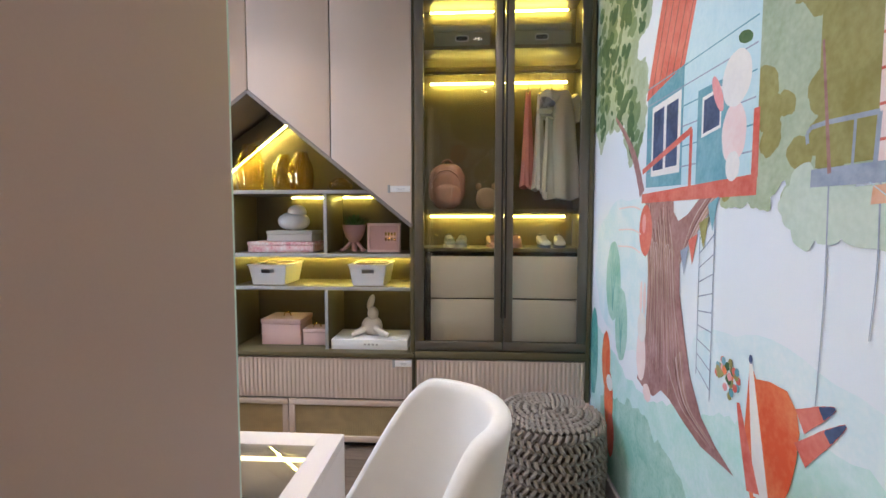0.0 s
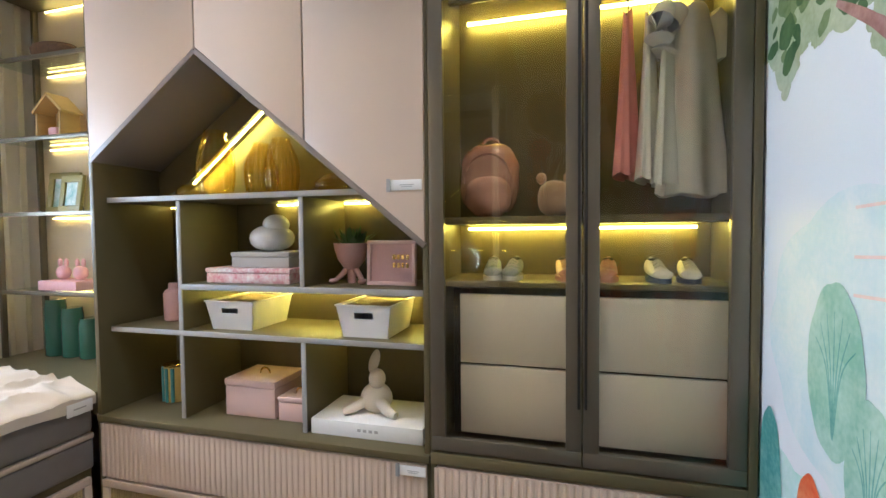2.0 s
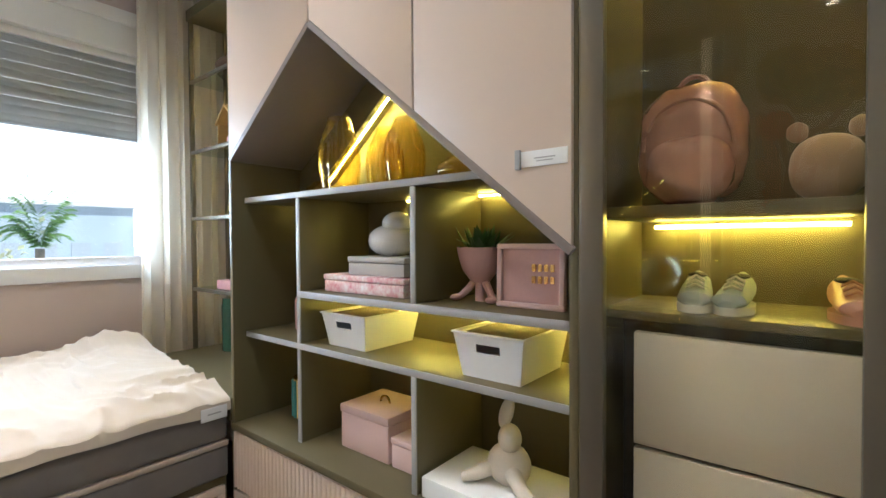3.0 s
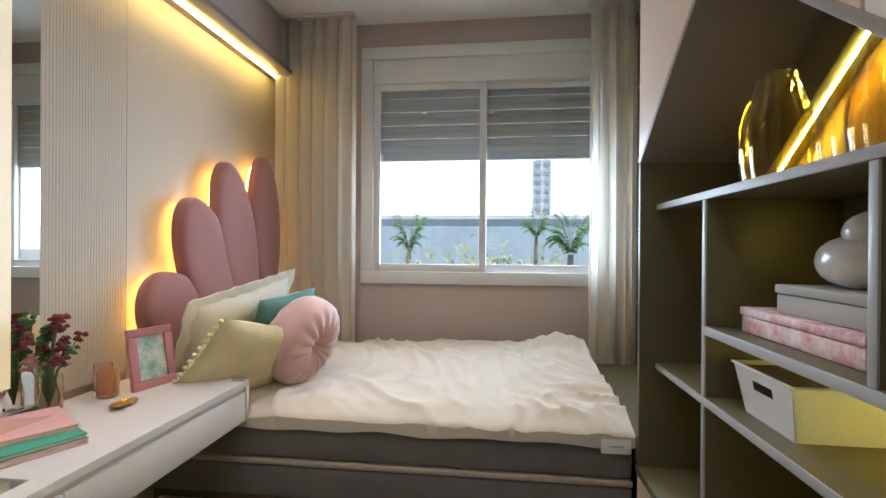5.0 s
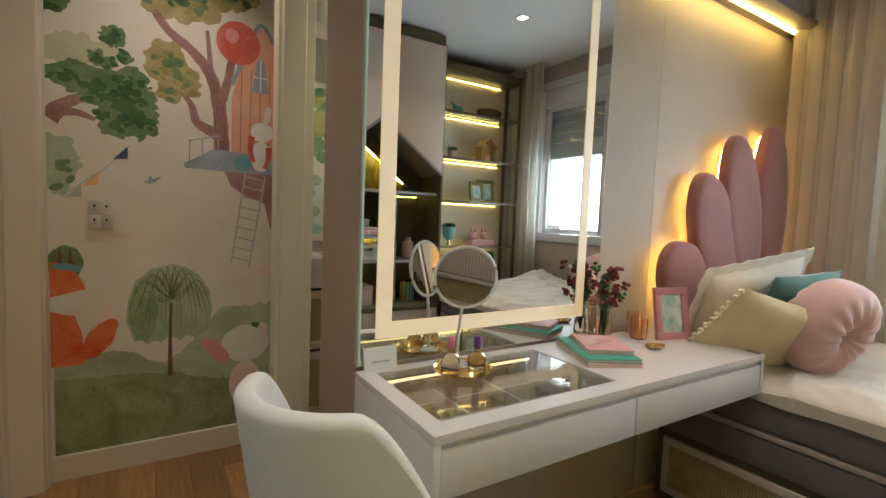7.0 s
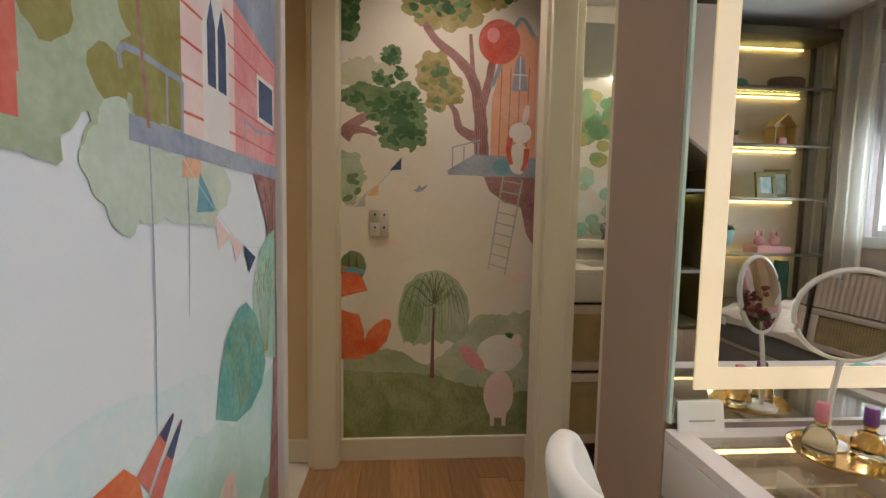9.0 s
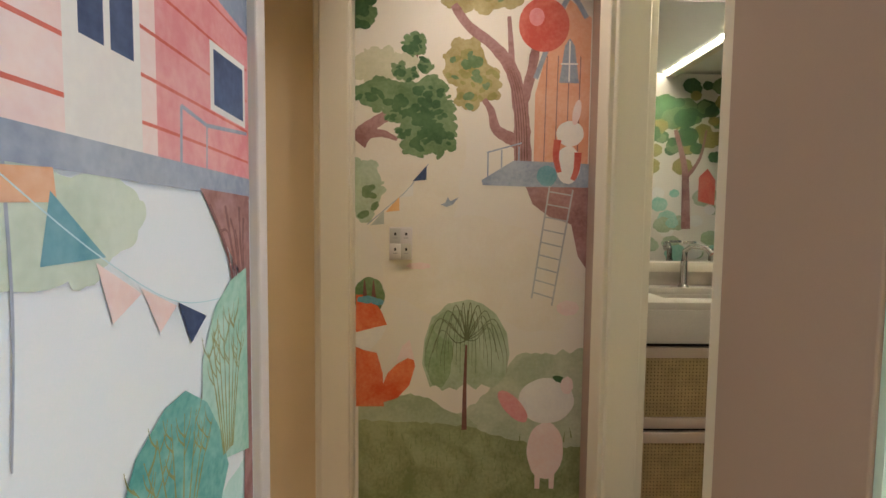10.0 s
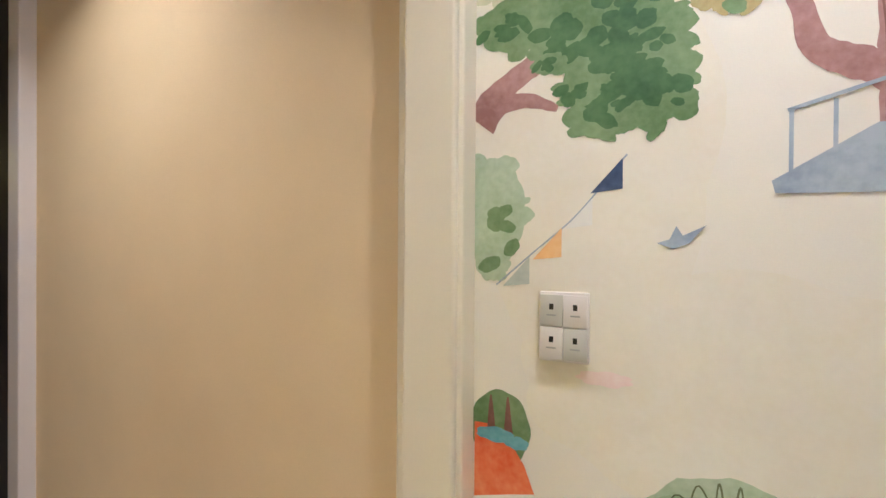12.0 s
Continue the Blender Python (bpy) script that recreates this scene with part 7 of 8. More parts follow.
def mural_hall():
    m = thing("mural", (0.42, HY, 0.1), "watercolour woodland mural with trees and meadow on cream wallpaper", "mural")
    m["wall"] = "hall"
    S = lambda name, pts, c: shape(m, name, pts, paint(*c))
    for cu, cv, ru, rv in ((0.45, 1.10, 0.34, 0.20), (0.15, 0.98, 0.18, 0.14), (0.70, 1.55, 0.22, 0.40)):
        S("painted_wash", oval(cu, cv, ru, rv, 0.08, 9, 50), ((0.76, 0.70, 0.60), (0.80, 0.75, 0.67)))
    S("painted_meadow", [(-0.04, 0.118)] + ragged([(-0.04, 0.765), (0.08, 0.745), (0.243, 0.735), (0.29, 0.66), (0.34, 0.60), (0.42, 0.53), (0.50, 0.47), (0.895, 0.44)], 0.022, 8, 1) + [(0.895, 0.118)], ((0.40, 0.46, 0.32), (0.56, 0.60, 0.46)))
    S("painted_meadow", [(0.40, 0.30)] + ragged([(0.40, 0.44), (0.50, 0.49), (0.60, 0.55), (0.68, 0.575), (0.78, 0.55), (0.895, 0.53)], 0.012, 8, 3) + [(0.895, 0.30)], ((0.32, 0.38, 0.24), (0.46, 0.52, 0.36)))
    S("painted_meadow", [(-0.04, 0.118)] + ragged([(-0.04, 0.34), (0.10, 0.35), (0.26, 0.375), (0.45, 0.435), (0.633, 0.455), (0.895, 0.46)], 0.016, 9, 2) + [(0.895, 0.118)], ((0.20, 0.24, 0.10), (0.36, 0.40, 0.22)))
    rnd = random.Random(3)
    polys = []
    for i in range(150):
        u = rnd.uniform(0.0, 0.88)
        z = rnd.uniform(0.14, 0.40)
        polys.append(stroke([(u, z), (u + rnd.uniform(-0.012, 0.012), z + rnd.uniform(0.015, 0.045))], 0.007, 0.001))
    dabs(m, "painted_grass", polys, paint((0.17, 0.22, 0.09), (0.28, 0.33, 0.15)))
    # right tree
    OCHRE = ((0.34, 0.27, 0.10), (0.50, 0.43, 0.22))
    crown(m, ((0.42, 2.34, 0.24, 0.22), (0.22, 2.42, 0.2, 0.2)), (OCHRE, G_OLIVE, G_MID, G_DEEP), 21, 0.024)
    crown(m, ((0.47, 1.91, 0.085, 0.10), (0.39, 1.84, 0.06, 0.07), (0.455, 1.79, 0.05, 0.055)), (OCHRE, G_OLIVE, G_MID), 22, 0.018, 0.8)
    S("painted_trunk", stroke([(0.232, 1.45), (0.236, 1.60), (0.248, 1.75), (0.285, 1.89), (0.36, 1.985), (0.46, 2.06), (0.52, 2.14)], 0.075, 0.03, 0.2), BARKL)
    S("painted_trunk", stroke([(0.24, 1.76), (0.208, 1.88), (0.19, 1.99), (0.17, 2.14)], 0.045, 0.028, 0.2), BARKL)
    S("painted_trunk", stroke([(0.24, 1.60), (0.29, 1.625), (0.345, 1.66), (0.365, 1.73), (0.395, 1.775)], 0.060, 0.020, 0.2), BARKL)
    S("painted_trunk", stroke([(0.285, 1.89), (0.29, 1.98), (0.30, 2.10)], 0.03, 0.016, 0.2), BARKL)
    dabs(m, "painted_bark", [stroke([(0.215 + 0.011 * i, 1.47), (0.222 + 0.010 * i, 1.66), (0.24 + 0.010 * i, 1.80), (0.275 + 0.008 * i, 1.90)], 0.004, 0.001, 0.5) for i in range(5)], paint(*BARK))
    # left trees
    S("painted_trunk", stroke([(0.90, 1.60), (0.85, 1.66), (0.79, 1.70), (0.73, 1.72)], 0.075, 0.022, 0.25), BARKL)
    S("painted_trunk", stroke([(0.86, 1.63), (0.80, 1.635), (0.74, 1.612)], 0.040, 0.014, 0.25), BARKL)
    S("painted_trunk", stroke([(0.72, 1.80), (0.685, 1.88), (0.66, 1.95)], 0.016, 0.008, 0.25), BARK)
    crown(m, ((0.865, 1.42, 0.065, 0.11), (0.875, 1.33, 0.035, 0.055)), (G_PALE, G_PALE, G_MID), 23, 0.018, 0.7)
    crown(m, ((0.82, 1.90, 0.10, 0.065), (0.70, 1.90, 0.05, 0.06)), (((0.52, 0.52, 0.36), (0.64, 0.62, 0.48)),), 28, 0.018, 0.8)
    crown(m, ((0.63, 1.72, 0.105, 0.13), (0.585, 1.65, 0.075, 0.10), (0.66, 1.62, 0.06, 0.075), (0.72, 1.77, 0.09, 0.07), (0.83, 1.79, 0.075, 0.055), (0.615, 1.80, 0.06, 0.055)), (G_MID, G_MID, G_DEEP, G_DEEP), 24, 0.017)
    crown(m, ((0.672, 1.985, 0.045, 0.045), (0.632, 1.905, 0.026, 0.03), (0.735, 1.88, 0.03, 0.028), (0.69, 1.87, 0.03, 0.025), (0.70, 1.64, 0.04, 0.03), (0.76, 1.70, 0.03, 0.022)), (G_MID, G_DEEP, G_DEEP), 25, 0.012)
    crown(m, ((0.885, 2.16, 0.05, 0.12), (0.86, 2.34, 0.08, 0.14)), (G_MID, G_DEEP, G_DEEP), 27, 0.02)
    # house in the right tree
    S("painted_house", [(0.19, 1.45), (0.19, 1.80), (0.15, 1.95), (0.06, 2.17), (-0.03, 2.10), (-0.03, 1.45)], ((0.74, 0.36, 0.22), (0.80, 0.48, 0.34)))
    for i in range(4):
        S("painted_line", stroke([(0.15 - 0.045 * i, 1.46), (0.145 - 0.045 * i, 1.95)], 0.004, 0.004), BARKL)
    S("painted_roof", stroke([(0.19, 1.86), (0.13, 2.02), (0.06, 2.18), (-0.01, 2.10)], 0.02, 0.02), LILAC)
    S("painted_window", [(0.095, 1.845), (0.075, 1.99), (0.055, 2.02), (0.035, 1.99), (0.015, 1.845)], LILAC)
    S("painted_line", stroke([(0.055, 1.85), (0.055, 2.01)], 0.006, 0.006), WHITEP)
    S("painted_line", stroke([(0.09, 1.92), (0.02, 1.92)], 0.006, 0.006), WHITEP)
    S("painted_balloon", oval(0.16, 2.07, 0.10, 0.105, 0.01, 2), RED)
    S("painted_balloon", oval(0.19, 2.10, 0.03, 0.035, 0.02, 2), PINK)
    S("painted_platform", [(0.395, 1.435), (0.40, 1.455), (0.27, 1.535), (-0.035, 1.525), (-0.035, 1.425)], LILAC)
    for u in (0.375, 0.32, 0.25):
        S("painted_rail", stroke([(u, 1.455), (u, 1.565 + (0.375 - u) * 0.2)], 0.006, 0.006), LILAC)
    S("painted_rail", stroke([(0.38, 1.565), (0.24, 1.605)], 0.006, 0.006), LILAC)
    S("painted_trunk", [(0.22, 1.43), (0.19, 1.36), (0.12, 1.31), (0.03, 1.28), (0.0, 1.15), (-0.035, 1.10), (-0.035, 1.43)], BARKL)
    ladder(m, (0.122, 1.438), (0.186, 0.975), (0.027, 1.420), (0.102, 0.945), 9, paint((0.40, 0.42, 0.44), (0.56, 0.56, 0.55)), 0.007)
    S("painted_stone", oval(0.035, 0.935, 0.045, 0.030, 0.06), PALEP)
    # plain figures
    S("painted_figure", oval(0.05, 1.52, 0.05, 0.075, 0.03), WHITEP)
    S("painted_figure", oval(0.045, 1.645, 0.055, 0.05, 0.02), WHITEP)
    S("painted_figure", oval(0.02, 1.73, 0.016, 0.05, 0.02, tilt=10), PALEP)
    S("painted_figure", stroke([(0.095, 1.62), (0.10, 1.55), (0.085, 1.49)], 0.03, 0.02), RED)
    S("painted_figure", stroke([(0.01, 1.57), (0.015, 1.50), (0.03, 1.46)], 0.03, 0.02), RED)
    S("painted_figure", oval(0.135, 1.475, 0.04, 0.04, 0.05), BLUE)
    S("painted_bush", oval(0.85, 0.98, 0.06, 0.075, 0.05), G_MID)
    S("painted_figure", [(0.778, 0.86), (0.80, 0.915), (0.835, 0.965), (0.865, 0.985), (0.905, 0.985), (0.905, 0.80), (0.86, 0.80), (0.82, 0.825)], ORANGE)
    for u in (0.868, 0.832):
        S("painted_figure", stroke([(u, 0.955), (u + 0.002, 1.045)], 0.024, 0.003), BARK)
    S("painted_figure", [(0.778, 0.862), (0.83, 0.85), (0.905, 0.83), (0.905, 0.77), (0.85, 0.75), (0.80, 0.81)], WHITEP)
    S("painted_figure", [(0.905, 0.77), (0.87, 0.755), (0.82, 0.745), (0.795, 0.66), (0.79, 0.52), (0.905, 0.52)], ORANGE)
    S("painted_figure", [(0.80, 0.535), (0.735, 0.555), (0.685, 0.61), (0.662, 0.69), (0.672, 0.735), (0.735, 0.70), (0.775, 0.66), (0.80, 0.60)], ORANGE)
    S("painted_figure", [(0.665, 0.715), (0.685, 0.80), (0.715, 0.775), (0.742, 0.70), (0.70, 0.725)], PALEP)
    S("painted_flower", oval(0.86, 0.965, 0.035, 0.014, 0.2, 6, 20), BLUE)
    S("painted_flower", oval(0.815, 0.955, 0.022, 0.012, 0.2, 6, 20), BLUE)
    # willow
    willow = [(0.452, 0.968), (0.53, 0.95), (0.595, 0.89), (0.625, 0.80), (0.633, 0.70), (0.60, 0.60), (0.575, 0.615), (0.55, 0.585), (0.52, 0.60), (0.49, 0.59), (0.455, 0.62), (0.41, 0.59), (0.385, 0.615), (0.35, 0.60), (0.32, 0.61), (0.29, 0.65), (0.272, 0.74), (0.285, 0.83), (0.33, 0.91), (0.39, 0.955)]
    S("painted_bush", ragged(willow + willow[:1], 0.006, 4)[:-1], G_PALE)
    S("painted_bush", oval(0.565, 0.74, 0.055, 0.13, 0.08, 9, 40), ((0.20, 0.30, 0.14), (0.36, 0.46, 0.28)))
    S("painted_bush", oval(0.50, 0.86, 0.085, 0.06, 0.08, 9, 40), ((0.26, 0.36, 0.20), (0.42, 0.50, 0.34)))
    S("painted_trunk", stroke([(0.456, 0.42), (0.456, 0.60), (0.452, 0.78)], 0.022, 0.008), BARK)
    polys = []
    for i in range(22):
        k = -1 + 2 * (i + 0.5) / 22
        top = 0.955 - 0.075 * k * k - 0.03 * (i % 3)
        polys.append(stroke([(0.452, 0.80), (0.452 + 0.05 * k, top - 0.05), (0.452 + 0.12 * k, top), (0.452 + 0.172 * k, top - 0.12), (0.452 + 0.178 * k, 0.66 + 0.03 * (i % 4))], 0.0045, 0.0012))
    dabs(m, "painted_twig", polys, paint((0.09, 0.11, 0.05), (0.17, 0.19, 0.10)))
    S("painted_figure", oval(0.115, 0.33, 0.075, 0.12, 0.04), PALEP)
    S("painted_figure", oval(0.115, 0.545, 0.115, 0.095, 0.02), WHITEP)
    S("painted_figure", oval(0.255, 0.52, 0.035, 0.085, 0.02, tilt=-42), PINK)
    S("painted_leaf", oval(0.06, 0.635, 0.03, 0.013, 0.05, tilt=20), G_DEEP)
    S("painted_flower", oval(0.03, 0.61, 0.025, 0.035, 0.08), PALEP)
    for u in (0.145, 0.085):
        S("painted_figure", stroke([(u, 0.23), (u, 0.165)], 0.024, 0.020), PALEP)
    # bunting and bird
    S("painted_line", stroke([(0.615, 1.515), (0.70, 1.41), (0.78, 1.34), (0.86, 1.27)], 0.003, 0.003), LILAC)
    for u, z, k, c in ((0.622, 1.509, 0.056, NAVY), (0.674, 1.438, 0.05, WHITEP), (0.730, 1.384, 0.056, ((0.80, 0.42, 0.14), (0.84, 0.54, 0.26))), (0.792, 1.328, 0.054, ((0.42, 0.46, 0.42), (0.56, 0.58, 0.52)))):
        S("painted_flag", [(u, z), (u + k, z - k - 0.006), (u, z - k)], c)
    S("painted_bird", [(0.565, 1.355), (0.545, 1.362), (0.535, 1.385), (0.525, 1.368), (0.490, 1.385), (0.515, 1.355), (0.54, 1.345)], LILAC)
    S("painted_wash", oval(0.65, 1.105, 0.045, 0.012, 0.2), PALEP)


mural_east()
LAYER[0] = 0
mural_hall()


M_PLATEG = mat("pale_grey_button", (0.54, 0.52, 0.48), 0.4, vary=0.04)


def switch_plate():
    t = thing("switch_plate", (0.705, HY, 1.19), "white and grey four-button switch plate", "switch plate")
    part("plate", box(0.677, HY + 0.001, 1.130, 0.769, HY + 0.013, 1.262, 0.002), M_WHITE, t)
    for i, (u, z) in enumerate(((0.701, 1.165), (0.745, 1.165), (0.701, 1.227), (0.745, 1.227))):
        k = part("button", box(u - 0.0215, HY + 0.013, z - 0.030, u + 0.0215, HY + 0.017, z + 0.030, 0.001), M_WHITE if i in (1, 2) else M_PLATEG, t)
        part("icon", box(u - 0.004, HY + 0.0172, z + 0.002, u + 0.004, HY + 0.0178, z + 0.013), M_GAP, k, "small dark pictogram", smooth=False)
        part("caption_bar", box(u - 0.009, HY + 0.0172, z - 0.010, u + 0.009, HY + 0.0178, z - 0.007), M_EDGE, k, smooth=False)


switch_plate()


# ---- bathroom, corridor end, outdoors ----
M_TEALW = mat("teal_ribbed_wall", (0.05, 0.17, 0.18), 0.4, vary=0.12)
M_STONE = mat("greige_stone", (0.58, 0.53, 0.46), 0.35, vary=0.12, scale=8)
M_CHROME = mat("brushed_nickel", (0.55, 0.54, 0.52), 0.22, metal=1.0, vary=0.05, bump=0)
M_TERRA = mat("salmon_ceramic", (0.56, 0.27, 0.17), 0.35, vary=0.08)
# near-black colour stands for the far room being unlit
M_DARKR = mat("dimness_coloured_wall", (0.05, 0.045, 0.05), 0.6)
M_CARD = mat("white_card", (0.80, 0.80, 0.80), 0.4, vary=0.03)
M_BAR = mat("grey_print", (0.42, 0.42, 0.43), 0.6)
M_COVE = glow("bathroom_cove_led", (1.0, 0.90, 0.66), 190.0)
BC = 2.34
setting("bathroom_floor", box(-2.5, -0.95, -0.1, -0.1, 0.40, 0.002), M_FLOORH, "warm brown oak bathroom floor")
setting("bathroom_ceiling", box(-2.5, -0.9, BC, -0.10, 0.395, BC + 0.05), M_CEIL, "white bathroom ceiling")
setting("bathroom_wall_south", box(-2.5, -0.98, 0, -0.14, -0.86, BC), M_STONE, "greige stone bathroom wall")
setting("bathroom_wall_west", box(-2.6, -0.98, 0, -2.5, 0.40, BC), M_TEALW, "teal bathroom wall")
setting("bathroom_wall_north", box(-2.5, 0.385, 0, -0.10, 0.398, BC), M_MURALW, "papered bathroom wall")
bm = bmesh.new()
for i in range(40):
    box(-2.48 + i * 0.024, 0.362, 0, -2.48 + i * 0.024 + 0.018, 0.385, BC, 0.004, 1, bm=bm)
setting("bathroom_wall_ribbed", bm, M_TEALW, "teal ribbed bathroom wall panel")
bm = bmesh.new()
rnd = random.Random(31)
t_b = thing("mural", (-0.9, 0.38, 0.5), "green watercolour leaf mural on the bathroom wall", "mural")
for i in range(170):
    low = i % 3 == 0
    u = rnd.uniform(-1.48, -0.3)
    v = rnd.uniform(1.05, 1.6) if low else rnd.gauss(2.02, 0.13)
    bm = bmesh.new()
    q = rnd.uniform(0.03, 0.08)
    vs = [bm.verts.new((a, 0.3838 - 0.00002 * i, b)) for a, b in oval(u, min(v, 2.26), q, q * 0.8, 0.14, 7, 18)]
    bm.faces.new(vs)
    part("painted_foliage", bm, paint(*((G_PALE, G_MINT, WHITEP) if low else (G_MID, G_OLIVE, G_DEEP))[i // 3 % 3]), t_b, smooth=False)
for a, b, c, w in (((-1.22, 1.25), (-1.2, 1.65), (-1.12, 1.95), 0.06), ((-1.2, 1.6), (-1.3, 1.75), (-1.34, 1.95), 0.03)):
    bm = bmesh.new()
    bm.faces.new([bm.verts.new((p, 0.379, q)) for p, q in stroke([a, b, c], w, w * 0.5, 0.3)])
    bmesh.ops.triangulate(bm, faces=bm.faces[:])
    part("painted_trunk", bm, paint(*BARKL), t_b, smooth=False)
bm = bmesh.new()
bm.faces.new([bm.verts.new((p, 0.378, q)) for p, q in ((-1.42, 1.42), (-1.30, 1.45), (-1.30, 1.62), (-1.36, 1.68), (-1.42, 1.60))])
part("painted_house", bm, paint(*RED), t_b, smooth=False)
setting("bathroom_ceiling_band", box(-1.09, -0.85, BC - 0.03, -1.035, 0.38, BC - 0.001, 0.003), M_CREAM, "cream band along the bathroom ceiling")
setting("bathroom_cove_light", box(-1.033, -0.85, BC - 0.012, -1.015, 0.36, BC - 0.001), M_COVE, "lit cove strip in the bathroom ceiling")


def vanity():
    t = thing("vanity", (-0.7, -0.63, 0), "greige stone sink counter over a blush cane cabinet", "vanity")
    x0, x1, yb, yf = -1.25, -0.145, -0.858, -0.40
    sx0, sx1, sy0, sy1 = -0.78, -0.27, -0.76, -0.50
    bm = box(x0, yb, 0.985, sx0, yf, 1.012, 0.003)
    box(sx1, yb, 0.985, x1, yf, 1.012, 0.003, bm=bm)
    box(sx0, yb, 0.985, sx1, sy0, 1.012, 0.003, bm=bm)
    box(sx0, sy1, 0.985, sx1, yf, 1.012, 0.003, bm=bm)
    part("counter", bm, M_STONE, t)
    bm = box(sx0 - 0.01, sy0 - 0.01, 0.86, sx1 + 0.01, sy1 + 0.01, 0.87)
    box(sx0 - 0.01, sy0 - 0.01, 0.87, sx0, sy1 + 0.01, 0.985, bm=bm)
    box(sx1, sy0 - 0.01, 0.87, sx1 + 0.01, sy1 + 0.01, 0.985, bm=bm)
    box(sx0, sy0 - 0.01, 0.87, sx1, sy0, 0.985, bm=bm)
    box(sx0, sy1, 0.87, sx1, sy1 + 0.01, 0.985, bm=bm)
    part("basin", bm, M_STONE, t)
    part("apron", box(x0, yf - 0.02, 0.865, x1, yf + 0.001, 0.9848, 0.003), M_STONE, t)
    # near-black body puts the shade between the cane fronts into colour
    part("cabinet_body", box(x0 + 0.01, yb, 0.53, x1 - 0.002, yf - 0.045, 0.855), M_GAP, t, smooth=False)
    part("backsplash", box(x0, yb, 1.013, x1, yb + 0.02, 1.075, 0.002), M_STONE, t)
    part("ledge", box(x0, yb, 1.076, x1, yb + 0.05, 1.118, 0.003), M_CREAM, t)

    def front(z0, z1):
        fr = part("cane_drawer", box(x0 + 0.02, yf - 0.045, z0, x1 - 0.004, yf - 0.025, z0 + 0.04, 0.003), M_DOOR, t)
        part("rail", box(x0 + 0.02, yf - 0.045, z1 - 0.04, x1 - 0.004, yf - 0.025, z1, 0.003), M_DOOR, fr)
        # shade behind the weave is painted into this sheet
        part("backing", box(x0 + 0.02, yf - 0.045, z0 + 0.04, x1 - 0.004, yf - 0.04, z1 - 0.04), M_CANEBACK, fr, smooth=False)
        bm = bmesh.new()
        for i in range(84):
            u = x0 + 0.03 + i * 0.0128
            box(u, yf - 0.036, z0 + 0.04, u + 0.007, yf - 0.033, z1 - 0.04, bm=bm)
        for i in range(int((z1 - z0 - 0.08) / 0.0128)):
            v = z0 + 0.043 + i * 0.0128
            box(x0 + 0.02, yf - 0.0335, v, x1 - 0.004, yf - 0.031, v + 0.007, bm=bm)
        part("cane_weave", bm, M_CANE, fr, "straw coloured woven cane", smooth=False)
    front(0.545, 0.845)
    front(0.20, 0.53)


vanity()
t = thing("bathroom_mirror", (-0.7, -0.86, 1.12), "frameless bathroom mirror above the sink ledge", "mirror")
part("mirror_glass", box(-1.25, -0.8599, 1.119, -0.145, -0.852, 2.25), M_MIRROR, t, smooth=False)
t = thing("faucet", (-0.50, -0.79, 1.012), "tall brushed nickel sink faucet", "faucet")
part("body", lathe([(0.022, 0), (0.022, 0.006), (0.015, 0.012), (0.014, 0.11), (0.013, 0.115)], (-0.50, -0.79, 1.012), 20), M_CHROME, t)
part("spout", tube([(-0.50, -0.79, 1.12), (-0.50, -0.785, 1.17), (-0.51, -0.75, 1.195), (-0.53, -0.69, 1.19), (-0.545, -0.665, 1.165)], 0.012, 12), M_CHROME, t)
part("lever", box(-0.55, -0.80, 1.20, -0.495, -0.785, 1.212, 0.004), M_CHROME, t)
t = thing("soap_dispenser", (-0.70, -0.77, 1.012), "salmon ceramic soap dispenser with metal pump", "soap dispenser")
part("bottle", lathe([(0.045, 0), (0.047, 0.004), (0.047, 0.09), (0.040, 0.10), (0.014, 0.104)], (-0.70, -0.77, 1.012), 24), M_TERRA, t)
part("pump", tube([(-0.70, -0.77, 1.116), (-0.70, -0.77, 1.15), (-0.70, -0.77, 1.165), (-0.73, -0.76, 1.168), (-0.75, -0.755, 1.162)], 0.006, 8), M_CHROME, t)
part("badge", box(-0.715, -0.724, 1.055, -0.685, -0.720, 1.075, 0.001), M_CHROME, t)
t = thing("ceramic_jar", (-0.83, -0.77, 1.012), "low salmon ceramic cotton jar with lid", "jar")
part("body", box(-0.89, -0.81, 1.012, -0.775, -0.73, 1.075, 0.012, 3), M_TERRA, t)
part("lid", box(-0.892, -0.812, 1.077, -0.773, -0.728, 1.092, 0.005), M_TERRA, t)
part("badge", box(-0.845, -0.731, 1.035, -0.815, -0.7285, 1.052, 0.001), M_CHROME, t)


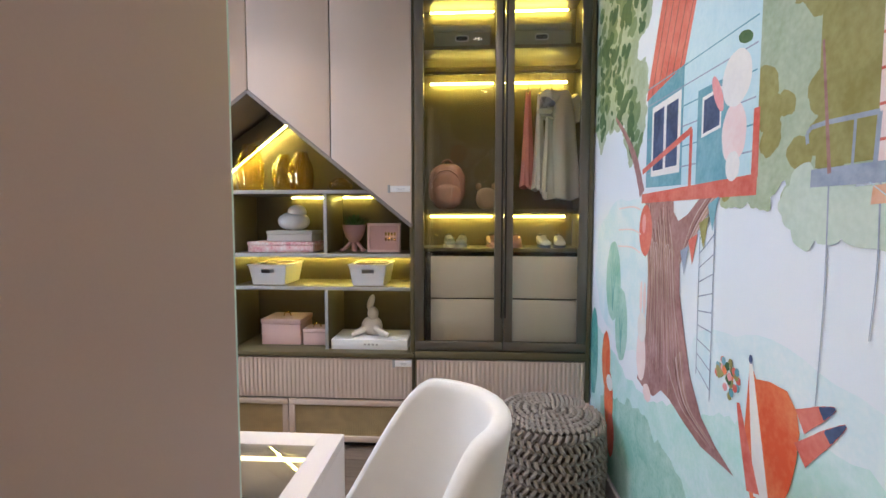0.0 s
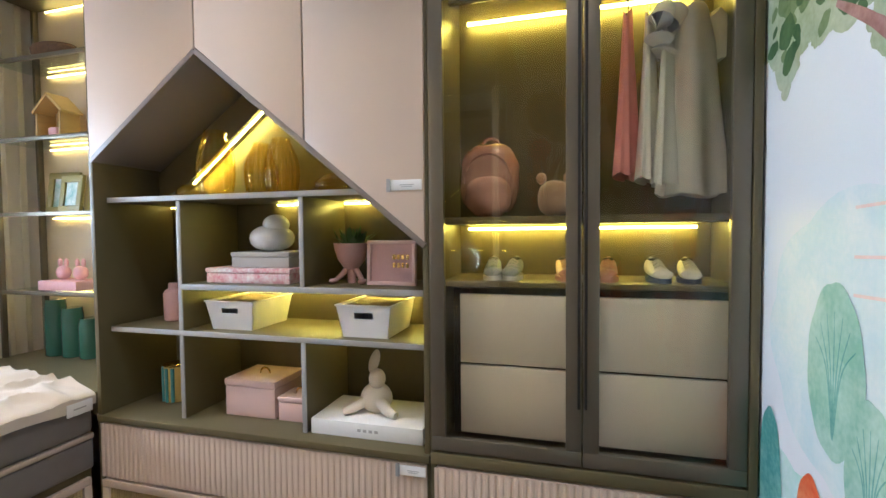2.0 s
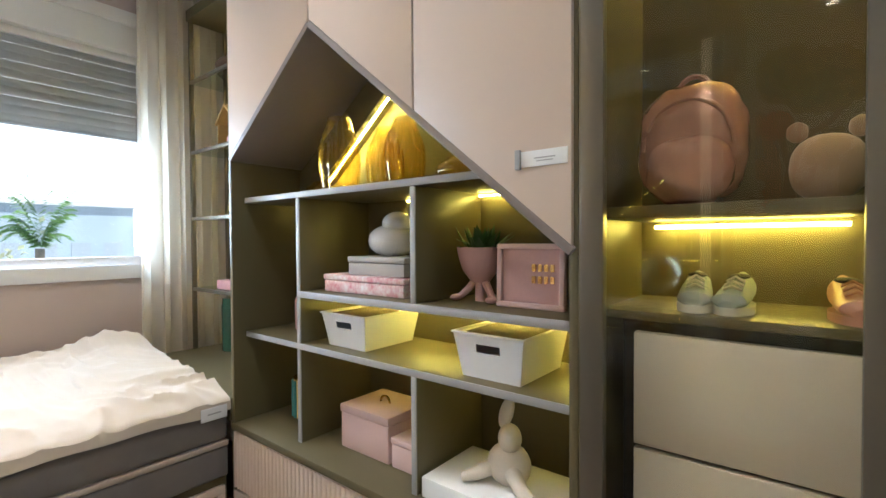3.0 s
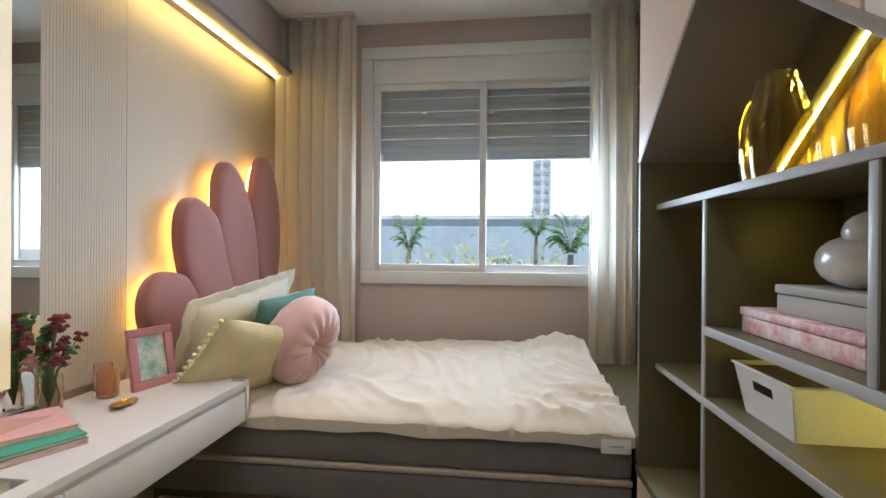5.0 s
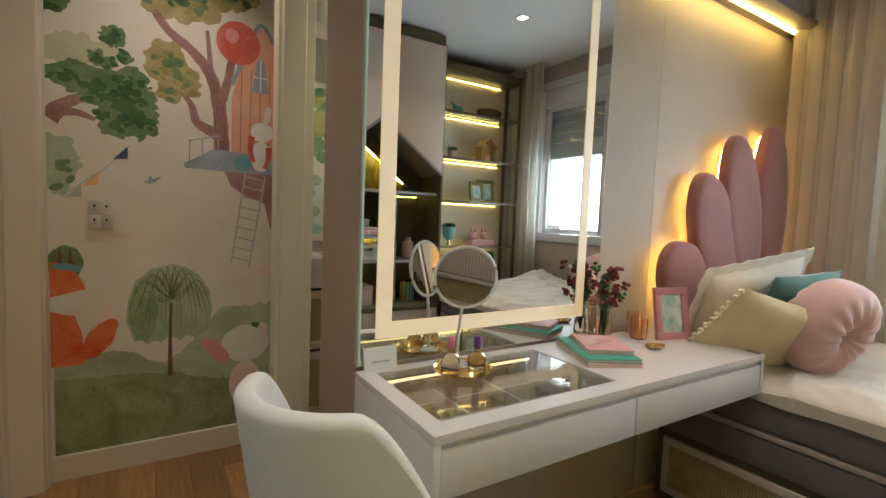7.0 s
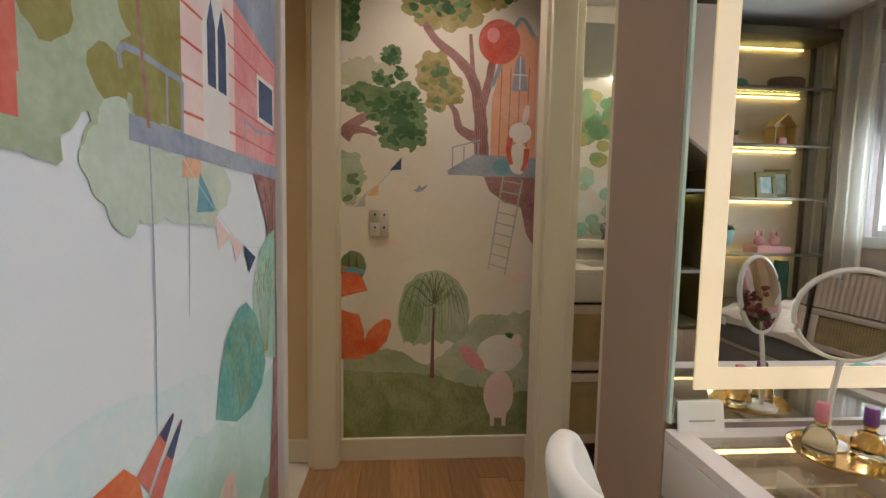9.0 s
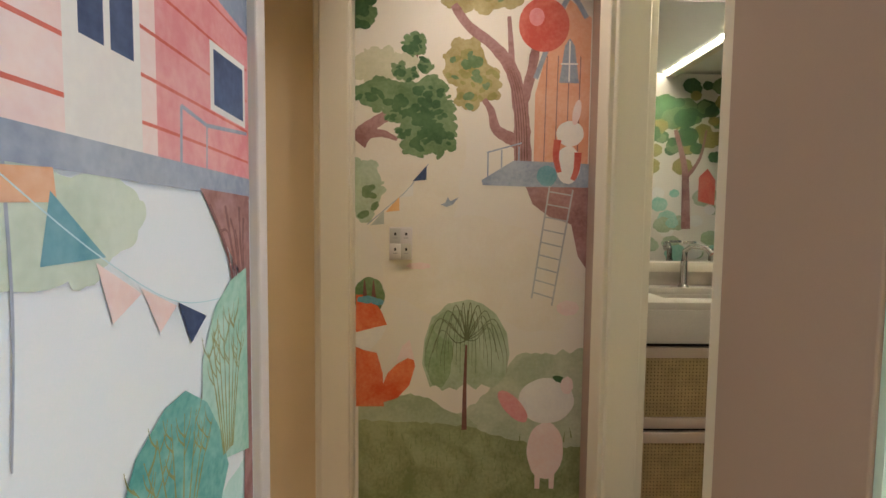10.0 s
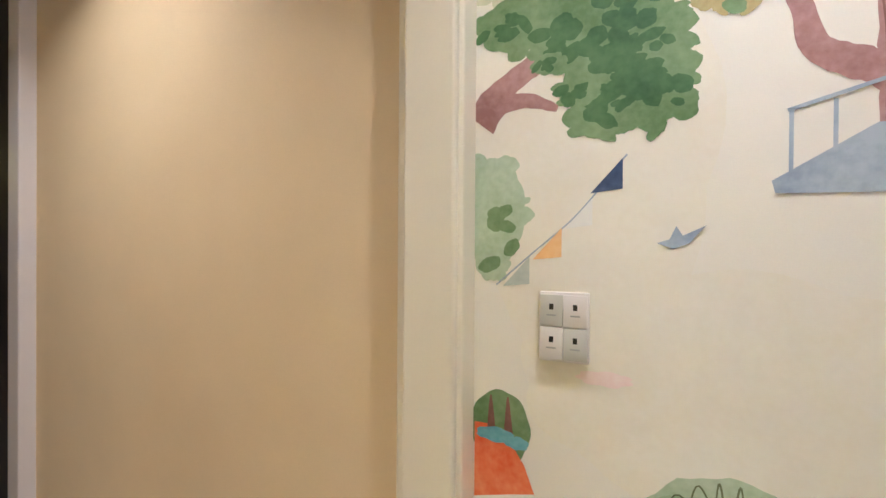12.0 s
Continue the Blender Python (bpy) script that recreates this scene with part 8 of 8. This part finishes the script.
def label_sign(x0, z0, x1, z1, y, label, tilt=0.0, base=0.0, face="y"):
    t = thing("label_sign", ((x0 + x1) / 2, y, z0), label, "sign", "small label signs")
    if face == "y":
        c = part("card", box(x0, y - 0.004, z0, x1, y - 0.001, z1, 0.001), M_CARD, t)
        part("clip", box(x0 - 0.012, y - 0.010, z0 - 0.004, x0, y - 0.001, z1 + 0.004, 0.001), M_EDGE, t)
        part("text_bar", box(x0 + (x1 - x0) * 0.3, y - 0.0046, (z0 + z1) / 2 - 0.001, x0 + (x1 - x0) * 0.75, y - 0.0042, (z0 + z1) / 2 + 0.0015), M_BAR, c, smooth=False)
        part("text_bar", box(x0 + (x1 - x0) * 0.35, y - 0.0046, (z0 + z1) / 2 - 0.007, x0 + (x1 - x0) * 0.7, y - 0.0042, (z0 + z1) / 2 - 0.0048), M_BAR, c, smooth=False)
    else:
        c = part("card", box(y + 0.001, x0, z0, y + 0.004, x1, z1, 0.001), M_CARD, t)
        part("text_bar", box(y + 0.0042, x0 + (x1 - x0) * 0.25, (z0 + z1) / 2 - 0.002, y + 0.0046, x0 + (x1 - x0) * 0.75, (z0 + z1) / 2 + 0.003), M_BAR, c, smooth=False)


label_sign(-0.125, 1.418, -0.018, 1.452, FY, "small white printed label on the cabinet door")
label_sign(-0.105, 0.478, -0.014, 0.512, FY - 0.003, "small white printed label on the ribbed drawer")
label_sign(2.375, 0.575, 2.475, 0.625, BX1 + 0.010, "small white printed label on the mattress side", face="x")
t = thing("label_sign", (-0.06, 0.64, 0.777), "small white folded label card on the dressing table", "sign", "small label signs")
part("card", extrude_poly([(0.622, 0.778), (0.630, 0.778), (0.618, 0.842), (0.614, 0.842)], "x", -0.118, -0.012), M_CARD, t, smooth=False)
part("text_bar", box(-0.095, 0.6275, 0.800, -0.035, 0.6285, 0.804), M_BAR, t, smooth=False)

# corridor end: a dim room with lit lines, dimness put into wall colour
setting("living_wall_east", box(5.2, -1.0, 0, 5.3, 0.7, CEIL), M_DARKR, "far wall of the dim room beyond, its dimness put into the colour")
setting("living_wall_south", box(2.75, -1.0, 0, 5.2, -0.86, CEIL), M_DARKR, "side wall closing the dim room beyond, its dimness put into the colour")
setting("living_wall_north", box(2.72, 0.44, 0, 5.2, 0.6, CEIL), M_DARKR, "side wall closing the dim room beyond, its dimness put into the colour")
t = thing("cove_light", (5.19, -0.5, 1.9), "thin lit line on the far wall of the dim room", "light strip")
part("strip", box(5.18, -0.85, 1.92, 5.19, 0.3, 1.935), M_LEDT, t, smooth=False)
t = thing("sideboard", (5.0, -0.3, 0), "low grey sideboard in the dim room beyond", "sideboard")
part("body", box(4.8, -0.8, 0.12, 5.18, 0.4, 0.72, 0.01), M_EDGE, t)
part("top", box(4.78, -0.82, 0.72, 5.19, 0.42, 0.75, 0.004), M_STONE, t)

# outdoors
M_GROUND = mat("pale_paving", (0.62, 0.60, 0.57), 0.8, vary=0.3, scale=0.4, fine=6)
M_FACADE = mat("blue_grey_facade", (0.55, 0.66, 0.74), 0.6, vary=0.15, scale=0.5, fine=5)
M_TOWERB = mat("pale_tower_facade", (0.86, 0.87, 0.86), 0.7, vary=0.1, scale=0.3, fine=4)
M_PANE = mat("grey_window_pane", (0.55, 0.62, 0.66), 0.15, bump=0)
M_FROND = mat("palm_frond", (0.24, 0.46, 0.12), 0.5, vary=0.4, scale=3)
M_PALMT = mat("palm_trunk", (0.42, 0.36, 0.28), 0.85, vary=0.3, scale=8)
M_SHRUB = mat("shrub_leaf", (0.60, 0.64, 0.38), 0.6, vary=0.4, scale=3)
M_SKYGLOW = glow("bright_hazy_sky", (0.93, 0.97, 1.0), 1.9)
M_CARP = mat("dark_car_paint", (0.05, 0.07, 0.10), 0.2, metal=0.3, coat=0.5)
setting("ground", box(-900, -900, -2.6, -2.76, 900, -2.5), M_GROUND, "pale paved ground outside the window")
bm = bmesh.new()
bm.faces.new([bm.verts.new(p) for p in ((-400, -600, -2.5), (-400, 600, -2.5), (-400, 600, 350), (-400, -600, 350))])
setting("backdrop", bm, M_SKYGLOW, "bright hazy white sky")


def low_building():
    t = thing("low_building", (-42, 2, -2.5), "long blue-grey low building across the street", "building")
    part("wall", box(-48, -14, -2.5, -42, 15, 3.9), M_FACADE, t, smooth=False)
    part("roof", box(-48.4, -14.4, 3.9, -41.6, 15.4, 4.25), M_TOWERB, t, smooth=False)
    for i in range(14):
        part("window", box(-42.0, -13 + 2 * i, -0.6, -41.95, -11.8 + 2 * i, 1.2), M_PANE, t, smooth=False)


def tower_block():
    t = thing("apartment_tower", (-160, 17, -2.5), "pale high-rise apartment tower in the haze", "building")
    part("wall", box(-166, 14, -2.5, -160, 20, 40), M_TOWERB, t, smooth=False)
    for k in range(12):
        for y in (14.6, 17.6):
            w = part("balcony", box(-160, y, 3 + 3 * k, -159.2, y + 2, 3.9 + 3 * k), M_FACADE, t, smooth=False)
            part("window", box(-160.0, y + 0.2, 4 + 3 * k, -159.96, y + 1.8, 5.2 + 3 * k), M_PANE, w, smooth=False)


def palm(x, y, z, h, seed, label):
    rnd = random.Random(seed)
    t = thing("palm_tree", (x, y, z), label, "palm tree", "palms outside")
    pts = [(x + 0.1 * math.sin(k * 0.6), y + 0.06 * k * 0.3, z + h * k / 5) for k in range(6)]
    part("trunk", tube(pts, 0.14, 10, taper=0.09), M_PALMT, t)
    top = Vector(pts[-1])
    for i in range(26):
        a, up = 2 * math.pi * i / 13 + rnd.uniform(-0.2, 0.2), rnd.uniform(1.1, 2.5)
        L = rnd.uniform(0.9, 1.25)
        bm = bmesh.new()
        for s in range(14):
            u = (s + 1) / 14
            p = top + Vector((math.cos(a) * L * u * 0.6, math.sin(a) * L * u * 0.6, L * (up * u - 1.0 * u * u)))
            for side in (-1, 1):
                d = Vector((-math.sin(a), math.cos(a), 0)) * side
                w = 0.22 * math.sin(math.pi * min(1, u * 0.9 + 0.08))
                q = p + d * w + Vector((math.cos(a), math.sin(a), -0.5)) * 0.16
                e = Vector((math.cos(a), math.sin(a), 0)) * 0.045
                bm.faces.new([bm.verts.new(v) for v in (p - e, p + e, q)])
        part("frond", bm, M_FROND, t, smooth=False)


low_building()
tower_block()
palm(-14.0, 4.1, -2.5, 3.6, 4, "green palm tree in the garden outside the window")
palm(-18.0, -1.6, -2.5, 3.7, 5, "smaller palm tree by the street")
palm(-24.0, 3.9, -2.5, 4.4, 6, "slim palm tree beside the others")
for i, (x, y) in enumerate(((-20, 0.6), (-17, -1.0), (-26, 2.2), (-24, -5), (-23, 4.6), (-18, 1.9))):
    t = thing("shrub", (x, y, -2.5), "loose green shrub in the garden outside", "shrub", "garden shrubs")
    bm = bmesh.new()
    rnd = random.Random(40 + i)
    for k in range(380):
        c = Vector((x + rnd.gauss(0, 0.6), y + rnd.gauss(0, 0.6), -2.4 + abs(rnd.gauss(1.7, 0.8))))
        d = Vector((rnd.uniform(-1, 1), rnd.uniform(-1, 1), rnd.uniform(-0.4, 1))).normalized() * 0.34
        e = d.cross(Vector((0.3, 0.2, 1))).normalized() * 0.11
        bm.faces.new([bm.verts.new(v) for v in (c, c + d * 0.5 + e, c + d, c + d * 0.5 - e)])
    part("leaves", bm, M_SHRUB, t, smooth=False)
    part("stem", tube([(x, y, -2.5), (x + 0.05, y, -1.2), (x, y + 0.05, 0.2)], 0.05, 6, taper=0.02), M_PALMT, t)
for x, y in ((-30, -1.2), (-31, 3.4)):
    t = thing("parked_car", (x, y, -2.5), "dark parked car on the street outside", "car", "parked cars")
    part("body", extrude_poly([(y - 2.1, -2.25), (y + 2.1, -2.25), (y + 2.1, -1.7), (y + 1.3, -1.55), (y + 0.8, -1.05), (y - 1.1, -1.02), (y - 1.7, -1.55), (y - 2.1, -1.65)], "x", x - 0.85, x + 0.85, 0.05), M_CARP, t)
    for dy in (-1.3, 1.3):
        for dx in (-0.8, 0.8):
            part("wheel", tube([(x + dx - 0.1, y + dy, -2.18), (x + dx, y + dy, -2.18), (x + dx + 0.1, y + dy, -2.18)], 0.32, 16), M_GAP, t)

# recessed ceiling spots
for sx, sy in SPOTS:
    t = thing("ceiling_spot", (sx, sy, CEIL), "small square recessed ceiling spot, lit", "ceiling light", "recessed ceiling spots")
    bm = box(sx - 0.045, sy - 0.045, CEIL - 0.004, sx + 0.045, sy - 0.030, CEIL - 0.0005)
    box(sx - 0.045, sy + 0.030, CEIL - 0.004, sx + 0.045, sy + 0.045, CEIL - 0.0005, bm=bm)
    box(sx - 0.045, sy - 0.030, CEIL - 0.004, sx - 0.030, sy + 0.030, CEIL - 0.0005, bm=bm)
    box(sx + 0.030, sy - 0.030, CEIL - 0.004, sx + 0.045, sy + 0.030, CEIL - 0.0005, bm=bm)
    part("trim", bm, M_WHITE, t, smooth=False)
    part("lens", box(sx - 0.030, sy - 0.030, CEIL - 0.003, sx + 0.030, sy + 0.030, CEIL - 0.001), M_SPOT, t, smooth=False)
